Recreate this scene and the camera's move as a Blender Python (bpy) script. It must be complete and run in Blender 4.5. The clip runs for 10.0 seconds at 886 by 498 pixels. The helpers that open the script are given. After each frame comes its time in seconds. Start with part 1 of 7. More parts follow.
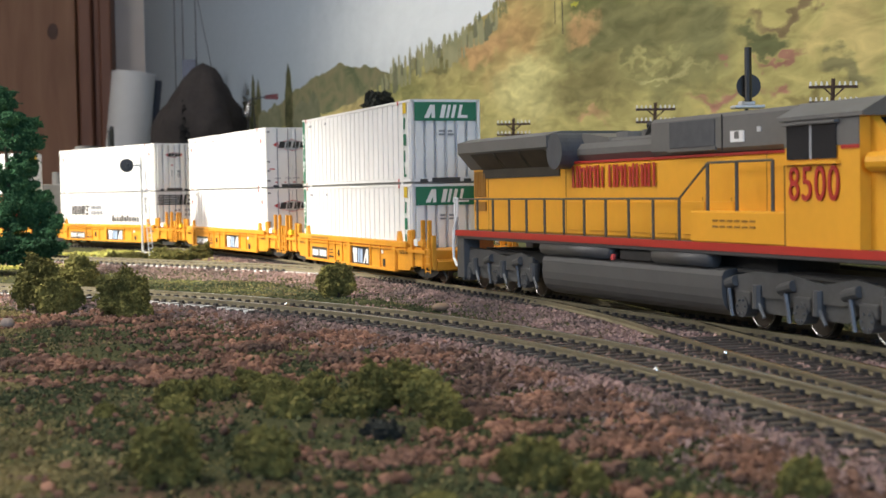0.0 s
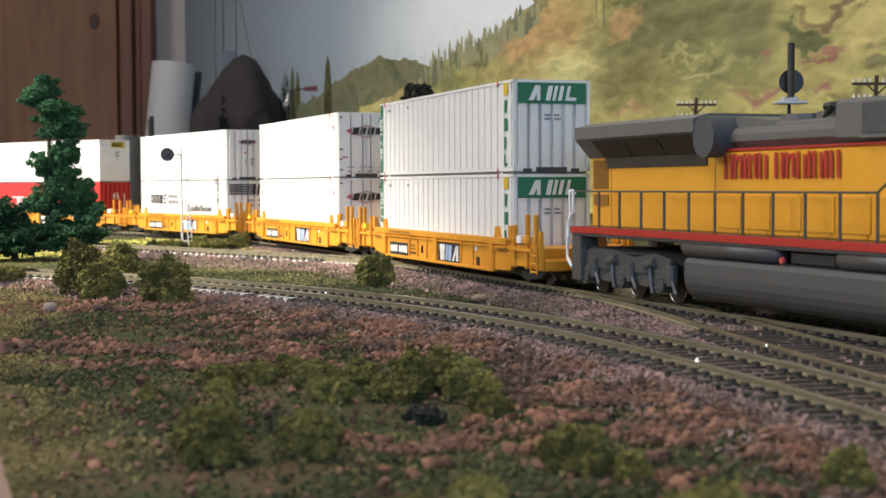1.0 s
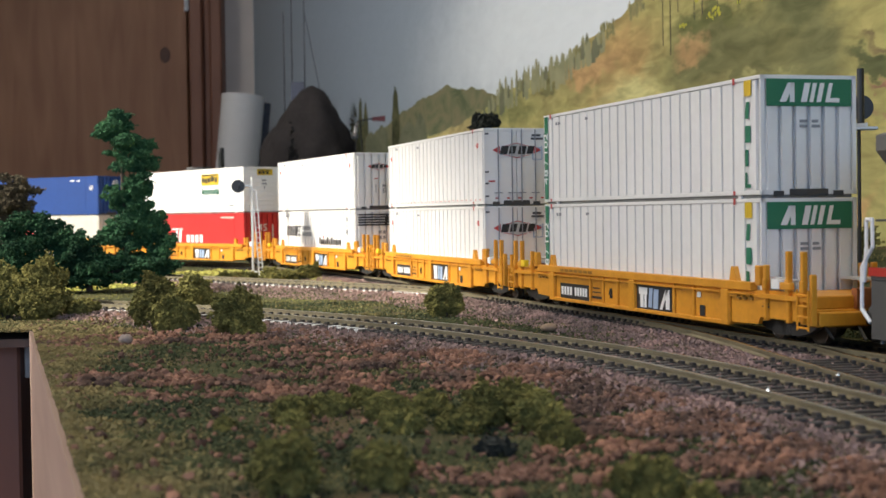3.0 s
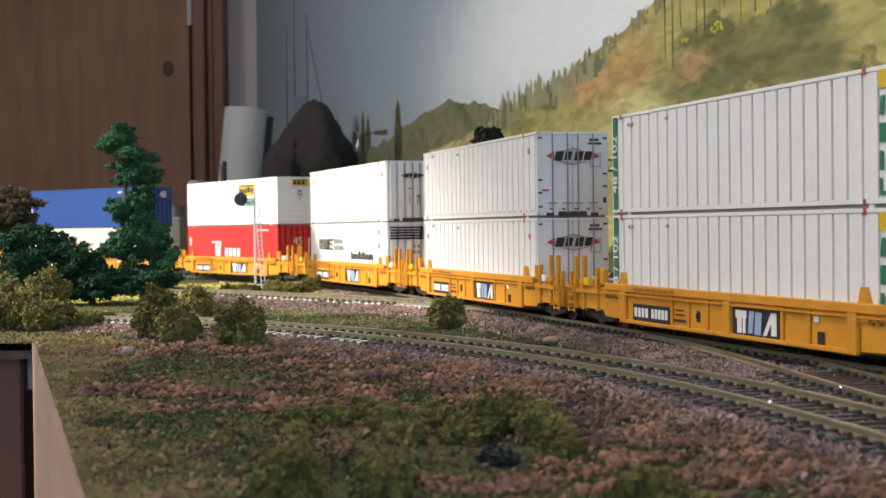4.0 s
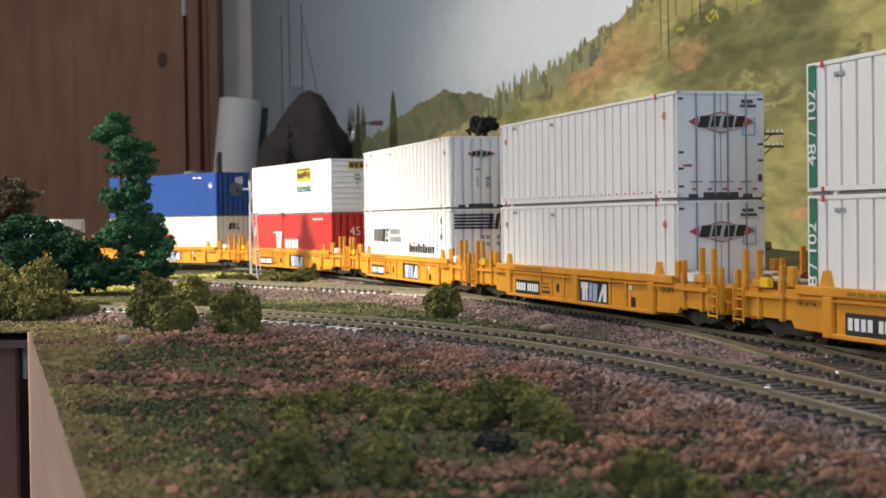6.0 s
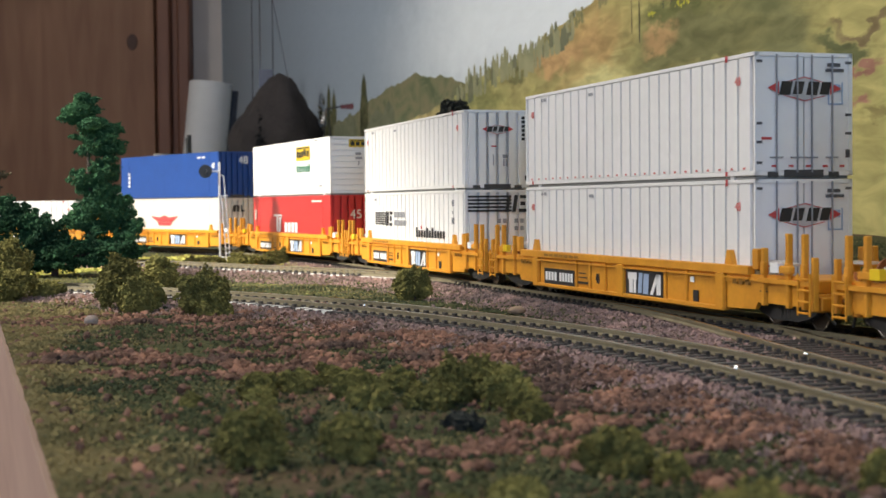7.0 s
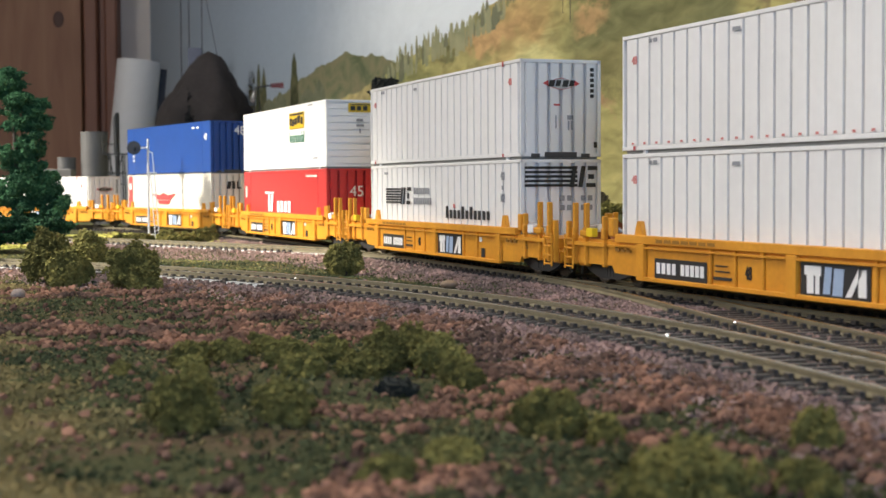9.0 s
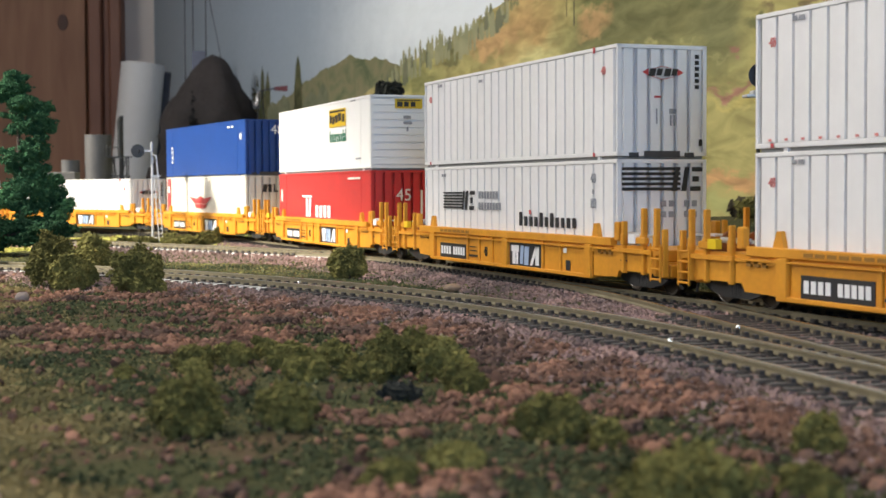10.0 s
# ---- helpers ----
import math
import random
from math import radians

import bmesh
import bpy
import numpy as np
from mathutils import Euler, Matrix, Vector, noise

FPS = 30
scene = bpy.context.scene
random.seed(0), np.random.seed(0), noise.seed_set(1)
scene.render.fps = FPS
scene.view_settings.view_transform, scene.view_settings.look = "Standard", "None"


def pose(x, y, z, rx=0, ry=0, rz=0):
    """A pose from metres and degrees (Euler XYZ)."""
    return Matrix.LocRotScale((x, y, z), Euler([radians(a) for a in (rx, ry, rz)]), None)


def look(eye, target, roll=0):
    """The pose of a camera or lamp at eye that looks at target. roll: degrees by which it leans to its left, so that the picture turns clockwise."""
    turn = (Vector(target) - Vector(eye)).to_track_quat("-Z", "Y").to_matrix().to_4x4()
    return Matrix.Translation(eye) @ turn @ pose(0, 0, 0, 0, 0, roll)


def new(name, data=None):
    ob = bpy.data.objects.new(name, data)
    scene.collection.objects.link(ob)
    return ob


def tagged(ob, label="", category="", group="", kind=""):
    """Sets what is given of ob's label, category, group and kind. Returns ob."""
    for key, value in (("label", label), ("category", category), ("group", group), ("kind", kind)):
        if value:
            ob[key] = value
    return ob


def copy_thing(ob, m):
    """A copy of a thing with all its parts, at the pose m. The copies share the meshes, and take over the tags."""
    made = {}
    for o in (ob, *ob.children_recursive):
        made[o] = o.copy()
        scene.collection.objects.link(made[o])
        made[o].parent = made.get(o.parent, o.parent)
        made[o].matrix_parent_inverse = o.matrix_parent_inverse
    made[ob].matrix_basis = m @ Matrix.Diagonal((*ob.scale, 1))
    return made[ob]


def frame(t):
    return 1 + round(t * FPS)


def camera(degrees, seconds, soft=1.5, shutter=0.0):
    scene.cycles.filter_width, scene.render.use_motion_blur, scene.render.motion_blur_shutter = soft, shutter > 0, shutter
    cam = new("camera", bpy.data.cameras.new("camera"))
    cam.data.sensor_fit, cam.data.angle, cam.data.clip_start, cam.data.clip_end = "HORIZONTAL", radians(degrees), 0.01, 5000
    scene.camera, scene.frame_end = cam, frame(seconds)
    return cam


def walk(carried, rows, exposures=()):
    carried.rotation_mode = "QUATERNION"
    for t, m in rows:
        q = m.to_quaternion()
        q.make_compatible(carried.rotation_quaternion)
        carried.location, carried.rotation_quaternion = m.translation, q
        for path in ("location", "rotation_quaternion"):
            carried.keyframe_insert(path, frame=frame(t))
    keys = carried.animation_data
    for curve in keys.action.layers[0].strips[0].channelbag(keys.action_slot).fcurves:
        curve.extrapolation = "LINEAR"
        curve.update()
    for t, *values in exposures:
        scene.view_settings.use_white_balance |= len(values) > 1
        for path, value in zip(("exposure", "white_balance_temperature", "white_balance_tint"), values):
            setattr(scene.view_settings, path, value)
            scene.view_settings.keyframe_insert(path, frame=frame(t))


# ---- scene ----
cam = camera(33.4, 10.0, soft=1.5)
cam.data.dof.use_dof = True
cam.data.dof.focus_distance = 0.52
cam.data.dof.aperture_fstop = 58.0
PATH = [
    (0.0, pose(0.00217, 0.00471, 0.03587, 87.753, 1.005, -4.140)),
    (0.5, pose(0.00147, 0.00422, 0.03514, 87.643, 0.620, -3.471)),
    (1.0, pose(0.00065, 0.00384, 0.03467, 87.559, 0.244, -2.727)),
    (1.5, pose(0.00068, 0.00276, 0.03517, 87.559, 0.358, -1.904)),
    (2.0, pose(0.00019, 0.00208, 0.03535, 87.815, 0.505, -1.158)),
    (2.5, pose(0.00034, 0.00225, 0.03541, 88.200, 0.528, -0.482)),
    (3.0, pose(0.00032, 0.00095, 0.03564, 88.656, 0.792, -0.096)),
    (4.5, pose(-0.00000, -0.00000, 0.03467, 89.278, 0.604, -0.008)),
    (5.0, pose(-0.00000, 0.00106, 0.03434, 89.265, 0.619, -0.038)),
    (5.5, pose(-0.00025, 0.00073, 0.03404, 89.111, 0.813, -0.028)),
    (7.0, pose(0.00012, 0.00190, 0.03279, 88.279, 0.488, -1.341)),
    (7.5, pose(0.00007, 0.00206, 0.03132, 87.953, 0.562, -2.359)),
    (8.0, pose(0.00030, 0.00279, 0.03072, 87.723, 0.670, -3.199)),
    (8.5, pose(-0.00005, 0.00233, 0.03057, 87.549, 0.735, -3.733)),
    (9.0, pose(-0.00048, 0.00244, 0.02998, 87.562, 0.301, -4.044)),
    (9.5, pose(-0.00017, 0.00287, 0.03016, 87.590, 0.233, -4.050)),
    (10.0, pose(-0.00044, 0.00196, 0.03026, 87.679, 0.246, -3.903)),
]
walk(cam, PATH, exposures=[(0.0, 0.10), (1.0, 0.08), (2.5, -0.02), (3.0, -0.11), (5.5, -0.11), (7.0, -0.06), (8.0, 0.01), (9.0, 0.10), (10.0, 0.13)])

# ---- plan (metres, model railway at 1:87, rail top of the tracks is z = 0) ----
GROUND = -0.0055
WALL_SLOPE = -0.245          # the painted wall runs x = 0.17 + WALL_SLOPE * (y - 1.09)
END_Y = 3.6                  # the wooden end wall
LEFT_X = -2.0
BACK_Y = -2.0
FLOOR_Z, CEIL_Z = -1.1, 1.4


def wall_x(y):
    return 0.17 + WALL_SLOPE * (y - 1.09)


def edge_x(y):
    """The board's front edge, a straight sawn line."""
    return -0.1475 + (0.53 - y) * 0.2994


# ---- world and light ----
world = bpy.data.worlds.new("world")
scene.world = world
world.use_nodes = True
wn = world.node_tree
sky = wn.nodes.new("ShaderNodeTexSky")
sky.sky_type, sky.sun_disc = "NISHITA", False
sky.sun_elevation, sky.sun_rotation = radians(30), radians(-80)
wn.links.new(sky.outputs[0], wn.nodes["Background"].inputs[0])
wn.nodes["Background"].inputs[1].default_value = 0.1

SUN_WAY = Vector((0.85, 0.15, -0.5)).normalized()
sun = new("sun", bpy.data.lights.new("sun", "SUN"))
sun.data.energy, sun.data.angle, sun.data.color = 7.0, radians(2.8), (1.0, 0.93, 0.8)
sun.matrix_world = look((-3, 0.3, 2), Vector((-3, 0.3, 2)) + SUN_WAY)


def area(name, eye, target, sx, sy, watts, colour):
    lamp = new(name, bpy.data.lights.new(name, "AREA"))
    lamp.data.shape, lamp.data.size, lamp.data.size_y = "RECTANGLE", sx, sy
    lamp.data.energy, lamp.data.color = watts, colour
    lamp.matrix_world = look(eye, target)
    return lamp


area("window_daylight", (LEFT_X - 0.02, 0.85, 0.95), (0, 0.75, 0.0), 1.28, 0.75, 21.0, (1.0, 0.97, 0.94))
# added cool fill from behind the camera for the container ends
area("back_cool_fill", (0.1, BACK_Y - 0.02, 0.45), (0.1, 1.0, 0.1), 1.1, 0.8, 22.0, (0.42, 0.63, 1.0))
# added warm fill from overhead, with no fixture built for it
area("ceiling_warm_fill", (-0.55, 0.2, CEIL_Z - 0.09), (-0.55, 0.2, 0), 0.14, 1.2, 14.5, (1.0, 0.90, 0.78))

# ---- materials ----


def mat(name, colour, rough=0.6, metal=0.0, vary=0.15, scale=60.0, bump=0.0, second=None, fine=None, spec=None, piece=0.0):
    """A surface with a slow and a fine variation of its colour, a little relief, and a tint per piece."""
    m = bpy.data.materials.new(name)
    m.use_nodes = True
    nt = m.node_tree
    bsdf = nt.nodes["Principled BSDF"]
    bsdf.inputs["Roughness"].default_value = rough
    bsdf.inputs["Metallic"].default_value = metal
    if spec is not None:
        bsdf.inputs["Specular IOR Level"].default_value = spec
    coord = nt.nodes.new("ShaderNodeTexCoord")
    n1 = nt.nodes.new("ShaderNodeTexNoise")
    n1.inputs["Scale"].default_value, n1.inputs["Detail"].default_value = scale, 5
    n2 = nt.nodes.new("ShaderNodeTexNoise")
    n2.inputs["Scale"].default_value, n2.inputs["Detail"].default_value = fine or scale * 7, 3
    nt.links.new(coord.outputs["Object"], n1.inputs["Vector"])
    nt.links.new(coord.outputs["Object"], n2.inputs["Vector"])
    ramp = nt.nodes.new("ShaderNodeValToRGB")
    ramp.color_ramp.elements[0].position, ramp.color_ramp.elements[1].position = 0.35, 0.65
    c2 = second or tuple(c * (1 - vary) for c in colour)
    ramp.color_ramp.elements[0].color, ramp.color_ramp.elements[1].color = (*c2, 1), (*colour, 1)
    nt.links.new(n1.outputs[0], ramp.inputs[0])
    hsv = nt.nodes.new("ShaderNodeHueSaturation")
    mapr = nt.nodes.new("ShaderNodeMapRange")
    mapr.inputs["To Min"].default_value, mapr.inputs["To Max"].default_value = 1 - vary, 1 + vary
    nt.links.new(n2.outputs[0], mapr.inputs["Value"])
    nt.links.new(ramp.outputs[0], hsv.inputs["Color"])
    last = mapr.outputs[0]
    if piece:
        geo = nt.nodes.new("ShaderNodeNewGeometry")
        inf = nt.nodes.new("ShaderNodeObjectInfo")
        add = nt.nodes.new("ShaderNodeMath")
        add.operation = "ADD"
        nt.links.new(geo.outputs["Random Per Island"], add.inputs[0])
        nt.links.new(inf.outputs["Random"], add.inputs[1])
        pm = nt.nodes.new("ShaderNodeMapRange")
        pm.inputs["From Max"].default_value = 2.0
        pm.inputs["To Min"].default_value, pm.inputs["To Max"].default_value = 1 - piece, 1 + piece
        nt.links.new(add.outputs[0], pm.inputs["Value"])
        mul = nt.nodes.new("ShaderNodeMath")
        mul.operation = "MULTIPLY"
        nt.links.new(last, mul.inputs[0])
        nt.links.new(pm.outputs[0], mul.inputs[1])
        last = mul.outputs[0]
    nt.links.new(last, hsv.inputs["Value"])
    nt.links.new(hsv.outputs[0], bsdf.inputs["Base Color"])
    if bump:
        b = nt.nodes.new("ShaderNodeBump")
        b.inputs["Strength"].default_value, b.inputs["Distance"].default_value = bump, 0.001
        nt.links.new(n2.outputs[0], b.inputs["Height"])
        nt.links.new(b.outputs[0], bsdf.inputs["Normal"])
    return m


def wood(name, dark, light, stretch, scale=6.0, rough=0.55):
    """Wood with its grain drawn out along one axis."""
    m = bpy.data.materials.new(name)
    m.use_nodes = True
    nt = m.node_tree
    bsdf = nt.nodes["Principled BSDF"]
    bsdf.inputs["Roughness"].default_value = rough
    coord, mp = nt.nodes.new("ShaderNodeTexCoord"), nt.nodes.new("ShaderNodeMapping")
    mp.inputs["Scale"].default_value = stretch
    nt.links.new(coord.outputs["Object"], mp.inputs["Vector"])
    n1, n2 = nt.nodes.new("ShaderNodeTexNoise"), nt.nodes.new("ShaderNodeTexNoise")
    n1.inputs["Scale"].default_value, n1.inputs["Detail"].default_value, n1.inputs["Distortion"].default_value = scale, 8, 0.6
    n2.inputs["Scale"].default_value, n2.inputs["Detail"].default_value = 2.2, 3
    nt.links.new(mp.outputs[0], n1.inputs["Vector"])
    nt.links.new(coord.outputs["Object"], n2.inputs["Vector"])
    mix = nt.nodes.new("ShaderNodeMath")
    mix.operation = "MULTIPLY_ADD"
    mix.inputs[1].default_value = 0.6
    nt.links.new(n2.outputs[0], mix.inputs[0])
    sc = nt.nodes.new("ShaderNodeMath")
    sc.operation = "MULTIPLY"
    sc.inputs[1].default_value = 0.5
    nt.links.new(n1.outputs[0], sc.inputs[0])
    nt.links.new(sc.outputs[0], mix.inputs[2])
    ramp = nt.nodes.new("ShaderNodeValToRGB")
    ramp.color_ramp.elements[0].position, ramp.color_ramp.elements[1].position = 0.38, 0.72
    ramp.color_ramp.elements[0].color, ramp.color_ramp.elements[1].color = (*dark, 1), (*light, 1)
    nt.links.new(mix.outputs[0], ramp.inputs[0])
    nt.links.new(ramp.outputs[0], bsdf.inputs["Base Color"])
    b = nt.nodes.new("ShaderNodeBump")
    b.inputs["Strength"].default_value, b.inputs["Distance"].default_value = 0.15, 0.002
    nt.links.new(n1.outputs[0], b.inputs["Height"])
    nt.links.new(b.outputs[0], bsdf.inputs["Normal"])
    return m


YELLOW = mat("car_yellow_paint", (0.68, 0.30, 0.024), 0.42, vary=0.14, scale=90, second=(0.58, 0.245, 0.018))
ARMOUR = mat("loco_yellow_paint", (0.78, 0.375, 0.03), 0.33, vary=0.06, scale=50)
LOCO_GREY = mat("loco_grey_paint", (0.125, 0.122, 0.115), 0.45, vary=0.12, scale=70)
FRAME_GREY = mat("underframe_grey_paint", (0.078, 0.077, 0.075), 0.48, vary=0.12, scale=120)
RED_STRIPE = mat("red_stripe_paint", (0.42, 0.03, 0.02), 0.4, vary=0.08)
WHITE = mat("container_white_paint", (0.78, 0.775, 0.76), 0.38, vary=0.05, scale=40)
WHITE_SMOOTH = mat("smooth_white_paint", (0.80, 0.80, 0.79), 0.35, vary=0.03, scale=30)
CREAM = mat("cream_paint", (0.66, 0.63, 0.55), 0.45, vary=0.08, scale=50)
BLUE = mat("blue_paint", (0.012, 0.058, 0.25), 0.38, vary=0.1, scale=60)
RED = mat("red_paint", (0.50, 0.03, 0.03), 0.38, vary=0.1, scale=60)
GREEN = mat("green_print", (0.02, 0.17, 0.09), 0.45, vary=0.05)
BLACK = mat("black_print", (0.02, 0.02, 0.022), 0.5, vary=0.1)
DARKRED = mat("red_print", (0.50, 0.06, 0.06), 0.5, vary=0.1)
DIMPRINT = mat("worn_black_print", (0.09, 0.09, 0.10), 0.5, vary=0.2)
PALE_RED = mat("pale_red_print", (0.62, 0.20, 0.18), 0.5, vary=0.1)
GREYPRINT = mat("grey_print", (0.28, 0.29, 0.31), 0.5, vary=0.1)
REFLECTOR = mat("reflector_yellow", (0.80, 0.56, 0.02), 0.35, vary=0.05)
BLUEGREY = mat("pale_blue_print", (0.32, 0.42, 0.58), 0.5, vary=0.1)
YELLOWPRINT = mat("yellow_print", (0.62, 0.42, 0.02), 0.5, vary=0.05)
ROOFGREY = mat("container_roof_grey", (0.5, 0.5, 0.49), 0.5, vary=0.1)
TYRE = mat("polished_tyre_steel", (0.34, 0.33, 0.32), 0.08, metal=1.0, vary=0.05, scale=200)
WHEEL = mat("wheel_steel", (0.16, 0.14, 0.12), 0.4, metal=1.0, vary=0.2, scale=200)
SILVERGREY = mat("worn_steel_grey", (0.115, 0.122, 0.130), 0.45, metal=0.2, vary=0.3, scale=300)
LOCO_BOGIE = mat("bogie_dark_grey", (0.075, 0.076, 0.076), 0.42, vary=0.25, scale=150)
BOGIE = mat("bogie_black", (0.025, 0.024, 0.023), 0.6, vary=0.3, scale=150)
RAILTOP = mat("rail_nickel", (0.70, 0.66, 0.55), 0.24, metal=1.0, vary=0.15, scale=60)
RAILSIDE = mat("rail_weathered", (0.25, 0.215, 0.135), 0.55, metal=0.3, vary=0.25, scale=90)
TIE = mat("tie_plastic", (0.046, 0.039, 0.034), 0.5, vary=0.3, scale=250, piece=0.5)
GLASS_DARK = mat("dark_glazing", (0.02, 0.02, 0.022), 0.08, vary=0.1, spec=0.8)
BLACKMETAL = mat("black_metal", (0.02, 0.02, 0.02), 0.45, vary=0.2, scale=150)
SILVER = mat("silver_paint", (0.62, 0.63, 0.64), 0.4, metal=0.3, vary=0.1, scale=150)
POLEWOOD = mat("pole_brown", (0.07, 0.035, 0.02), 0.6, vary=0.3, scale=200)
INSULATOR = mat("insulator_glass", (0.75, 0.75, 0.72), 0.2, vary=0.05)
LEAF_DARK = mat("foliage_dark_green", (0.040, 0.105, 0.046), 0.9, vary=0.35, scale=60, second=(0.017, 0.052, 0.027), piece=0.55, spec=0.15)
LEAF_OLIVE = mat("foliage_olive", (0.205, 0.180, 0.056), 0.9, vary=0.3, scale=80, second=(0.110, 0.104, 0.034), piece=0.4, spec=0.1)
LEAF_BROWN = mat("foliage_brown", (0.085, 0.07, 0.045), 0.9, vary=0.3, scale=80, piece=0.4, spec=0.1)
ROCK_RED = mat("rubble_red", (0.262, 0.134, 0.087), 0.85, vary=0.35, scale=45, second=(0.085, 0.054, 0.042), piece=1.0, spec=0.2)
BALLAST = mat("ballast_pink", (0.330, 0.215, 0.185), 0.85, vary=0.3, scale=30, second=(0.165, 0.120, 0.108), piece=0.6, spec=0.2)
TRUNK = mat("trunk_brown", (0.05, 0.032, 0.022), 0.8, vary=0.3, scale=150, bump=0.5)

# ---- helpers for meshes ----


def mesh_object(name, bm, material, parent=None, label="", smooth=False):
    me = bpy.data.meshes.new(name)
    bm.normal_update()
    bm.to_mesh(me)
    bm.free()
    for m in (material if isinstance(material, (list, tuple)) else [material]):
        me.materials.append(m)
    if smooth:
        for p in me.polygons:
            p.use_smooth = True
    ob = new(name, me)
    ob.parent = parent
    if label:
        ob["label"] = label
    return ob


def part(name, bm, material, parent, label="", smooth=False):
    return mesh_object(name, bm, material, parent, label, smooth)


def thing(name, label, category, group="", m=None):
    ob = new(name)
    ob.empty_display_size = 0.01
    if m is not None:
        ob.matrix_world = m
    return tagged(ob, label, category, group)


def structure(name, bm, material, label, category, smooth=False):
    return tagged(mesh_object(name, bm, material, None, "", smooth), label, category, "", "structure")


def box(bm, x0, x1, y0, y1, z0, z1, bevel=0.0):
    made = bmesh.ops.create_cube(bm, size=1.0)["verts"]
    for v in made:
        v.co = Vector((x0 + (v.co.x + 0.5) * (x1 - x0), y0 + (v.co.y + 0.5) * (y1 - y0), z0 + (v.co.z + 0.5) * (z1 - z0)))
    if bevel:
        edges = {e for v in made for e in v.link_edges}
        bmesh.ops.bevel(bm, geom=list(edges), offset=bevel, segments=1, affect="EDGES", profile=0.5)
    return bm


def boxes(*items, bevel=0.0):
    bm = bmesh.new()
    for b in items:
        box(bm, *b, bevel=bevel)
    return bm


def rod(bm, a, b, r, r2=None, seg=8):
    """A round bar from a to b."""
    a, b = Vector(a), Vector(b)
    way = b - a
    turn = way.to_track_quat("Z", "Y").to_matrix().to_4x4()
    bmesh.ops.create_cone(bm, cap_ends=True, segments=seg, radius1=r, radius2=r if r2 is None else r2, depth=way.length,
                          matrix=Matrix.Translation((a + b) / 2) @ turn)
    return bm


def rods(items, r, seg=6):
    bm = bmesh.new()
    for a, b in items:
        rod(bm, a, b, r, seg=seg)
    return bm


def prism_y(bm, profile, y0, y1):
    """A profile in x and z, drawn out from y0 to y1."""
    a = [bm.verts.new((x, y0, z)) for x, z in profile]
    b = [bm.verts.new((x, y1, z)) for x, z in profile]
    n = len(profile)
    bm.faces.new(a)
    bm.faces.new(b[::-1])
    for i in range(n):
        bm.faces.new((a[i], b[i], b[(i + 1) % n], a[(i + 1) % n]))
    bmesh.ops.recalc_face_normals(bm, faces=bm.faces[:])
    return bm


def prism_x(bm, profile, x0, x1):
    """A profile in y and z, drawn out from x0 to x1."""
    a = [bm.verts.new((x0, y, z)) for y, z in profile]
    b = [bm.verts.new((x1, y, z)) for y, z in profile]
    n = len(profile)
    bm.faces.new(a)
    bm.faces.new(b[::-1])
    for i in range(n):
        bm.faces.new((a[i], b[i], b[(i + 1) % n], a[(i + 1) % n]))
    bmesh.ops.recalc_face_normals(bm, faces=bm.faces[:])
    return bm


def template(kind):
    bm = bmesh.new()
    if kind == "rock":
        bmesh.ops.create_icosphere(bm, subdivisions=1, radius=1.0)
    elif kind in ("grain", "tuft"):
        for c in ((1, 1, 1), (1, -1, -1), (-1, 1, -1), (-1, -1, 1)):
            bm.verts.new(Vector(c) * 0.75)
        bm.verts.ensure_lookup_table()
        bm.verts.index_update()
        for f in ((0, 1, 2), (0, 3, 1), (0, 2, 3), (1, 3, 2)):
            bm.faces.new([bm.verts[i] for i in f])
    else:
        bmesh.ops.create_icosphere(bm, subdivisions=2, radius=1.0)
    bm.verts.ensure_lookup_table()
    v = np.array([p.co[:] for p in bm.verts])
    f = [[q.index for q in p.verts] for p in bm.faces]
    bm.free()
    return v, f


SHAPES = {k: template(k) for k in ("rock", "grain", "tuft", "ball")}


def scatter_mesh(name, centres, sizes, kind, rng, rough=0.25, flat=1.0, smooth=False):
    """Many small uneven lumps in one mesh."""
    v, f = SHAPES[kind]
    n, k = len(centres), len(v)
    ang = rng.uniform(0, 2 * np.pi, (n, 3))
    c, s = np.cos(ang), np.sin(ang)
    one, nil = np.ones(n), np.zeros(n)
    rz = np.stack([np.stack([c[:, 0], -s[:, 0], nil], 1), np.stack([s[:, 0], c[:, 0], nil], 1), np.stack([nil, nil, one], 1)], 1)
    rx = np.stack([np.stack([one, nil, nil], 1), np.stack([nil, c[:, 1], -s[:, 1]], 1), np.stack([nil, s[:, 1], c[:, 1]], 1)], 1)
    turn = rz @ rx
    shape = v[None] * (1 + rng.uniform(-rough, rough, (n, k, 1)))
    shape = shape * (1 + rng.uniform(-0.3, 0.3, (n, 1, 3)))
    pts = np.einsum("nij,nkj->nki", turn, shape) * np.asarray(sizes)[:, None, None]
    pts[:, :, 2] *= flat
    pts += np.asarray(centres)[:, None, :]
    faces = np.array(f)
    allf = (faces[None] + (np.arange(n) * k)[:, None, None]).reshape(-1, faces.shape[1])
    me = bpy.data.meshes.new(name)
    me.from_pydata(pts.reshape(-1, 3).tolist(), [], allf.tolist())
    if smooth:
        for p in me.polygons:
            p.use_smooth = True
    return me


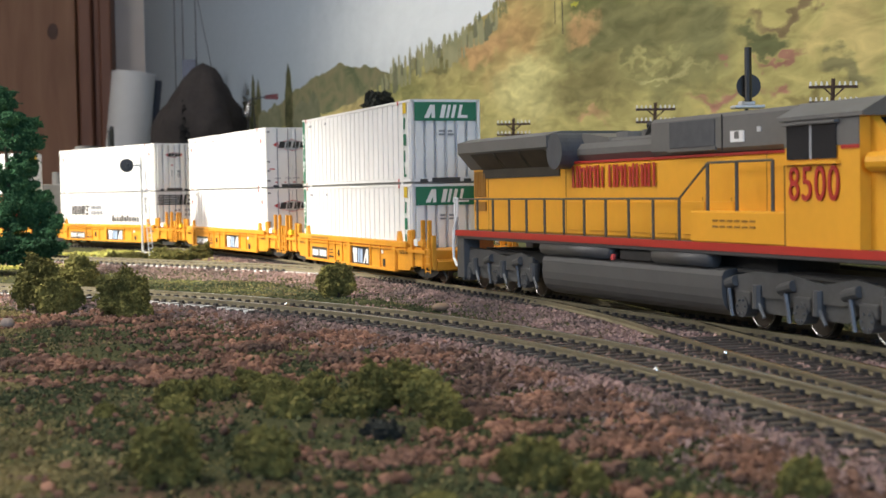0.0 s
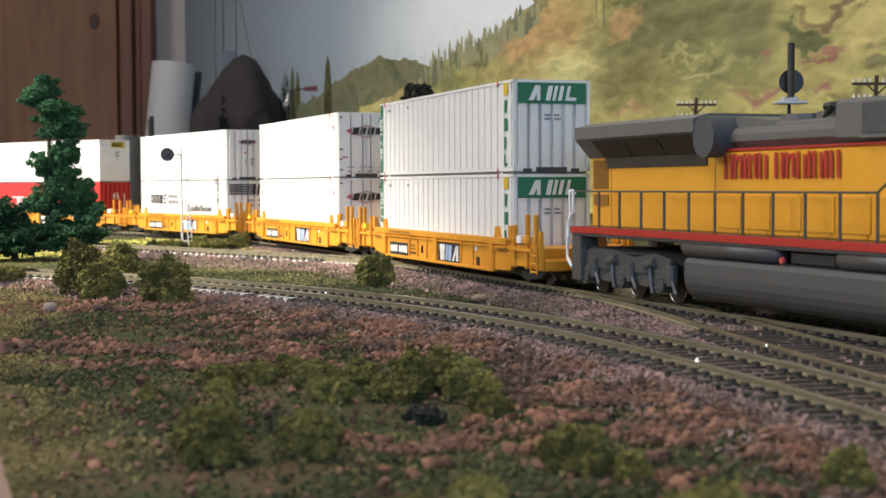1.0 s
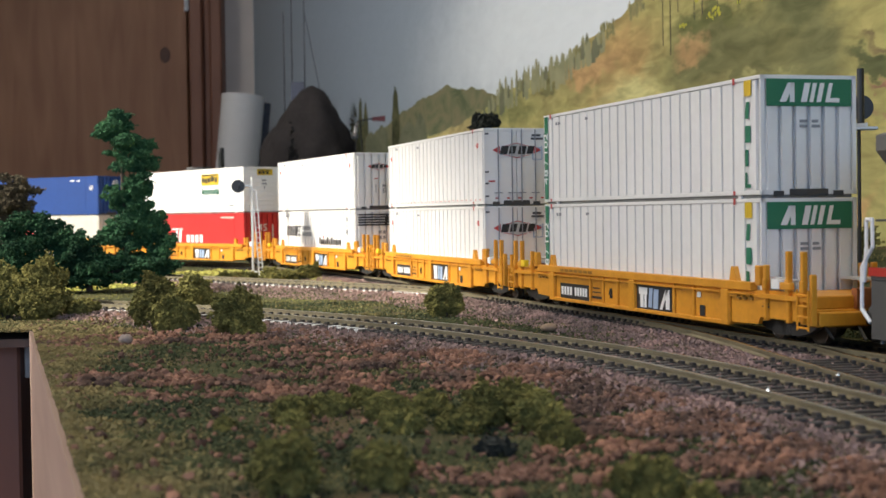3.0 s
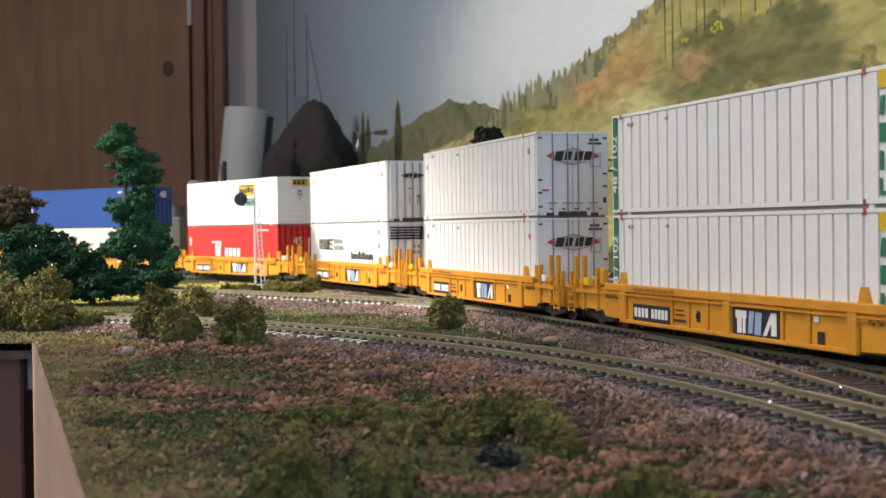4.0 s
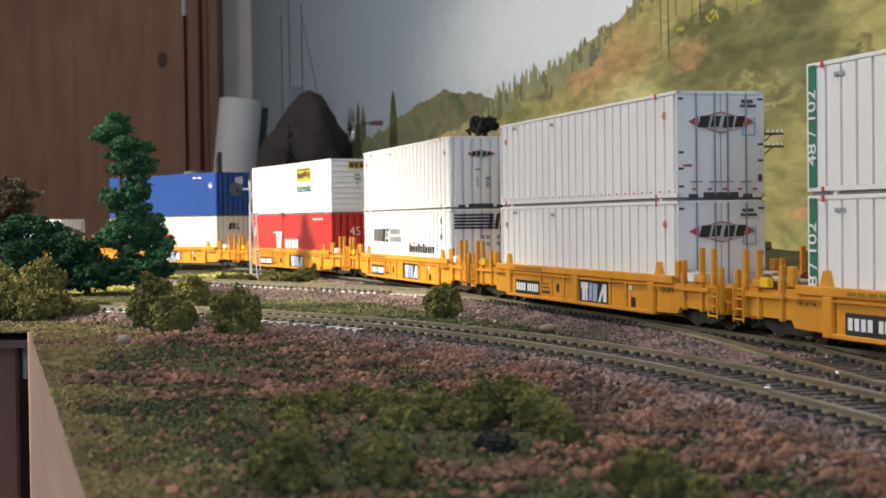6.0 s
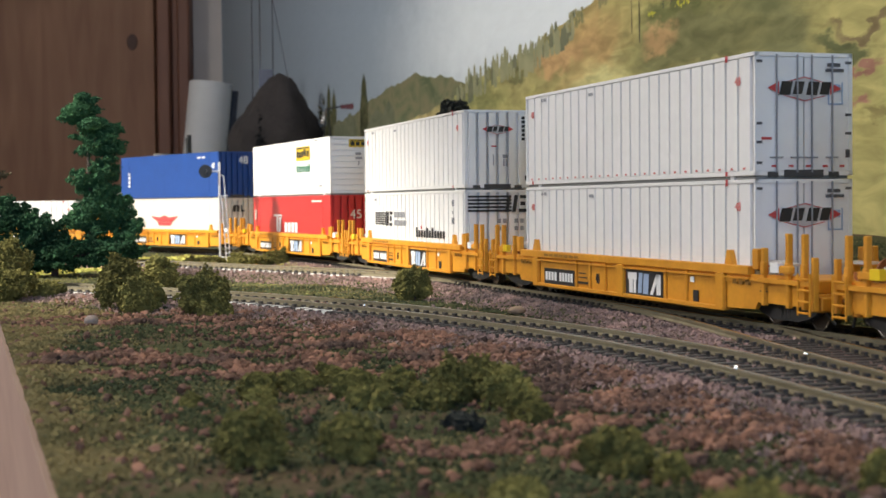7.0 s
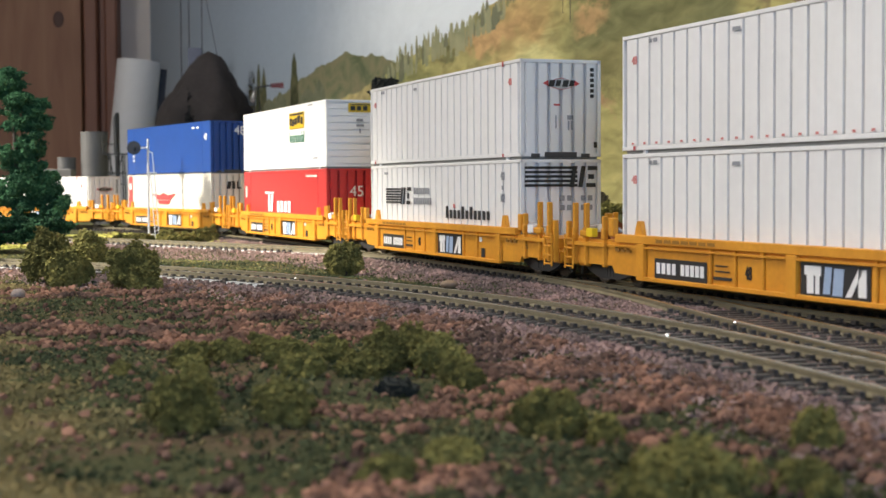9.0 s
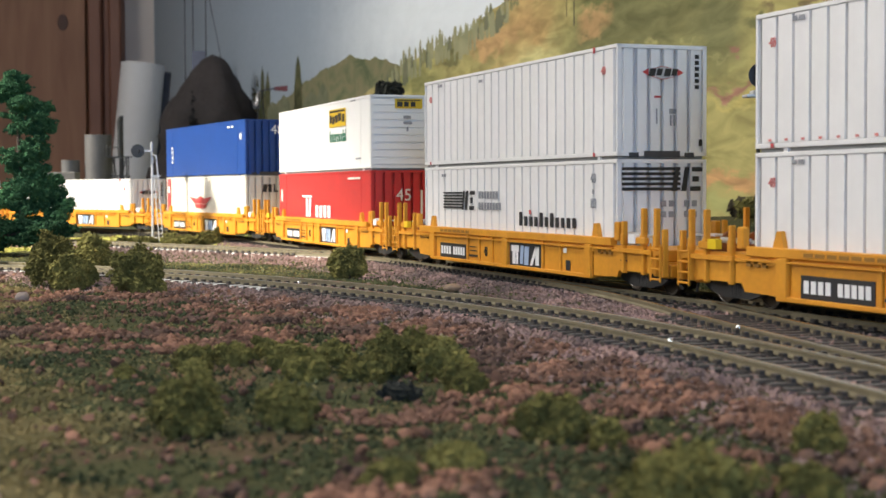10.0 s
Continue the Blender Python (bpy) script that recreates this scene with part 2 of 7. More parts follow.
def lettering(name, text, size, material, parent, m, extrude=0.0001, squash=1.0, label=""):
    """Letters as a mesh part; m is their pose on the parent."""
    cu = bpy.data.curves.new(name, "FONT")
    cu.body, cu.size, cu.extrude, cu.align_x, cu.align_y = text, size, extrude, "CENTER", "CENTER"
    tmp = bpy.data.objects.new(name, cu)
    me = bpy.data.meshes.new_from_object(tmp)
    bpy.data.objects.remove(tmp)
    me.materials.clear()
    me.materials.append(material)
    me.transform(m @ Matrix.Diagonal((squash, 1, 1, 1)))
    ob = new(name, me)
    ob.parent = parent
    if label:
        ob["label"] = label
    return ob


# faces of a thing whose front is +x: the near side looks to -y, the front end to +x
def on_side(x, z, y):
    return Matrix.Translation((x, y, z)) @ pose(0, 0, 0, 90, 0, 0)


def on_end(y, z, x):
    return Matrix.Translation((x, y, z)) @ pose(0, 0, 0, 90, 0, 90)


def slanted(bm, m, x0, x1, z0, z1, lean=0.0, d=0.0001):
    """A flat bar on a face: x along, z up, in the face's own plane."""
    a = [(x0, z0), (x1, z0), (x1 + lean, z1), (x0 + lean, z1)]
    lo = [bm.verts.new(m @ Vector((x, z, 0))) for x, z in a]
    hi = [bm.verts.new(m @ Vector((x, z, d))) for x, z in a]
    bm.faces.new(hi)
    for i in range(4):
        bm.faces.new((lo[i], lo[(i + 1) % 4], hi[(i + 1) % 4], hi[i]))
    return bm


# ---- the train's line ----
DS = 0.005


def train_line():
    """Points and headings along the train's track by distance from a mark, growing away from the camera."""
    out = {}
    start = (Vector((0.0453 + 0.0143, 0.55 + 0.0042)), 1.8544)
    p, h = start[0].copy(), start[1]
    out[0] = (p.copy(), h)
    for i in range(1, 480):
        a = i * DS
        bend = -0.0645 if a < 0.108 else (1.452 * (a - 0.108) / 0.61 - 0.0645 if a < 0.597 else 1.532)
        h += bend * DS
        p = p + DS * Vector((math.cos(h), math.sin(h)))
        out[i] = (p.copy(), h)
    p, h = start[0].copy(), start[1]
    for i in range(1, 300):
        h += 0.0645 * DS
        p = p - DS * Vector((math.cos(h), math.sin(h)))
        out[-i] = (p.copy(), h)
    return out


LINE = train_line()


def on_line(a):
    i = math.floor(a / DS)
    f = a / DS - i
    (p, h), (q, g) = LINE[i], LINE[i + 1]
    return p.lerp(q, f), h + (g - h) * f


def along(t):
    """How far the first container's front has come."""
    u = (t - 5) / 5
    return 0.2767 + 0.3209 * u + 0.0019 * u * u + 0.0066 * u ** 3


PITCH, BOXLEN, BOXW, BOXH = 0.2416, 0.1680, 0.0298, 0.03325


def ride(a, half, z=0.0, side=0.0):
    """The pose of a vehicle whose middle is at a and whose bogies are half a wheelbase away."""
    p, _ = on_line(a - half)
    q, _ = on_line(a + half)
    mid, way = (p + q) / 2, p - q
    return Matrix.Translation((mid.x, mid.y, z)) @ Matrix.Rotation(math.atan2(way.y, way.x), 4, "Z")


TIMES = [i * 0.5 for i in range(21)]
MOVERS = []                  # (thing, distance behind the first container's front, half wheelbase, height)

# ---- the room ----
PLASTER = mat("wall_plaster", (0.66, 0.58, 0.52), 0.9, vary=0.06, scale=3, bump=0.05)
CEILING = mat("ceiling_paint", (0.75, 0.74, 0.72), 0.9, vary=0.04, scale=3)
FLOOR = mat("floor_concrete", (0.22, 0.2, 0.19), 0.8, vary=0.15, scale=4)
DOORWOOD = wood("door_veneer", (0.205, 0.083, 0.037), (0.38, 0.18, 0.088), (5, 5, 0.6))
TRIMWOOD = wood("door_trim_wood", (0.17, 0.065, 0.036), (0.28, 0.12, 0.068), (9, 9, 0.5))
FASCIA = wood("edge_board_wood", (0.36, 0.24, 0.19), (0.50, 0.36, 0.29), (1.0, 1.0, 6.0), scale=12)
REDWOOD = wood("bench_wood_red", (0.12, 0.042, 0.026), (0.20, 0.08, 0.048), (8, 8, 0.8))

structure("floor", boxes((LEFT_X - 0.2, 1.6, BACK_Y - 0.2, END_Y + 0.3, FLOOR_Z - 0.1, FLOOR_Z)), FLOOR, "grey concrete floor under the layout", "floor")
structure("ceiling", boxes((LEFT_X - 0.2, 1.6, BACK_Y - 0.2, END_Y + 0.3, CEIL_Z, CEIL_Z + 0.1)), CEILING, "white painted ceiling", "ceiling")
# unseen back wall, opened only to let the cool fill through
structure("wall_back", boxes((LEFT_X - 0.2, -0.45, BACK_Y - 0.12, BACK_Y, FLOOR_Z, CEIL_Z), (0.65, 1.6, BACK_Y - 0.12, BACK_Y, FLOOR_Z, CEIL_Z),
                             (-0.45, 0.65, BACK_Y - 0.12, BACK_Y, FLOOR_Z, 0.05), (-0.45, 0.65, BACK_Y - 0.12, BACK_Y, 0.85, CEIL_Z)), PLASTER, "unseen plastered wall with an opening added for light", "wall")
# left wall, out of view; its window opening is sized to shape the sun beam
WY0, WY1, WZ0, WZ1 = 0.20, 1.50, 0.55, 1.32
structure("wall_left", boxes((LEFT_X - 0.1, LEFT_X, BACK_Y, WY0, FLOOR_Z, CEIL_Z), (LEFT_X - 0.1, LEFT_X, WY1, END_Y, FLOOR_Z, CEIL_Z),
                             (LEFT_X - 0.1, LEFT_X, WY0, WY1, FLOOR_Z, WZ0), (LEFT_X - 0.1, LEFT_X, WY0, WY1, WZ1, CEIL_Z)), PLASTER, "unseen plastered wall with an opening added for light", "wall")
# an unseen sheet added across the window's upper corner to trim the sun beam
bm = bmesh.new()
prism_x(bm, [(WY0 - 0.02, 1.36), (WY0 - 0.02, 1.1545), (0.70, 1.33), (0.70, 1.36)], LEFT_X + 0.004, LEFT_X + 0.008)
structure("sun_mask", bm, PLASTER, "unseen pale sheet added to cut the sun beam slantwise", "blind")
structure("wall_end", boxes((LEFT_X, 0.2, END_Y + 0.02, END_Y + 0.12, FLOOR_Z, CEIL_Z)), PLASTER, "pale plastered end wall", "wall")


def painting(name, ground, patches, amp=0.012, fine=0.35):
    """Paint on the wall: soft-edged patches (y, z, half width, half height, colour, hardness) brushed over a ground colour."""
    m = bpy.data.materials.new(name)
    m.use_nodes = True
    nt = m.node_tree
    bsdf = nt.nodes["Principled BSDF"]
    bsdf.inputs["Roughness"].default_value = 0.85
    bsdf.inputs["Specular IOR Level"].default_value = 0.15
    coord = nt.nodes.new("ShaderNodeTexCoord")
    wob = None
    for scale, k, st in ((22.0, amp, (1, 1, 1)), (90.0, amp * 0.55, (1, 0.5, 1.6))):
        mp, n = nt.nodes.new("ShaderNodeMapping"), nt.nodes.new("ShaderNodeTexNoise")
        mp.inputs["Scale"].default_value, mp.inputs["Rotation"].default_value = st, (radians(20), 0, 0)
        n.inputs["Scale"].default_value, n.inputs["Detail"].default_value = scale, 4
        sub, mul, add = (nt.nodes.new("ShaderNodeVectorMath") for _ in range(3))
        sub.operation, mul.operation, add.operation = "SUBTRACT", "SCALE", "ADD"
        sub.inputs[1].default_value, mul.inputs["Scale"].default_value = (0.5, 0.5, 0.5), 4 * k
        nt.links.new(coord.outputs["Object"], mp.inputs["Vector"])
        nt.links.new(mp.outputs[0], n.inputs["Vector"])
        nt.links.new(n.outputs["Color"], sub.inputs[0])
        nt.links.new(sub.outputs[0], mul.inputs[0])
        nt.links.new(mul.outputs[0], add.inputs[0])
        nt.links.new(wob or coord.outputs["Object"], add.inputs[1])
        wob = add.outputs[0]
    col = None
    for y, z, ry, rz, c, hard in patches:
        mp, ln, mr, mx = nt.nodes.new("ShaderNodeMapping"), nt.nodes.new("ShaderNodeVectorMath"), nt.nodes.new("ShaderNodeMapRange"), nt.nodes.new("ShaderNodeMix")
        mp.inputs["Scale"].default_value, mp.inputs["Location"].default_value = (0, 1 / ry, 1 / rz), (0, -y / ry, -z / rz)
        ln.operation = "LENGTH"
        mr.interpolation_type = "SMOOTHSTEP"
        mr.inputs["From Min"].default_value, mr.inputs["From Max"].default_value = 0.35 + 0.45 * hard, 1.35 - 0.15 * hard
        mr.inputs["To Min"].default_value, mr.inputs["To Max"].default_value = 1.0, 0.0
        mx.data_type = "RGBA"
        nt.links.new(wob, mp.inputs["Vector"])
        nt.links.new(mp.outputs[0], ln.inputs[0])
        nt.links.new(ln.outputs["Value"], mr.inputs["Value"])
        nt.links.new(mr.outputs[0], mx.inputs["Factor"])
        if col:
            nt.links.new(col, mx.inputs["A"])
        else:
            mx.inputs["A"].default_value = (*ground, 1)
        mx.inputs["B"].default_value = (*c, 1)
        col = mx.outputs["Result"]
    # streaks left by the brush
    mp, n, mr, hsv = nt.nodes.new("ShaderNodeMapping"), nt.nodes.new("ShaderNodeTexNoise"), nt.nodes.new("ShaderNodeMapRange"), nt.nodes.new("ShaderNodeHueSaturation")
    mp.inputs["Scale"].default_value, mp.inputs["Rotation"].default_value = (1, 0.35, 1.5), (radians(28), 0, 0)
    n.inputs["Scale"].default_value, n.inputs["Detail"].default_value, n.inputs["Distortion"].default_value = 70, 5, 0.8
    mr.inputs["From Min"].default_value, mr.inputs["From Max"].default_value = 0.3, 0.7
    mr.inputs["To Min"].default_value, mr.inputs["To Max"].default_value = 1 - fine / 2, 1 + fine / 2
    nt.links.new(coord.outputs["Object"], mp.inputs["Vector"])
    nt.links.new(mp.outputs[0], n.inputs["Vector"])
    nt.links.new(n.outputs[0], mr.inputs["Value"])
    nt.links.new(mr.outputs[0], hsv.inputs["Value"])
    nt.links.new(col, hsv.inputs["Color"])
    nt.links.new(hsv.outputs[0], bsdf.inputs["Base Color"])
    return m


def painted_wall():
    """The wall that carries the painted scenery: a slab along a slanted line."""
    bm = bmesh.new()
    y0, y1 = BACK_Y, END_Y + 0.02
    lo = []
    for z in (FLOOR_Z, CEIL_Z):
        lo.append([bm.verts.new((wall_x(y) + d, y, z)) for y, d in ((y0, 0), (y1, 0), (y1, 0.1), (y0, 0.1))])
    bm.faces.new(lo[0][::-1])
    bm.faces.new(lo[1])
    for i in range(4):
        bm.faces.new((lo[0][i], lo[0][(i + 1) % 4], lo[1][(i + 1) % 4], lo[1][i]))
    bmesh.ops.recalc_face_normals(bm, faces=bm.faces[:])
    # the pale and the dim patch paint the uneven light on the wall into its colour
    return structure("wall_right", bm, painting("sky_with_painted_light", (0.37, 0.43, 0.49), [(1.30, 0.24, 0.55, 0.16, (0.80, 0.85, 0.88), 0.0), (2.3, 0.45, 0.9, 0.25, (0.34, 0.40, 0.47), 0.0)], 0.02, 0.04), "wall painted as a blue-grey sky, brighter and dimmer light painted in", "wall")


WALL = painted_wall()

# end wall joinery: a flush wooden door, its casing and a hinge
door = thing("door", "brown veneered wooden door, closed, with a dark gap beside its casing", "door", m=pose(0, END_Y, 0))
part("leaf", boxes((-1.9, -0.6045, -0.035, 0.0, FLOOR_Z + 0.01, 1.0), bevel=0.002), DOORWOOD, door)
bm = bmesh.new()
for x0, x1, d in ((-0.598, -0.566, 0.045), (-0.566, -0.548, 0.03), (-0.548, -0.519, 0.05)):
    box(bm, x0, x1, -d, 0.02, FLOOR_Z, 1.08, bevel=0.004)
part("casing", bm, TRIMWOOD, door)
bm = boxes((-0.608, -0.596, -0.041, -0.034, 0.532, 0.62))
rod(bm, (-0.601, -0.043, 0.532), (-0.601, -0.043, 0.62), 0.005)
part("hinge", bm, SILVER, door, "steel butt hinge")
bm = bmesh.new()
bmesh.ops.create_uvsphere(bm, u_segments=14, v_segments=8, radius=0.016)
for v in bm.verts:
    v.co = Vector((v.co.x * 0.8 - 0.657, v.co.y * 0.06 - 0.0352, v.co.z * 1.2 + 0.428))
part("knot", bm, mat("knot_dark", (0.105, 0.045, 0.027), 0.6), door, "dark knot in the veneer", True)

# ---- the board: ground, edge boards ----


def dist_to(pts, x, y):
    d = pts - np.array([x, y])
    return math.sqrt(float((d * d).sum(1).min()))


def arc_track(x, y, heading, rows):
    """A track's middle line from its near end: rows of (length, bend per metre)."""
    pts, p, h = [Vector((x, y))], Vector((x, y)), heading
    for length, bend in rows:
        n = max(1, round(length / DS))
        for _ in range(n):
            h += bend * DS
            p = p + DS * Vector((math.cos(h), math.sin(h)))
            pts.append(p.copy())
    return pts


TRAIN_PTS = [LINE[i][0] for i in range(-240, 470)]
FRONT_PTS = arc_track(0.1411, -0.2985, 1.6654, [(0.40, 0.0), (0.20, 0.64), (0.22, 1.70), (0.75, 1.5)])
MID_PTS = arc_track(*LINE[16][0], LINE[16][1], [(0.15, 2.74), (0.30, 0.0), (0.6, 0.4)])
DIV_PTS = arc_track(*LINE[-4][0], LINE[-4][1] + math.pi, [(0.15, -1.45), (0.75, 0.476)])
ALLTRACK = np.array([p[:] for p in TRAIN_PTS[::2] + FRONT_PTS[::2] + MID_PTS[::2] + DIV_PTS[::2]])
MAINTRACK = np.array([p[:] for p in TRAIN_PTS])


def ground_z(x, y):
    calm = min(1.0, max(0.12, (x - edge_x(y)) / 0.035)) if y < 0.56 else 1.0
    h = GROUND + calm * (0.0022 * noise.noise(Vector((x * 14, y * 14, 0.3))) + 0.0009 * noise.noise(Vector((x * 60, y * 60, 1.7))))
    d = dist_to(ALLTRACK, x, y)
    bed = -0.0032
    w = min(1.0, max(0.0, (d - 0.017) / 0.016))
    near_wall = max(0.0, min(1.0, (0.17 - (wall_x(y) - x)) / 0.12))
    h += 0.019 * near_wall * near_wall * (3 - 2 * near_wall)
    return bed * (1 - w) + h * w


GROUNDMAT = bpy.data.materials.new("scenic_ground")


def ground_material():
    """Flocked ground: dark green and yellow-green turf over brown earth."""
    m = GROUNDMAT
    m.use_nodes = True
    nt = m.node_tree
    bsdf = nt.nodes["Principled BSDF"]
    bsdf.inputs["Roughness"].default_value = 0.95
    bsdf.inputs["Specular IOR Level"].default_value = 0.1
    coord = nt.nodes.new("ShaderNodeTexCoord")

    def tex(scale, detail, w):
        n = nt.nodes.new("ShaderNodeTexNoise")
        n.noise_dimensions = "4D"
        n.inputs["Scale"].default_value, n.inputs["Detail"].default_value, n.inputs["W"].default_value = scale, detail, w
        nt.links.new(coord.outputs["Object"], n.inputs["Vector"])
        return n

    def ramp(src, lo, hi, c0, c1):
        r = nt.nodes.new("ShaderNodeValToRGB")
        r.color_ramp.elements[0].position, r.color_ramp.elements[1].position = lo, hi
        r.color_ramp.elements[0].color, r.color_ramp.elements[1].color = (*c0, 1), (*c1, 1)
        nt.links.new(src, r.inputs[0])
        return r

    def mix(fac, a, b):
        x = nt.nodes.new("ShaderNodeMix")
        x.data_type = "RGBA"
        nt.links.new(fac, x.inputs["Factor"])
        nt.links.new(a, x.inputs["A"])
        nt.links.new(b, x.inputs["B"])
        return x.outputs["Result"]

    turf = ramp(tex(900, 3, 0).outputs[0], 0.3, 0.7, (0.038, 0.046, 0.022), (0.098, 0.098, 0.046))
    straw = ramp(tex(1100, 3, 2).outputs[0], 0.3, 0.7, (0.10, 0.085, 0.035), (0.22, 0.185, 0.08))
    earth = ramp(tex(700, 4, 5).outputs[0], 0.3, 0.7, (0.085, 0.05, 0.036), (0.21, 0.125, 0.09))
    f1 = ramp(tex(16, 4, 7).outputs[0], 0.58, 0.72, (0, 0, 0), (1, 1, 1))
    f2 = ramp(tex(22, 4, 11).outputs[0], 0.54, 0.70, (0, 0, 0), (1, 1, 1))
    c = mix(f2.outputs[0], mix(f1.outputs[0], turf.outputs[0], straw.outputs[0]), earth.outputs[0])
    nt.links.new(c, bsdf.inputs["Base Color"])
    b = nt.nodes.new("ShaderNodeBump")
    b.inputs["Strength"].default_value, b.inputs["Distance"].default_value = 0.8, 0.0012
    nt.links.new(tex(1000, 4, 3).outputs[0], b.inputs["Height"])
    nt.links.new(b.outputs[0], bsdf.inputs["Normal"])


ground_material()


def ground_sheet():
    verts, faces = [], []

    def patch(ys, left, right, nx, power):
        base = len(verts)
        for y in ys:
            x0, x1 = left(y), right(y)
            for i in range(nx + 1):
                x = x0 + (x1 - x0) * (i / nx) ** power
                verts.append((x, y, ground_z(x, y)))
        for j in range(len(ys) - 1):
            for i in range(nx):
                k = base + j * (nx + 1) + i
                faces.append((k, k + 1, k + nx + 2, k + nx + 1))

    patch(np.linspace(-0.9, 0.545, 170), edge_x, wall_x, 80, 1.3)
    patch(np.linspace(0.545, 1.6, 130), lambda y: -1.2, wall_x, 150, 0.8)
    patch(np.linspace(1.6, 3.4, 40), lambda y: -1.2, wall_x, 40, 1.0)
    me = bpy.data.meshes.new("ground")
    me.from_pydata(verts, [], faces)
    me.materials.append(GROUNDMAT)
    for p in me.polygons:
        p.use_smooth = True
    ob = new("ground", me)
    return tagged(ob, "scenic ground of dark green turf and brown earth on the layout board", "ground", "", "structure")


ground_sheet()

bm = bmesh.new()
y0, y1 = -0.9, 0.545
e0, e1 = edge_x(y0), edge_x(y1)
vs = [bm.verts.new(c) for c in ((e0, y0, -0.30), (e1, y1, -0.30), (e1, y1, GROUND + 0.0005), (e0, y0, GROUND + 0.0005),
                                (e0 + 0.012, y0, -0.30), (e1 + 0.012, y1, -0.30), (e1 + 0.012, y1, GROUND - 0.004), (e0 + 0.012, y0, GROUND - 0.004))]
for f in ((0, 1, 2, 3), (7, 6, 5, 4), (0, 3, 7, 4), (1, 5, 6, 2), (3, 2, 6, 7), (0, 4, 5, 1)):
    bm.faces.new([vs[i] for i in f])
bmesh.ops.recalc_face_normals(bm, faces=bm.faces[:])
structure("edge_board", bm, FASCIA, "pale pinkish sawn plywood edge of the layout", "fascia")
structure("side_board", boxes((-1.2, -0.1615, 0.565, 0.583, -0.4, -0.0115), bevel=0.001), REDWOOD, "dark red-brown wooden board under the layout", "fascia")
structure("side_board_lip", boxes((-1.2, -0.151, 0.548, 0.60, -0.0115, -0.0085)), mat("lip_brown", (0.12, 0.07, 0.05), 0.7), "thin brown underlay board edge", "trim")
tagged(mesh_object("joist_end", boxes((-0.1612, -0.1505, 0.57, 0.66, -0.0255, -0.0125), bevel=0.0006), mat("raw_timber", (0.36, 0.31, 0.28), 0.8, vary=0.2)), "sawn end of a pale timber joist under the board", "joist")

# ---- tracks ----


def frames_along(pts):
    out = []
    for i, p in enumerate(pts):
        q = pts[min(i + 1, len(pts) - 1)] - pts[max(i - 1, 0)]
        q.normalize()
        out.append((p, q, Vector((q.y, -q.x))))
    return out


def rail(pts, off, parent, z=0.0):
    """One rail with head, web and foot, swept along a line."""
    prof = [(-0.0009, -0.0019), (0.0009, -0.0019), (0.0008, -0.0016), (0.0003, -0.0013), (0.0003, -0.0008), (0.0005, -0.0006), (0.0005, -0.0001),
            (0.0003, 0.0), (-0.0003, 0.0), (-0.0005, -0.0001), (-0.0005, -0.0006), (-0.0003, -0.0008), (-0.0003, -0.0013), (-0.0008, -0.0016)]
    bm = bmesh.new()
    rings = []
    for p, q, n in frames_along(pts):
        rings.append([bm.verts.new((p.x + n.x * (off + a), p.y + n.y * (off + a), z + b)) for a, b in prof])
    k = len(prof)
    for r0, r1 in zip(rings, rings[1:]):
        for i in range(k):
            f = bm.faces.new((r0[i], r1[i], r1[(i + 1) % k], r0[(i + 1) % k]))
            f.material_index = 1 if i in (6, 7, 8) else 0
    bm.faces.new(rings[0][::-1])
    bm.faces.new(rings[-1])
    bmesh.ops.recalc_face_normals(bm, faces=bm.faces[:])
    return part("rail", bm, [RAILSIDE, RAILTOP], parent)


def tie_mesh(length):
    bm = boxes((-0.00125, 0.00125, -length / 2, length / 2, -0.0042, -0.0019), bevel=0.0002)
    for s in (-1, 1):
        for e in (-1, 1):
            y = s * 0.00825 + e * 0.0015
            box(bm, -0.0009, 0.0009, y - 0.0005, y + 0.0005, -0.0020, -0.0011)
    me = bpy.data.meshes.new("tie")
    bm.to_mesh(me)
    bm.free()
    me.materials.append(TIE)
    return me


TIES = tie_mesh(0.0278)


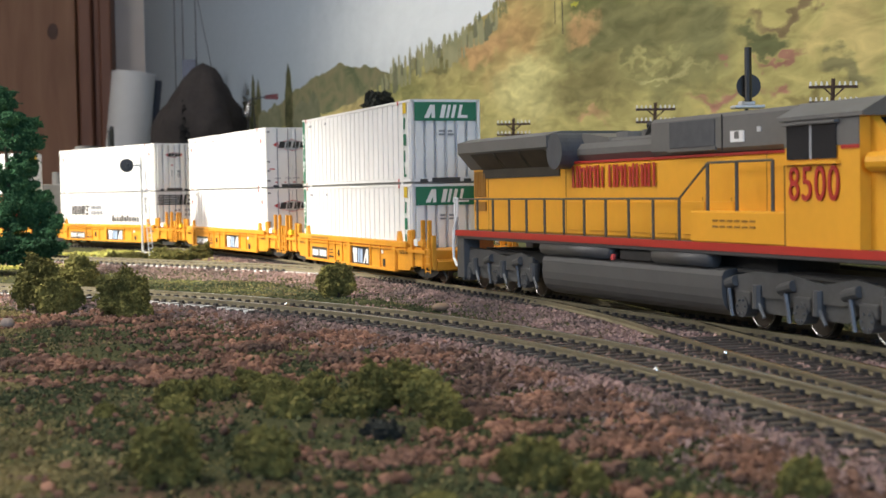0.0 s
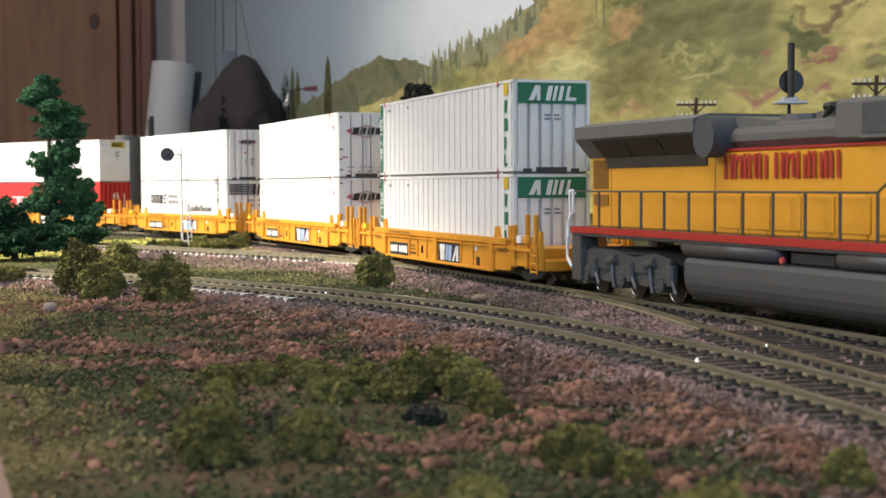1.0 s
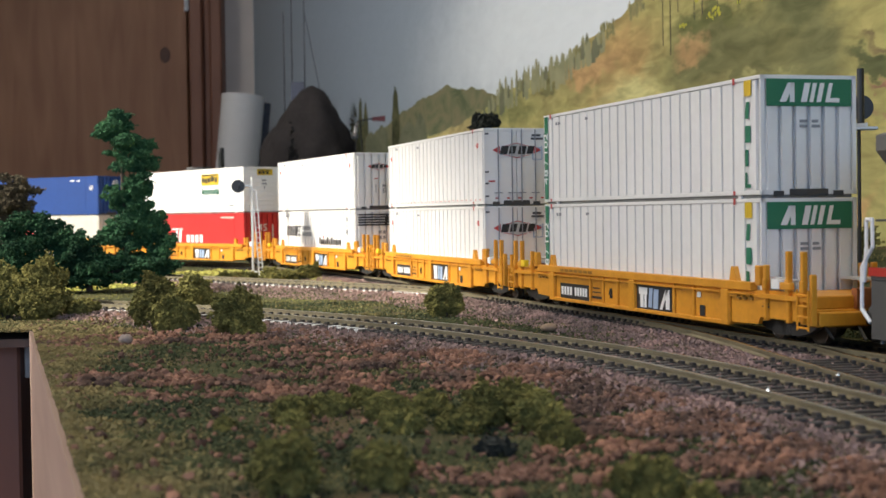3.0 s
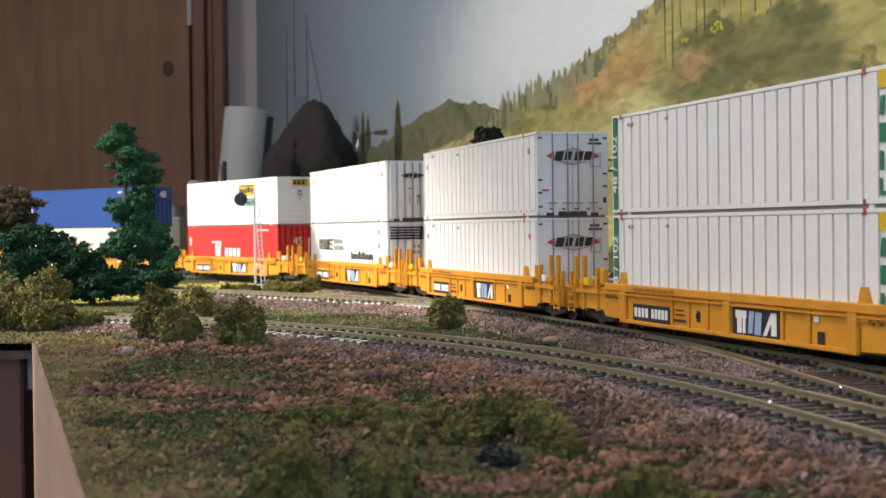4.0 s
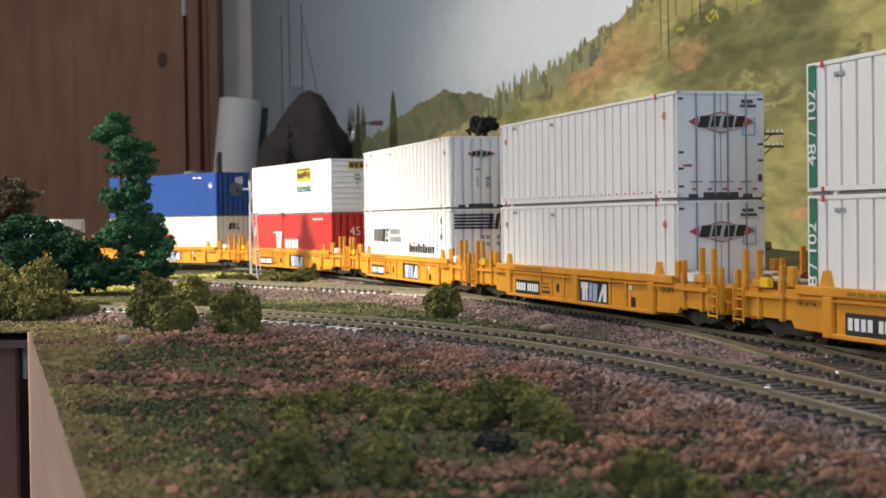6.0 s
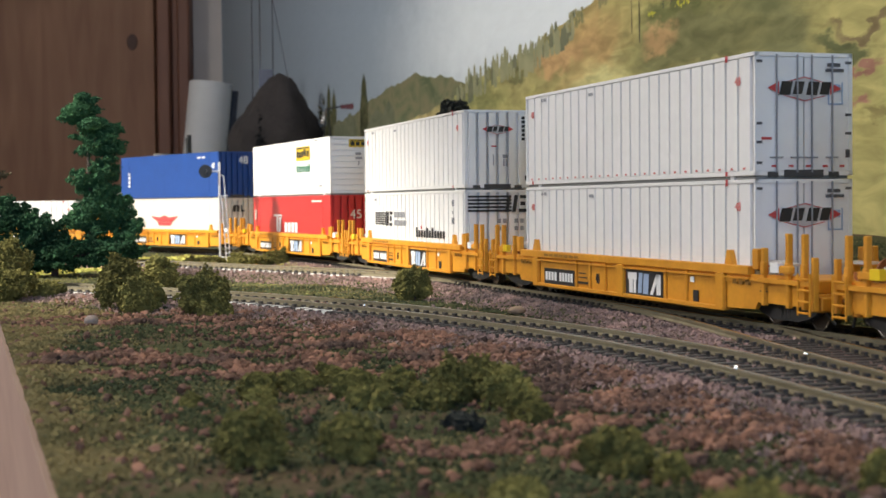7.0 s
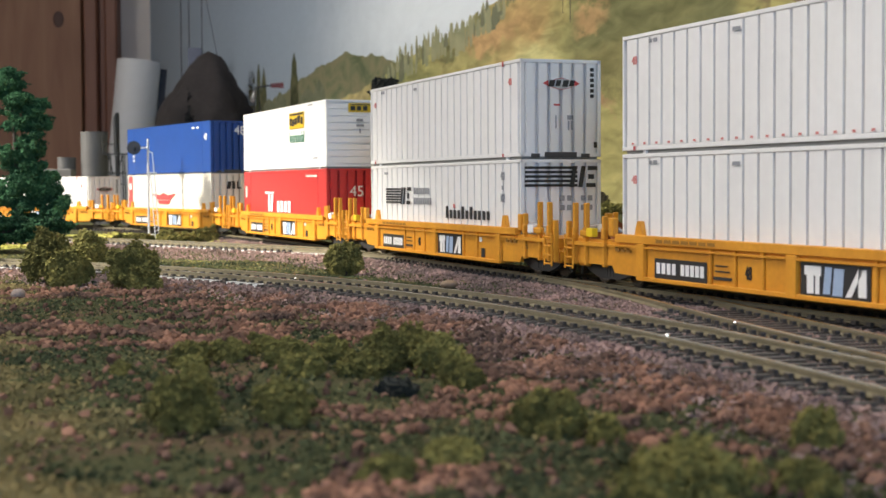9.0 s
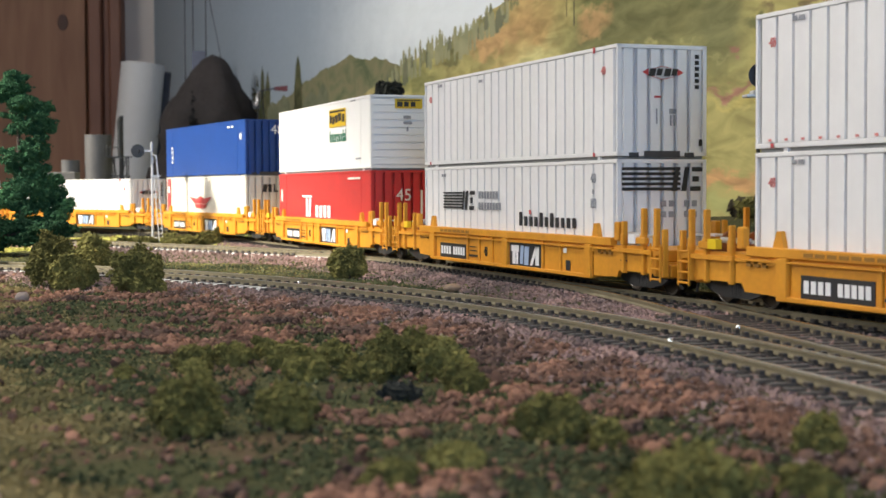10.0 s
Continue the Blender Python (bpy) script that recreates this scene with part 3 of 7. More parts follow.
def track(name, pts, label, near=(0.15, 0.95), skip=None, z=0.0, filler=None):
    top = tagged(new(name), label, "track", "", "structure")
    for off in (-0.00825, 0.00825):
        rail(pts, off, top, z)
    rng = random.Random(len(name))
    step, left = 0.0056, 0.0
    rest = bmesh.new()
    count = 0
    for (p, q, n), nxt in zip(frames_along(pts), pts[1:] + pts[-1:]):
        left -= DS
        if left > 0:
            continue
        shift = left
        left += step
        p = p + q * shift
        m = Matrix.Translation((p.x, p.y, 0)) @ Matrix.Rotation(math.atan2(q.y, q.x) + rng.uniform(-0.03, 0.03), 4, "Z")
        if near[0] < p.y < near[1] and count < 280 and not (skip and skip(p)):
            ob = new("tie", TIES)
            ob.parent = top
            ob.matrix_world = m
            count += 1
        elif not (skip and skip(p)):
            rest.from_mesh(TIES)
            rest.verts.ensure_lookup_table()
            bmesh.ops.transform(rest, matrix=m, verts=rest.verts[-len(TIES.vertices):])
    # white blocks added between tie ends give the bright sunlit dashes by colour
    if filler:
        bm = bmesh.new()
        gap = 0.0
        for p, q, n in frames_along(pts):
            gap -= DS
            if gap > 0:
                continue
            p = p + q * (gap + step / 2)
            gap += step
            if filler[0] < p.y < filler[1] and rng.random() < 0.86:
                a = math.atan2(q.y, q.x)
                for e in (-1, 1):
                    w = rng.uniform(0.0010, 0.0014)
                    bmesh.ops.create_cube(bm, size=1.0, matrix=Matrix.Translation((p.x, p.y, -0.0030)) @ Matrix.Rotation(a, 4, "Z") @ Matrix.Translation((0, e * 0.0117, 0)) @ Matrix.Diagonal((1.9 * w, 0.0040, rng.uniform(0.0017, 0.0022), 1)))
        part("sunlit_gaps", bm, SUNGAP, top, "white blocks that stand for sunlit gaps between the tie ends")["kind"] = "stuff"
    if len(rest.verts):
        r = part("far_ties", rest, TIE, top)
        r["kind"] = "stuff"
    else:
        rest.free()
    return top


track("track_main", TRAIN_PTS, "curved main track with dull nickel rails on dark ties")
# near-white that stands for sun in the gaps between ties
SUNGAP = mat("sunlit_gap_white", (0.80, 0.79, 0.75), 0.8, vary=0.1, scale=80)
track("track_front", FRONT_PTS, "curved siding with dull nickel rails on dark ties", filler=(0.49, 0.70))
CLOSE = lambda p: dist_to(MAINTRACK, p.x, p.y) < 0.021
track("track_middle", MID_PTS, "diverging track with dull nickel rails on dark ties", skip=CLOSE, z=-0.0002, filler=(0.70, 1.0))
track("track_turnout", DIV_PTS, "turnout branch with dull nickel rails on dark ties", skip=CLOSE, z=-0.0003)
# polished balls added on the rails where they glint
GLINT = mat("glint_metal", (0.9, 0.9, 0.88), 0.12, metal=1.0, vary=0.02)
for x, y in ((-0.0147, 0.4853), (0.0645, 0.2912), (0.0851, 0.3162)):
    bm = bmesh.new()
    bmesh.ops.create_uvsphere(bm, u_segments=10, v_segments=6, radius=0.0006)
    bmesh.ops.translate(bm, verts=bm.verts, vec=(x, y, 0.0))
    tagged(mesh_object("rail_glint", bm, GLINT, None, "", True), "polished ball added to make a glint on the rail", "rail joiner", "rail joiners")

for a, b in (((0.0618, 0.3023), (0.0647, 0.2889)), ((0.0797, 0.3072), (0.0830, 0.2933)), ((0.0731, 0.2669), (0.0745, 0.2545))):
    way = Vector(b) - Vector(a)
    bm = boxes((-way.length / 2, way.length / 2, -0.0006, 0.0006, -0.0008, 0.0008), bevel=0.0002)
    check = mesh_object("check_rail", bm, RAILSIDE)
    check.matrix_world = Matrix.Translation(((a[0] + b[0]) / 2, (a[1] + b[1]) / 2, -0.0016)) @ Matrix.Rotation(math.atan2(way.y, way.x), 4, "Z")
    tagged(check, "short tan check rail lying inside the turnout", "check rail", "check rails of the turnout")

# ---- rolling stock ----
LIFT = 0.0060                # underside of the lower container


def tyre_ring(x, y, z, r, thick, seg=24):
    """A bright rounded ring on a wheel's outer face."""
    bm = bmesh.new()
    rings = []
    for i in range(seg):
        a = 2 * math.pi * i / seg
        ring = []
        for j in range(7):
            b = 2 * math.pi * j / 7
            q = r + thick * math.cos(b)
            ring.append(bm.verts.new((x + q * math.cos(a), y + thick * math.sin(b), z + q * math.sin(a))))
        rings.append(ring)
    for i in range(seg):
        r0, r1 = rings[i], rings[(i + 1) % seg]
        for j in range(7):
            bm.faces.new((r0[j], r1[j], r1[(j + 1) % 7], r0[(j + 1) % 7]))
    bmesh.ops.recalc_face_normals(bm, faces=bm.faces[:])
    return bm


def bogie(parent, x, wheel_r=0.0052, axles=(-0.0105, 0.0105)):
    """A freight bogie: side frames, bolster and wheels."""
    b = part("bogie", boxes((x - 0.004, x + 0.004, -0.012, 0.012, 0.004, 0.009)), BOGIE, parent)
    for s in (-1, 1):
        bm = bmesh.new()
        prism_y(bm, [(x - 0.0150, 0.0046), (x - 0.0115, 0.0032), (x - 0.0060, 0.0020), (x + 0.0060, 0.0020), (x + 0.0115, 0.0032), (x + 0.0150, 0.0046),
                     (x + 0.0140, 0.0066), (x + 0.0050, 0.0088), (x - 0.0050, 0.0088), (x - 0.0140, 0.0066)], s * 0.0118 - 0.001, s * 0.0118 + 0.001)
        for dx in (-0.002, 0, 0.002):
            rod(bm, (x + dx, s * 0.0122, 0.0026), (x + dx, s * 0.0122, 0.0066), 0.0008)
        part("side_frame", bm, BOGIE, b)
    for dx in axles:
        bm = bmesh.new()
        for s in (-1, 1):
            rod(bm, (x + dx, s * 0.0071, wheel_r), (x + dx, s * 0.0093, wheel_r), wheel_r, seg=20)
        rod(bm, (x + dx, -0.0115, wheel_r), (x + dx, 0.0115, wheel_r), 0.0012)
        w = part("wheelset", bm, WHEEL, b)
        for s in (-1, 1):
            part("tyre", tyre_ring(x + dx, s * 0.0090, wheel_r, wheel_r - 0.0004, 0.00035), TYRE, w, "polished tyre", True)
    return b


def well_car():
    """A yellow well car: deep sides with ribs and a top rail, end platforms, posts and bogies."""
    car = thing("well_car", "yellow double-stack well car on the main track", "railway car", "well cars of the train")
    S, T = 0.0158, 0.0163                     # top of the sides, half width
    WELL = 0.0705
    for s in (-1, 1):
        o = s * T
        y0, y1 = sorted((o, o - s * 0.0009))
        bm = boxes((-WELL, WELL, y0, y1, 0.0034, S - 0.001))
        part("side_panel", bm, YELLOW, car)
        yo, yi = o + s * 0.0011, o - s * 0.0012
        bm = boxes((-WELL - 0.014, WELL + 0.014, min(yo, yi), max(yo, yi), S - 0.0024, S), bevel=0.0002)
        box(bm, -WELL - 0.014, WELL + 0.014, min(yo, yi), max(yo, yi) , S - 0.0036, S - 0.0031)
        part("top_rail", bm, YELLOW, car)
        part("bottom_rail", boxes((-WELL, WELL, min(yo, yi), max(yo, yi), 0.0031, 0.0043), bevel=0.0002), YELLOW, car)
        for i, x in enumerate((-0.0692, -0.0485, -0.0330, -0.0215, -0.0090, 0.0040, 0.0345, 0.0480, 0.0690)):
            wide = 0.0021 if i in (0, 5, 8) else 0.0007
            yy = o + s * (0.0013 if i in (0, 5, 8) else 0.0007)
            if i == 1:
                continue
            part("rib", boxes((x - wide, x + wide, min(yy, o), max(yy, o), 0.0031, S - 0.0024), bevel=0.0002), YELLOW, car)
        for e in (-1, 1):
            bm = bmesh.new()
            x0, x1 = e * (WELL - 0.001), e * 0.112
            prism_y(bm, [(x0, S - 0.0026), (x0, 0.0040), (e * 0.0865, 0.0044), (e * 0.0880, 0.0064), (x1, 0.0064), (x1, 0.0140), (e * 0.098, S - 0.0018)], min(o, o - s * 0.0012), max(o, o - s * 0.0012))
            part("end_side", bm, YELLOW, car)
            for x, z in ((0.0920, 0.0208), (0.1040, 0.0247), (0.1115, 0.0247), (0.1160, 0.0190)):
                bm = bmesh.new()
                box(bm, e * x - 0.0007, e * x + 0.0007, min(o + s * 0.0011, o - s * 0.0005), max(o + s * 0.0011, o - s * 0.0005), 0.0058, z, bevel=0.0002)
                if z > 0.02:
                    box(bm, e * x - 0.0009, e * x + 0.0009, min(o + s * 0.0013, o), max(o + s * 0.0013, o), 0.0140, 0.0172, bevel=0.0002)
                part("guide_post", bm, YELLOW, car)
            bm = bmesh.new()
            box(bm, min(e * 0.0905, e * 0.1150), max(e * 0.0905, e * 0.1150), min(o, o + s * 0.0014), max(o, o + s * 0.0014), 0.0118, 0.0130)
            box(bm, min(e * 0.0985, e * 0.1065), max(e * 0.0985, e * 0.1065), min(o, o + s * 0.0016), max(o, o + s * 0.0016), 0.0145, 0.0165, bevel=0.0003)
            part("post_bracket", bm, YELLOW, car)
            x0, x1 = sorted((e * 0.0972, e * 0.1012))
            part("reflector", boxes((x0, x1, min(o, o + s * 0.0019), max(o, o + s * 0.0019), 0.0146, 0.0172), bevel=0.0001), WHITE_SMOOTH if e > 0 else REFLECTOR, car, "small white plate" if e > 0 else "small bright yellow plate")
            x0, x1 = sorted((e * 0.0862, e * 0.0892))
            part("corner_block", boxes((x0, x1, min(o - s * 0.0012, o + s * 0.0008), max(o - s * 0.0012, o + s * 0.0008), 0.0150, 0.0205), bevel=0.0003), YELLOW, car)
            x0, x1 = sorted((e * 0.0755, e * 0.0850))
            bm = bmesh.new()
            for k in range(3):
                box(bm, x0 + k * 0.0034, x0 + k * 0.0034 + 0.0018, min(o, o + s * 0.0006), max(o, o + s * 0.0006), 0.0108, 0.0122)
            part("placard", bm, mat_faint(), car)["kind"] = "stuff"
            bm = bmesh.new()
            prism_y(bm, [(e * 0.0710, 0.0112), (e * 0.0960, 0.0122), (e * 0.0960, 0.0128), (e * 0.0710, 0.0120)], min(o, o + s * 0.0006), max(o, o + s * 0.0006))
            part("side_flange", bm, YELLOW, car)
            bm = bmesh.new()
            for z in (0.0052, 0.0080, 0.0108, 0.0136):
                rod(bm, (e * 0.1105, o + s * 0.0018, z), (e * 0.1160, o + s * 0.0018, z), 0.0003, seg=5)
            for x in (0.1105, 0.1160):
                rod(bm, (e * x, o + s * 0.0018, 0.0045), (e * x, o + s * 0.0018, 0.0150), 0.0003, seg=5)
            part("ladder", bm, YELLOW, car)["kind"] = "stuff"
            bm = bmesh.new()
            prism_y(bm, [(e * 0.0700, S), (e * 0.0745, S), (e * 0.0728, 0.0198), (e * 0.0712, 0.0198)], min(o, o - s * 0.0018), max(o, o - s * 0.0018))
            part("corner_guide", bm, YELLOW, car)
    for e in (-1, 1):
        x0, x1 = sorted((e * 0.0868, e * 0.1130))
        part("end_platform", boxes((x0, x1, -T + 0.0012, T - 0.0012, 0.0098, 0.0132), bevel=0.0003), YELLOW, car)
        x0, x1 = sorted((e * 0.1085, e * 0.1140))
        part("bulkhead", boxes((x0, x1, -T + 0.002, T - 0.002, 0.0052, 0.0098), bevel=0.0003), YELLOW, car)
        x0, x1 = sorted((e * 0.0865, e * 0.1000))
        bm = boxes((x0, x1, -0.0145, -0.0085, 0.0162, 0.0168), (x0, x1, 0.0085, 0.0145, 0.0162, 0.0168), (x0, x1, -0.0150, -0.0143, 0.0168, 0.0176))
        part("walkway", bm, SILVER, car, "pale grey metal walkway")
        bm = bmesh.new()
        rod(bm, (e * 0.1142, 0.0052, 0.0150), (e * 0.1150, 0.0052, 0.0150), 0.0034, seg=18)
        box(bm, min(e * 0.1120, e * 0.1146), max(e * 0.1120, e * 0.1146), -0.0030, 0.0085, 0.0098, 0.0150)
        part("brake_wheel", bm, mat_rust(), car, "rust-brown hand brake and stand")
        bm = bmesh.new()
        for y in (-0.0128, 0.0128):
            rod(bm, (e * 0.1140, y, 0.0062), (e * 0.1172, y * 0.9, 0.0024), 0.0004, seg=5)
        rod(bm, (e * 0.1150, -0.0034, 0.0062), (e * 0.1186, -0.0030, 0.0020), 0.0005, seg=5)
        part("air_hose", bm, BOGIE, car)["kind"] = "stuff"
        x0, x1 = sorted((e * 0.1140, e * 0.1168))
        part("end_sill", boxes((x0, x1, -T + 0.0010, T - 0.0010, 0.0056, 0.0092), bevel=0.0003), YELLOW, car)
        bogie(car, e * 0.0960)
        part("coupler", boxes((min(e * 0.112, e * 0.1195), max(e * 0.112, e * 0.1195), -0.0018, 0.0018, 0.0058, 0.0092), bevel=0.0004), BOGIE, car)
    part("well_floor", boxes((-WELL, WELL, -T + 0.001, T - 0.001, 0.0034, 0.0062)), YELLOW, car)
    # markings on the near side
    y = -T - 0.0001
    f = on_side(0, 0, y)
    bm = bmesh.new()
    slanted(bm, f, 0.0066, 0.0326, 0.0040, 0.0120)
    part("black_panel", bm, BLACK, car)
    bm = bmesh.new()
    slanted(bm, f, -0.0625, -0.0350, 0.0040, 0.0098)
    part("black_panel", bm, BLACK, car)
    f2 = on_side(0, 0, y - 0.00012)
    bm = bmesh.new()
    slanted(bm, f2, 0.0082, 0.0146, 0.0090, 0.0112)
    slanted(bm, f2, 0.0092, 0.0118, 0.0048, 0.0090)
    slanted(bm, f2, 0.0124, 0.0140, 0.0048, 0.0090)
    slanted(bm, f2, 0.0238, 0.0258, 0.0048, 0.0112, 0.0045)
    slanted(bm, f2, 0.0284, 0.0312, 0.0050, 0.0112)
    for i in range(4):
        slanted(bm, f2, -0.0612 + i * 0.0028, -0.0593 + i * 0.0028, 0.0056, 0.0086)
    for i in range(5):
        slanted(bm, f2, -0.0482 + i * 0.0025, -0.0464 + i * 0.0025, 0.0056, 0.0086)
    slanted(bm, f2, 0.0502, 0.0526, 0.0100, 0.0116)
    part("white_mark", bm, WHITE_SMOOTH, car)
    bm = bmesh.new()
    slanted(bm, f2, 0.0154, 0.0180, 0.0050, 0.0112, 0.0008)
    slanted(bm, f2, 0.0190, 0.0226, 0.0048, 0.0110, 0.0006)
    part("pale_mark", bm, BLUEGREY, car)
    bm = bmesh.new()
    slanted(bm, f2, 0.0520, 0.0552, 0.0046, 0.0078)
    slanted(bm, f2, -0.0318, -0.0228, 0.0056, 0.0064)
    slanted(bm, f2, -0.0310, -0.0240, 0.0076, 0.0080)
    slanted(bm, f2, -0.0310, -0.0250, 0.0090, 0.0094)
    slanted(bm, f2, 0.0900, 0.0930, 0.0100, 0.0104)
    slanted(bm, f2, 0.0895, 0.0935, 0.0092, 0.0096)
    part("dark_mark", bm, BLACK, car)
    lettering("number", "48", 0.0048, BLACK, car, on_side(-0.0155, 0.0078, y - 0.0001), squash=0.62)
    bm = bmesh.new()
    for i in range(7):
        slanted(bm, on_side(0, 0, -T - 0.0012), -0.060 + i * 0.0045, -0.0565 + i * 0.0045, 0.0141, 0.0150)
    part("rail_mark", bm, mat_faint(), car)
    for ch in car.children:
        if ch.name.split(".")[0] in ("white_mark", "pale_mark", "dark_mark", "rail_mark"):
            ch["kind"] = "stuff"
    return car


_made = {}


def mat_rust():
    if "rust" not in _made:
        _made["rust"] = mat("rusty_yellow", (0.30, 0.10, 0.03), 0.6, vary=0.3, scale=150)
    return _made["rust"]


def mat_faint():
    if "faint" not in _made:
        _made["faint"] = mat("faint_brown_print", (0.32, 0.15, 0.02), 0.5)
    return _made["faint"]


# dark colour for the shade inside the fork pockets
SHADE = mat("pocket_shade", (0.06, 0.06, 0.06), 0.8)
UNDERSIDE = mat("underframe_mid_grey", (0.27, 0.27, 0.26), 0.7)


def corrugated(bm, a0, a1, n, gap, out, back, z0, z1, place):
    """One sheet with n flat ribs and narrow grooves; place(a, d, z) puts a point."""
    pitch = (a1 - a0) / n
    prof = []
    for i in range(n):
        a = a0 + i * pitch
        prof += [(a, back), (a + gap / 2, back), (a + gap / 2 + 0.0001, out), (a + pitch - gap / 2 - 0.0001, out), (a + pitch - gap / 2, back)]
    prof.append((a1, back))
    lo = [bm.verts.new(place(a, d, z0)) for a, d in prof]
    hi = [bm.verts.new(place(a, d, z1)) for a, d in prof]
    for i in range(len(prof) - 1):
        bm.faces.new((lo[i], lo[i + 1], hi[i + 1], hi[i]))
    bm.faces.new(hi + [bm.verts.new(place(a1, back - 0.0002, z1)), bm.verts.new(place(a0, back - 0.0002, z1))])
    bm.faces.new((lo + [bm.verts.new(place(a1, back - 0.0002, z0)), bm.verts.new(place(a0, back - 0.0002, z0))])[::-1])
    bmesh.ops.recalc_face_normals(bm, faces=bm.faces[:])
    return bm


def container(label, paint, grooves=24, end="ribs", group="containers on the train", cuts=True, length=BOXLEN):
    """A shipping container with grooved sides, a framed end and corner castings."""
    c = thing("container", label, "container", group)
    h, w, hl = BOXH - 0.0004, BOXW / 2, length / 2
    d = 0.0010
    for e in (-1, 1):
        for s in (-1, 1):
            x, y = e * (hl - 0.0125), s * (w - 0.0011)
            part("corner_casting", boxes((x - 0.0009, x + 0.0009, y - 0.0009, y + 0.0009, -0.0010, 0.0006)), paint, c)
    part("underframe", boxes((-hl + 0.001, hl - 0.001, -w + 0.0008, w - 0.0008, -0.0009, 0.0004)), UNDERSIDE, c)
    part("core", boxes((-hl + d, hl - d, -w + d, w - d, d, h - d)), paint, c)
    part("roof", boxes((-hl + 0.0006, hl - 0.0006, -w + 0.0006, w - 0.0006, h - d + 0.0001, h - 0.0002)), ROOFGREY, c)
    for s in (-1, 1):
        y0, y1 = sorted((s * w, s * (w - d)))
        bm = bmesh.new()
        if grooves:
            corrugated(bm, -hl + 0.002, hl - 0.002, grooves, 0.0009, w, w - 0.0010, 0.0013, h - 0.0012, lambda a, k, z: (a, s * k, z))
        else:
            box(bm, -hl + 0.001, hl - 0.001, y0, y1, 0.0012, h - 0.0011)
            for x in (-hl * 0.82, hl * 0.82):
                box(bm, x - 0.0002, x + 0.0002, y0 - 0.0001, y1 + 0.0001, 0.0012, h - 0.0011)
        part("side_panel", bm, paint, c)
        yo = s * (w + 0.0002)
        bm = boxes((-hl, hl, min(yo, yo - s * 0.0008), max(yo, yo - s * 0.0008), 0, 0.0012),
                   (-hl, hl, min(yo, yo - s * 0.0008), max(yo, yo - s * 0.0008), h - 0.0011, h), bevel=0.00012)
        part("side_rail", bm, paint, c)
    for e in (-1, 1):
        x0, x1 = sorted((e * hl, e * (hl - d)))
        bm = bmesh.new()
        if end == "ribs":
            corrugated(bm, -w + 0.0015, w - 0.0015, 6, 0.0012, hl, hl - 0.0010, 0.0013, h - 0.0012, lambda a, k, z: (e * k, a, z))
        elif end == "doors":
            for y0, y1 in ((-w + 0.0012, -0.0002), (0.0002, w - 0.0012)):
                box(bm, x0, x1, y0, y1, 0.0013, h - 0.0012)
        else:
            corrugated(bm, 0.0014, h - 0.0014, 9, 0.0006, hl, hl - 0.0006, -w + 0.0012, w - 0.0012, lambda a, k, z: (e * k, z, a))
        part("end_panel", bm, paint, c)
        xo = e * (hl + 0.0002)
        bm = boxes((min(xo, xo - e * 0.0008), max(xo, xo - e * 0.0008), -w, -w + 0.0012, 0, h), (min(xo, xo - e * 0.0008), max(xo, xo - e * 0.0008), w - 0.0012, w, 0, h),
                   (min(xo, xo - e * 0.0008), max(xo, xo - e * 0.0008), -w, w, 0, 0.0012), (min(xo, xo - e * 0.0008), max(xo, xo - e * 0.0008), -w, w, h - 0.0011, h))
        part("end_frame", bm, paint, c)
        if end != "slats":
            # flat dark bars paint the pockets' inner shade onto the end
            bars(c, on_end(0, 0, hl + 0.0003) if e > 0 else on_end(0, 0, -hl - 0.0005), [(-0.0062, 0.0058, -0.0004, 0.0015), (-0.0112, -0.0080, -0.0004, 0.0010), (0.0074, 0.0106, -0.0004, 0.0010)], SHADE, "fork_pocket_shade")
        if end == "doors":
            for y in (-0.0085, -0.0022, 0.0022, 0.0085):
                bar = part("locking_bar", rod(bmesh.new(), (e * (hl + 0.0005), y, 0.0008), (e * (hl + 0.0005), y, h - 0.0006), 0.0003, seg=6), GREYPRINT, c)
                bm = boxes((min(e * hl, e * (hl + 0.0007)), max(e * hl, e * (hl + 0.0007)), y - 0.0018, y + 0.0018, 0.0046, 0.0050))
                part("handle", bm, GREYPRINT, bar)
    return c


def put(c, car_index, level, dx=0.0):
    MOVERS.append((c, car_index * PITCH + BOXLEN / 2 - dx, 0.096, LIFT + level * (BOXH + 0.0006)))


def bars(parent, m, items, material, name="mark"):
    bm = bmesh.new()
    for b in items:
        slanted(bm, m, *b)
    ob = part(name, bm, material, parent)
    if len(items) > 1:
        ob["kind"] = "stuff"
    return ob


HL, HW = BOXLEN / 2, BOXW / 2
SIDE = on_side(0, 0, -HW - 0.0003)
END = on_end(0, 0, HL + 0.0003)
SIDE2 = on_side(0, 0, -HW - 0.00045)
END2 = on_end(0, 0, HL + 0.00045)


def red_48(c, x):
    lettering("size_number", "48", 0.0034, PALE_RED, c, on_side(x, 0.0254, -HW - 0.0003), squash=0.85)
    bars(c, SIDE, [(x - 0.0016, x + 0.0016, 0.0252, 0.0255)], PALE_RED, "red_mark")


def small_code(c, x, z=0.0285):
    bars(c, SIDE, [(x, x + 0.0016, z, z + 0.0011), (x + 0.0024, x + 0.0046, z, z + 0.0011)], GREYPRINT, "code_mark")


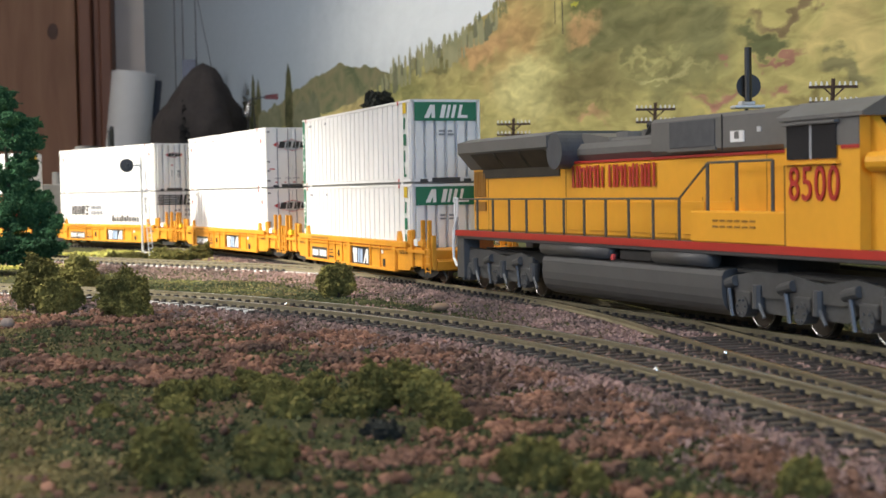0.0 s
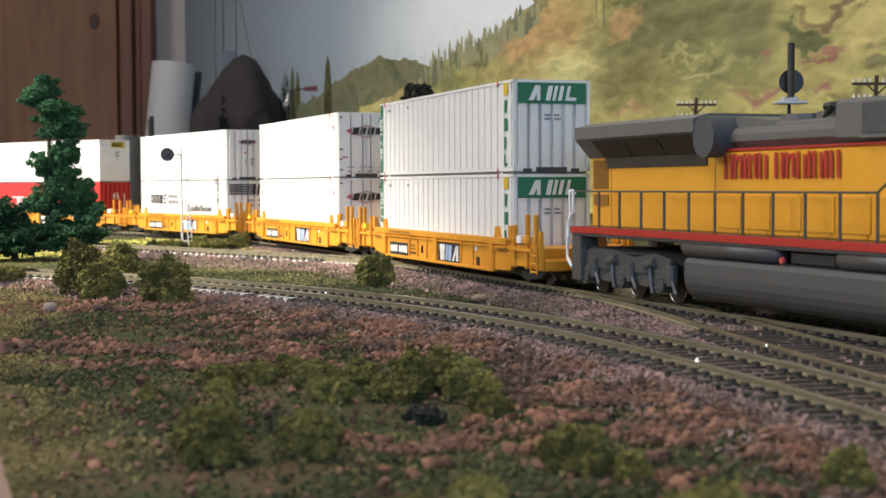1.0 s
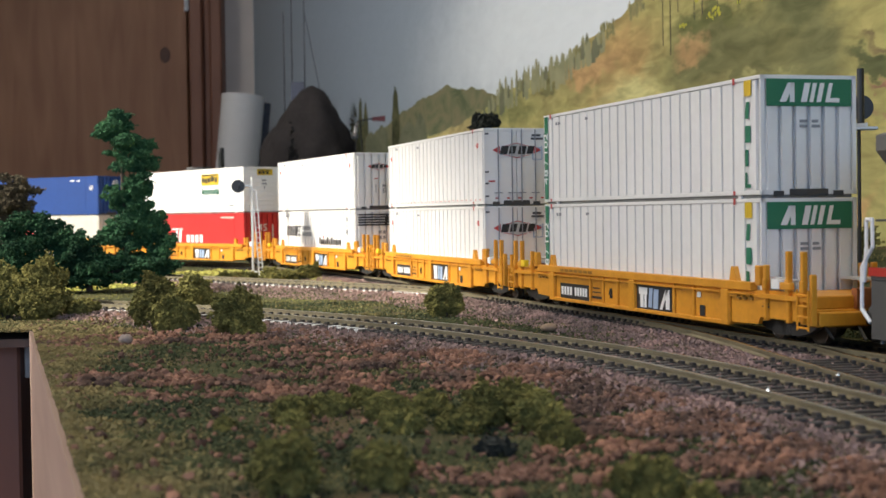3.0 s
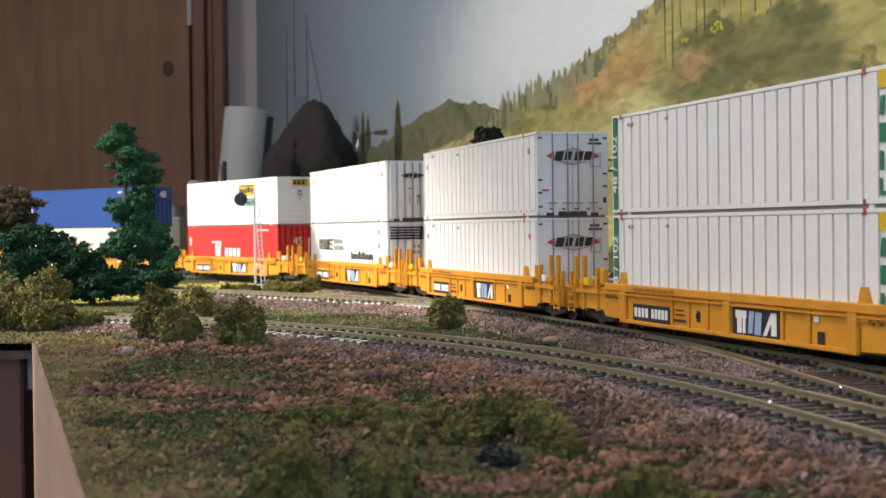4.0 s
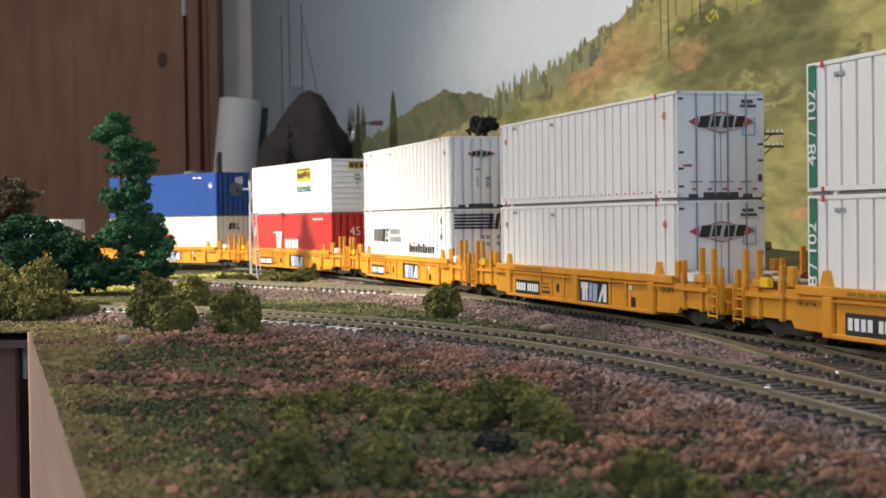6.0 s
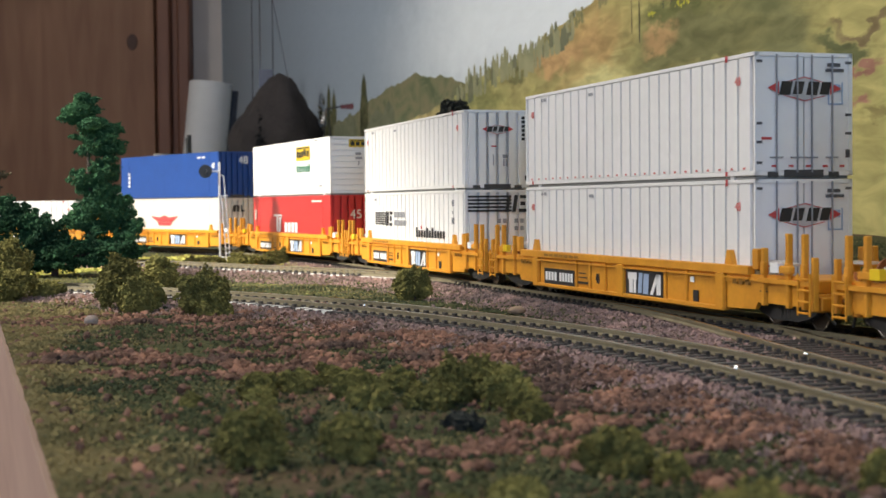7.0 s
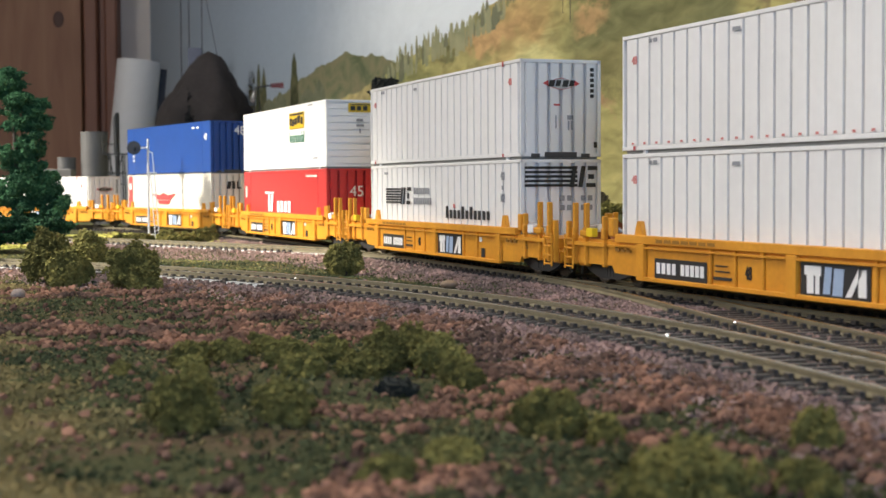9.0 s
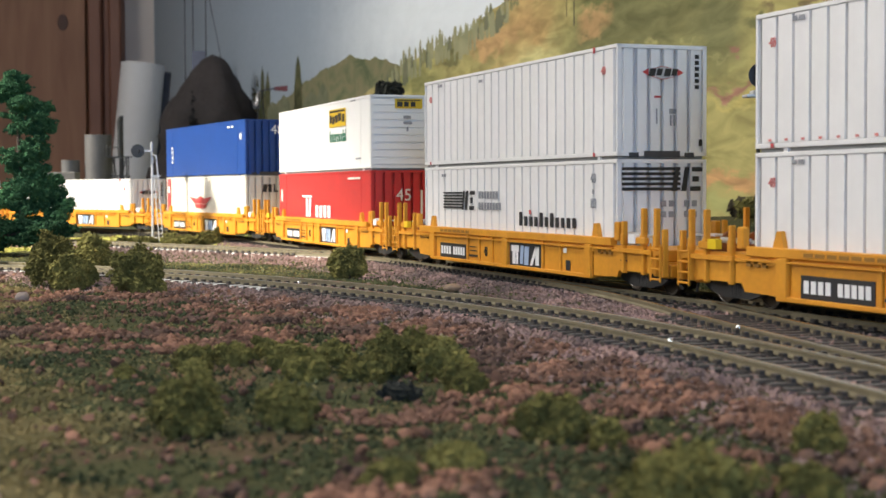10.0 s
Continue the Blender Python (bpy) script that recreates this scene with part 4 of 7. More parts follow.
def green_band_box():
    c = container("white corrugated container with green end band and green side stripe", WHITE, 24, "ribs")
    bars(c, END, [(-0.0132, 0.0132, 0.0243, 0.0318)], GREEN, "green_band")
    bars(c, END2, [(-0.0092, -0.0072, 0.0254, 0.0307, 0.0026), (-0.0060, -0.0046, 0.0254, 0.0307), (-0.0026, -0.0008, 0.0254, 0.0307, 0.0012), (0.0000, 0.0012, 0.0254, 0.0307, 0.0012),
                  (0.0022, 0.0036, 0.0254, 0.0307, 0.0012), (0.0050, 0.0062, 0.0254, 0.0307, 0.0012), (0.0062, 0.0094, 0.0254, 0.0266)], WHITE_SMOOTH, "band_mark")
    bars(c, END, [(-0.0030, -0.0006, 0.0198, 0.0206), (-0.0030, -0.0006, 0.0184, 0.0192), (0.0008, 0.0028, 0.0198, 0.0206), (0.0008, 0.0034, 0.0184, 0.0192)], GREYPRINT, "end_mark")
    bars(c, SIDE, [(-HL + 0.0012, -HL + 0.0046, 0.0010, 0.0322)], GREEN, "green_stripe")
    lettering("stripe_text", "48 / 102", 0.0056, WHITE_SMOOTH, c, on_side(-HL + 0.0029, 0.0163, -HW - 0.00045) @ pose(0, 0, 0, 0, 0, 90), squash=1.05)
    bars(c, SIDE, [(HL - 0.0085, HL - 0.0045, 0.0275, 0.0318)], YELLOWPRINT, "yellow_mark")
    bars(c, SIDE, [(HL - 0.0080, HL - 0.0062, 0.0212, 0.0258, 0.0006), (HL - 0.0080, HL - 0.0050, 0.0146, 0.0192), (HL - 0.0080, HL - 0.0064, 0.0080, 0.0126), (HL - 0.0080, HL - 0.0070, 0.0020, 0.0062), (HL - 0.0070, HL - 0.0050, 0.0020, 0.0030)], GREEN, "side_mark")
    small_code(c, -HL + 0.013)
    bars(c, SIDE, [(-HL + 0.042, -HL + 0.0445, 0.0286, 0.0296)], GREYPRINT, "plate")
    bars(c, SIDE2, [(HL - 0.0150, HL - 0.0138, 0.0312, 0.0330), (-HL + 0.0072, -HL + 0.0084, 0.0312, 0.0330), (HL - 0.0150, HL - 0.0138, 0.0, 0.0012), (-HL + 0.0072, -HL + 0.0084, 0.0, 0.0012)], DARKRED, "lashing_mark")
    return c


def diamond_logo(c, z, k):
    bm = bmesh.new()
    bm.faces.new([bm.verts.new(END @ Vector((a * k, z + (0.0018 + b) * k, 0.00008))) for a, b in ((-0.0070, 0), (-0.0030, -0.0026), (0.0, -0.0032), (0.0030, -0.0026), (0.0070, 0), (0.0030, 0.0026), (0.0, 0.0032), (-0.0030, 0.0026))])
    bmesh.ops.recalc_face_normals(bm, faces=bm.faces[:])
    part("pale_lens", bm, ROOFGREY, c)
    bars(c, END2, [((-0.0078 + 0.0041 * i) * k, (-0.0078 + 0.0041 * i + 0.0033 - 0.0005 * (i % 2)) * k, z + 0.0002 * (i % 2), z + 0.0036 * k, 0.0009 * k) for i in range(4)], BLACK, "black_logo")
    bm = bmesh.new()
    for s in (-1, 1):
        vs = [bm.verts.new(END @ Vector((s * a * k, z + b * k, 0.0002))) for a, b in ((0.0112, 0.0018), (0.0078, 0.0036), (0.0078, 0.0002))]
        bm.faces.new(vs if s > 0 else vs[::-1])
        for q in (1, -1):
            vs = [bm.verts.new(END @ Vector((s * a * k, z + (0.0016 + q * b) * k, 0.0002))) for a, b in ((0.0, 0.0033), (0.0, 0.0030), (0.0060, 0.0017), (0.0064, 0.0018))]
            bm.faces.new(vs)
    bmesh.ops.recalc_face_normals(bm, faces=bm.faces[:])
    part("red_logo", bm, DARKRED, c)


def white_48(end="doors", k=1.0, logo_z=0.0215):
    c = container("white corrugated container with a black and red badge", WHITE, 24, end)
    diamond_logo(c, logo_z, k)
    for x in (-HL + 0.0075, HL - 0.0085):
        red_48(c, x)
    small_code(c, -HL + 0.016, 0.0298)
    bars(c, SIDE, [(-HL + 0.059, -HL + 0.0625, 0.0288, 0.0298)], GREYPRINT, "plate")
    bars(c, SIDE2, [(HL - 0.0150, HL - 0.0138, 0.0312, 0.0330), (HL - 0.0150, HL - 0.0138, 0.0, 0.0012), (-HL + 0.0072, -HL + 0.0084, 0.0, 0.0012)], DARKRED, "lashing_mark")
    if end == "doors":
        bars(c, END, [(-0.0145, -0.0128, z, z + 0.0007) for z in (0.0300, 0.0135, 0.0085, 0.0030)] + [(0.0126, 0.0145, z, z + 0.0007) for z in (0.0300, 0.0160, 0.0110)]
             + [(0.0070, 0.0110, 0.0292, 0.0302), (0.0065, 0.0122, 0.0278, 0.0287), (0.0127, 0.0140, 0.0048, 0.0070)], DIMPRINT, "black_mark")
        bars(c, END, [(0.0072, 0.0076, 0.0190, 0.0250), (0.0072, 0.0118, 0.0190, 0.0194), (0.0114, 0.0118, 0.0190, 0.0250), (0.0088, 0.0110, 0.0225, 0.0245)], BLUEGREY, "pale_mark")
        bars(c, END, [(-0.0130, -0.0100, 0.0095, 0.0102)] + [(-0.010 + i * 0.0052, -0.0085 + i * 0.0052, 0.0022, 0.0028) for i in range(5)], DARKRED, "red_end_mark")
        bars(c, SIDE, [(-HL + 0.006 + i * 0.0068, -HL + 0.0072 + i * 0.0068, 0.0016, 0.0022) for i in range(24)], PALE_RED, "rivet_mark")
    else:
        bars(c, END, [(0.0108, 0.0122, 0.0200 + i * 0.0018, 0.0212 + i * 0.0018) for i in range(6)] + [(0.0122, 0.0134, 0.0030, 0.0050)], BLACK, "black_mark")
        bars(c, END, [(-0.0028, -0.0006, 0.0172, 0.0178)], DARKRED, "red_end_mark")
        bars(c, END, [(-0.0022, -0.0018, 0.0095, 0.0140), (0.0022, 0.0044, 0.0125, 0.0140), (0.0024, 0.0030, 0.0090, 0.0122), (0.0036, 0.0042, 0.0090, 0.0122)], GREYPRINT, "grey_mark")
    return c


def striped_box():
    c = container("white corrugated container with a black striped emblem", WHITE, 24, "ribs")
    x0 = -HL + 0.022
    bars(c, SIDE, [(x0, x0 + 0.020, 0.0170 + i * 0.0011, 0.0177 + i * 0.0011) for i in range(6)], BLACK, "stripes")
    bars(c, SIDE, [(x0 + 0.0195, x0 + 0.0212, 0.0166, 0.0236, 0.0014), (x0 + 0.0226, x0 + 0.0246, 0.0166, 0.0236, 0.0014), (x0 + 0.0270, x0 + 0.0316, 0.0166, 0.0180, 0.0004), (x0 + 0.0280, x0 + 0.0326, 0.0222, 0.0236, 0.0004), (x0 + 0.0282, x0 + 0.0304, 0.0190, 0.0212)], BLACK, "emblem")
    bars(c, SIDE, [(x0 + 0.0365 + i * 0.0027, x0 + 0.0385 + i * 0.0027, 0.0208, 0.0234) for i in range(7)] + [(x0 + 0.0365 + i * 0.0027, x0 + 0.0385 + i * 0.0027, 0.0168, 0.0194) for i in range(8)], GREYPRINT, "word_mark")
    bars(c, SIDE, [(0.012 + i * 0.0042, 0.0145 + i * 0.0042, 0.0118, 0.0150 + (0.0014 if i in (0, 4, 6) else 0.0)) for i in range(11)], BLACK, "word_mark")
    bars(c, SIDE2, [(0.0205, 0.0220, 0.0158, 0.0172)], DARKRED, "red_dot")
    bars(c, SIDE, [(HL - 0.0160, HL - 0.0148, 0.0226, 0.0240)], GREYPRINT, "size_mark")
    lettering("size_number", "48", 0.0042, GREYPRINT, c, on_side(HL - 0.0154, 0.0272, -HW - 0.0003), squash=0.8)
    lettering("size_number", "102", 0.0042, GREYPRINT, c, on_side(HL - 0.0154, 0.0196, -HW - 0.0003), squash=0.65)
    small_code(c, -HL + 0.02, 0.0290)
    bars(c, END, [(-0.0135, 0.0060, 0.0236 + i * 0.0015, 0.0245 + i * 0.0015) for i in range(5)], BLACK, "end_stripes")
    bars(c, END2, [(0.0030, 0.0046, 0.0234, 0.0306, 0.0012), (0.0062, 0.0078, 0.0234, 0.0306, 0.0012), (0.0092, 0.0128, 0.0234, 0.0248), (0.0098, 0.0134, 0.0292, 0.0306), (0.0100, 0.0122, 0.0262, 0.0278)], BLACK, "end_emblem")
    bars(c, END, [(-0.0005 + i * 0.0026, 0.0012 + i * 0.0026, 0.0188, 0.0206) for i in (0, 1, 3, 4)] + [(-0.0005 + i * 0.0026, 0.0012 + i * 0.0026, 0.0156, 0.0174) for i in (0, 1, 3, 4)], GREYPRINT, "end_mark")
    return c


def smooth_white():
    c = container("smooth white container with a yellow placard and green word", WHITE_SMOOTH, 0, "slats")
    bars(c, SIDE, [(0.018, 0.046, 0.0205, 0.0290)], YELLOWPRINT, "placard")
    bars(c, SIDE2, [(0.0195, 0.0230, 0.0225, 0.0262), (0.0240, 0.0280, 0.0220, 0.0256), (0.0290, 0.0330, 0.0225, 0.0262), (0.0340, 0.0390, 0.0232, 0.0270), (0.0195, 0.0445, 0.0275, 0.0284), (0.0405, 0.0440, 0.0225, 0.0262)], BLACK, "placard_mark")
    lettering("word", "Intermodal", 0.0082, GREEN, c, on_side(0.0325, 0.0158, -HW - 0.0004), squash=0.78)
    bars(c, SIDE, [(HL - 0.030, HL - 0.022, 0.0312, 0.0318), (HL - 0.022, HL - 0.014, 0.0042, 0.0050)], GREYPRINT, "side_mark")
    bars(c, END, [(-0.0035, 0.0095, 0.0268, 0.0312)], YELLOWPRINT, "end_placard")
    bars(c, END2, [(-0.0025, 0.0000, 0.0276, 0.0298), (0.0008, 0.0030, 0.0276, 0.0298), (0.0040, 0.0062, 0.0276, 0.0298), (-0.0025, 0.0085, 0.0302, 0.0307)], BLACK, "placard_mark")
    bars(c, END, [(0.0005, 0.0040, 0.0222, 0.0236), (0.0005, 0.0045, 0.0198, 0.0210), (0.0020, 0.0028, 0.0165, 0.0185)], GREYPRINT, "end_mark")
    return c


def red_box():
    c = container("red container with white lettering shapes", RED, 0, "ribs")
    bars(c, SIDE, [(-0.0270, -0.0235, 0.0104, 0.0198), (-0.0222, -0.0180, 0.0104, 0.0198, 0.0015), (-0.0340, -0.0150, 0.0203, 0.0214)], WHITE_SMOOTH, "white_emblem")
    bars(c, SIDE, [(-0.0085 + i * 0.0074, -0.0034 + i * 0.0074, 0.0104, 0.0164) for i in range(4)], WHITE_SMOOTH, "white_mark")
    bars(c, SIDE, [(-HL + 0.005, -HL + 0.0085, 0.0180, 0.0245), (HL - 0.035, HL - 0.015, 0.0290, 0.0300)], CREAM, "small_mark")
    lettering("number", "45", 0.0075, CREAM, c, on_end(0.0005, 0.0215, HL + 0.0005))
    bars(c, END, [(0.0085, 0.0095, 0.0030, 0.0240)], CREAM, "end_mark")
    return c


def blue_box():
    c = container("dark blue container with white numbers", BLUE, 0, "ribs")
    lettering("number", "48", 0.0080, WHITE_SMOOTH, c, on_end(0.0050, 0.0265, HL + 0.0005))
    lettering("number", "48", 0.0062, WHITE_SMOOTH, c, on_side(HL - 0.008, 0.0225, -HW - 0.0004), squash=0.8)
    bars(c, SIDE, [(-HL + 0.014, -HL + 0.0175, 0.0090, 0.0200), (HL - 0.033, HL - 0.028, 0.0285, 0.0297), (HL - 0.025, HL - 0.021, 0.0285, 0.0297)], WHITE_SMOOTH, "white_mark")
    bars(c, SIDE2, [(-HL + 0.0148, -HL + 0.0168, 0.0102 + i * 0.0034, 0.0124 + i * 0.0034) for i in range(3)], BLUE, "blue_mark")
    return c


def cream_box():
    c = container("off-white container with a red emblem and red corner stripe", CREAM, 0, "ribs")
    bm = bmesh.new()
    for pts in ([(-0.024, 0.0200), (-0.008, 0.0188), (0.000, 0.0205), (0.008, 0.0188), (0.024, 0.0200), (0.013, 0.0156), (-0.013, 0.0156)], [(-0.010, 0.0126), (0.010, 0.0126), (0.013, 0.0152), (-0.013, 0.0152)]):
        bm.faces.new([bm.verts.new(SIDE @ Vector((x - 0.005, z, 0.0002))) for x, z in pts])
    bmesh.ops.recalc_face_normals(bm, faces=bm.faces[:])
    part("red_emblem", bm, DARKRED, c)
    bars(c, SIDE, [(-HL + 0.003, -HL + 0.011, 0.0010, 0.0322)], DARKRED, "red_stripe")
    bars(c, SIDE2, [(-HL + 0.005, -HL + 0.009, 0.0225, 0.0270)], WHITE_SMOOTH, "white_mark")
    bars(c, END, [(-0.0045, -0.0020, 0.0230, 0.0278, 0.001), (-0.0008, 0.0014, 0.0230, 0.0278), (0.0026, 0.0036, 0.0230, 0.0278), (0.0036, 0.0056, 0.0230, 0.0240)], BLACK, "black_letters")
    return c


base_car = well_car()
MOVERS.append((base_car, BOXLEN / 2, 0.096, 0.0))
for i in range(1, 7):
    MOVERS.append((copy_thing(base_car, Matrix()), i * PITCH + BOXLEN / 2, 0.096, 0.0))
put(green_band_box(), 0, 0, 0.0022)
put(green_band_box(), 0, 1, 0.0022)
put(white_48("doors", 1.0), 1, 0)
put(white_48("doors", 1.0), 1, 1)
put(striped_box(), 2, 0)
put(white_48("ribs", 0.62, 0.0236), 2, 1)
put(red_box(), 3, 0)
put(smooth_white(), 3, 1)
put(cream_box(), 4, 0)
put(blue_box(), 4, 1)
put(white_48("ribs", 0.7, 0.0215), 5, 0)
put(white_48("ribs", 0.7, 0.0215), 6, 0)


# ---- the locomotive ----
GRILLE_BROWN = mat("grille_brown", (0.045, 0.035, 0.022), 0.6, vary=0.3, scale=200)


def loco():
    """A six-axle diesel: frame, hood, flared radiators, cab, rails, tank and bogies. Its front is +x."""
    e = thing("locomotive", "yellow and grey diesel locomotive with red lettering", "locomotive")
    R, F = -0.1375, 0.1420               # rear and front of the frame
    D, T = 0.0216, 0.0436                # deck, and the stripe under the roof colour
    part("frame", boxes((R, F, -0.0170, 0.0170, 0.0186, D), bevel=0.0003), FRAME_GREY, e)
    for s in (-1, 1):
        y0, y1 = sorted((s * 0.0170, s * 0.0174))
        part("sill_stripe", boxes((R, F, y0, y1, 0.0197, D + 0.0001)), RED_STRIPE, e)
    part("long_hood", boxes((R + 0.0045, 0.071, -0.0118, 0.0118, D, T), bevel=0.0005), ARMOUR, e)
    part("hood_top", boxes((-0.0566, 0.071, -0.0116, 0.0116, T + 0.0007, 0.0497), bevel=0.0018), LOCO_GREY, e)
    part("rear_top", boxes((R + 0.0045, -0.0566, -0.0116, 0.0116, T + 0.0007, 0.0500), bevel=0.0004), LOCO_GREY, e)
    part("hood_stripe", boxes((R + 0.0043, 0.071, -0.0120, 0.0120, T, T + 0.0007)), RED_STRIPE, e)
    # seams, hinges and door panels of the hood
    for s in (-1, 1):
        for k, x in enumerate((-0.1190, -0.0560, -0.0440, -0.0300, -0.0160, -0.0020, 0.0120, 0.0260, 0.0400, 0.0560)):
            y0, y1 = sorted((s * 0.0118, s * 0.01192))
            part("seam", boxes((x - 0.0001, x + 0.0001, y0, y1, D, T if k in (0, 1, 9) else 0.0330)), mat_faint(), e)
        for i in range(7):
            x0 = -0.0555 + i * 0.0140
            y0, y1 = sorted((s * 0.0118, s * 0.0122))
            part("door_panel", boxes((x0 + 0.0012, x0 + 0.0128, y0, y1, D + 0.0015, 0.0320), bevel=0.00015), ARMOUR, e)
        y0, y1 = sorted((s * 0.0118, s * 0.0123))
        bm = bmesh.new()
        for i in range(7):
            box(bm, -0.1310 + i * 0.0015, -0.1301 + i * 0.0015, y0, y1, 0.0335, 0.0425)
        part("side_louvres", bm, GRILLE_BROWN if s > 0 else mat_faint(), e)
        part("side_grille", boxes((-0.1308, -0.1208, y0, y1, 0.0285, 0.0318)), mat_faint(), e)
    # flared radiator housing at the rear
    bm = bmesh.new()
    prism_x(bm, [(-0.0120, 0.0432), (-0.0172, 0.0492), (-0.0172, 0.0528), (-0.0120, 0.0542), (0.0120, 0.0542), (0.0172, 0.0528), (0.0172, 0.0492), (0.0120, 0.0432)], R + 0.0030, -0.0586)
    part("radiator_housing", bm, LOCO_GREY, e)
    for s in (-1, 1):
        for i in range(3):
            x0, x1 = R + 0.0150 + i * 0.0210, R + 0.0350 + i * 0.0210
            bm = bmesh.new()
            vs = [bm.verts.new((x, s * (a + 0.0003), z - 0.0003)) for x, a, z in ((x0, 0.0122, 0.0434), (x1, 0.0122, 0.0434), (x1, 0.0169, 0.0488), (x0, 0.0169, 0.0488))]
            bm.faces.new(vs if s < 0 else vs[::-1])
            part("radiator_grille", bm, GRILLE_BROWN, e)
        bm = bmesh.new()
        prism_x(bm, [(s * 0.0118, 0.0400), (s * 0.0122, 0.0400), (s * 0.0124, 0.0436), (s * 0.0118, 0.0436)], R + 0.0150, -0.0600)
        part("grille_foot", bm, GRILLE_BROWN, e)
    part("air_intake", rod(bmesh.new(), (-0.0540, -0.0168, 0.0476), (-0.0540, 0.0168, 0.0476), 0.0056, seg=24), mat_louvre(), e)
    bm = bmesh.new()
    prism_y(bm, [(-0.0500, 0.0455), (-0.0260, 0.0455), (-0.0330, 0.0512), (-0.0500, 0.0530)], -0.0090, 0.0090)
    part("intake_duct", bm, LOCO_GREY, e)
    part("dynamic_brake", boxes((0.0000, 0.0705, -0.0130, 0.0130, T + 0.0010, 0.0545), bevel=0.0010), LOCO_GREY, e)
    for s in (-1, 1):
        y0, y1 = sorted((s * 0.0130, s * 0.0133))
        part("louvre_panel", boxes((0.0114, 0.0345, y0, y1, 0.0462, 0.0532), bevel=0.0001), mat_louvre(), e)
        part("louvre_lip", boxes((0.0110, 0.0350, y0 - 0.0002, y1 + 0.0002, 0.0452, 0.0460)), LOCO_GREY, e)
        part("placard", boxes((0.0420, 0.0480, y0, y1, 0.0468, 0.0496)), WHITE_SMOOTH, e, "small white placard")
        part("placard_mark", boxes((0.0440, 0.0460, y0 - 0.0001, y1 + 0.0001, 0.0476, 0.0494)), LOCO_GREY, e)
        part("badge", boxes((0.0540, 0.0556, y0, y1, 0.0490, 0.0502)), SILVER, e)
        part("box_seam", boxes((0.0378, 0.0380, y0, y1, T + 0.0012, 0.0540)), BLACKMETAL, e)
    part("fan_deck", boxes((-0.0360, -0.0040, -0.0085, 0.0085, 0.0490, 0.0508), bevel=0.0008), LOCO_GREY, e)
    for x in (-0.030, -0.014):
        part("roof_fan", rod(bmesh.new(), (x, 0, 0.0500), (x, 0, 0.0526), 0.0068, seg=22), LOCO_GREY, e)
    bm = bmesh.new()
    for i in range(3):
        rod(bm, (-0.014 + i * 0.004, -0.006 + i * 0.003, 0.0505), (-0.010 + i * 0.004, -0.006 + i * 0.003, 0.0540), 0.0010, seg=8)
    rod(bm, (-0.016, -0.004, 0.0538), (-0.002, -0.003, 0.0542), 0.0012, seg=8)
    part("horn", bm, BLACKMETAL, e)
    # cab and nose
    bm = bmesh.new()
    prism_x(bm, [(-0.0168, D), (-0.0168, 0.0508), (0.0168, 0.0508), (0.0168, D)], 0.0710, 0.0990)
    part("cab", bm, ARMOUR, e)
    bm = bmesh.new()
    prism_x(bm, [(-0.0176, 0.0505), (-0.0176, 0.0514), (-0.0110, 0.0548), (0.0110, 0.0548), (0.0176, 0.0514), (0.0176, 0.0505)], 0.0690, 0.1010)
    part("cab_roof", bm, LOCO_GREY, e)
    for s in (-1, 1):
        y0, y1 = sorted((s * 0.0168, s * 0.0170))
        part("cab_upper", boxes((0.0710, 0.0990, y0, y1, T + 0.0008, 0.0506)), LOCO_GREY, e)
        part("cab_stripe", boxes((0.0925, 0.0990, y0, y1 , T, T + 0.0008)), RED_STRIPE, e)
        y0, y1 = sorted((s * 0.0170, s * 0.01725))
        for x0, x1 in ((0.0724, 0.0812), (0.0822, 0.0912)):
            part("cab_window", boxes((x0, x1, y0, y1, 0.0416, 0.0492)), GLASS_DARK, e)
        part("window_post", boxes((0.0812, 0.0822, y0, y1, 0.0416, 0.0492)), GREYPRINT, e)
        y0, y1 = sorted((s * 0.0168, s * 0.0178))
        part("window_sill", boxes((0.0716, 0.0920, y0, y1, 0.0404, 0.0411)), ARMOUR, e)
        part("window_visor", boxes((0.0716, 0.0920, min(y0, y1) - 0.0006, max(y0, y1) + 0.0006, 0.0494, 0.0500)), LOCO_GREY, e)
        part("cab_door_seam", boxes((0.0708, 0.0711, min(s * 0.0168, s * 0.0170), max(s * 0.0168, s * 0.0170), D, 0.0404)), mat_faint(), e)
    bm = bmesh.new()
    prism_y(bm, [(0.0990, D), (0.1290, D), (0.1300, 0.0380), (0.1250, 0.0425), (0.1060, 0.0440), (0.0990, 0.0508)], -0.0140, 0.0140)
    part("nose", bm, ARMOUR, e)
    for s in (-1, 1):
        bm = bmesh.new()
        vs = [bm.verts.new((x, s * 0.0070 + y, z)) for x, y, z in ((0.1052, -0.005, 0.0450), (0.1052, 0.005, 0.0450), (0.0998, 0.005, 0.0502), (0.0998, -0.005, 0.0502))]
        bm.faces.new(vs)
        part("windscreen", bm, GLASS_DARK, e)
        part("number_board", rod(bmesh.new(), (0.1010, s * 0.0150, 0.0405), (0.1090, s * 0.0150, 0.0405), 0.0022, seg=12), ARMOUR, e)
    # name and number on the near side
    f = on_side(0, 0, -0.01225)
    bm = bmesh.new()
    z0, z1, b, g = 0.0362, 0.0428, 0.0013, 0.0008
    x = -0.0506
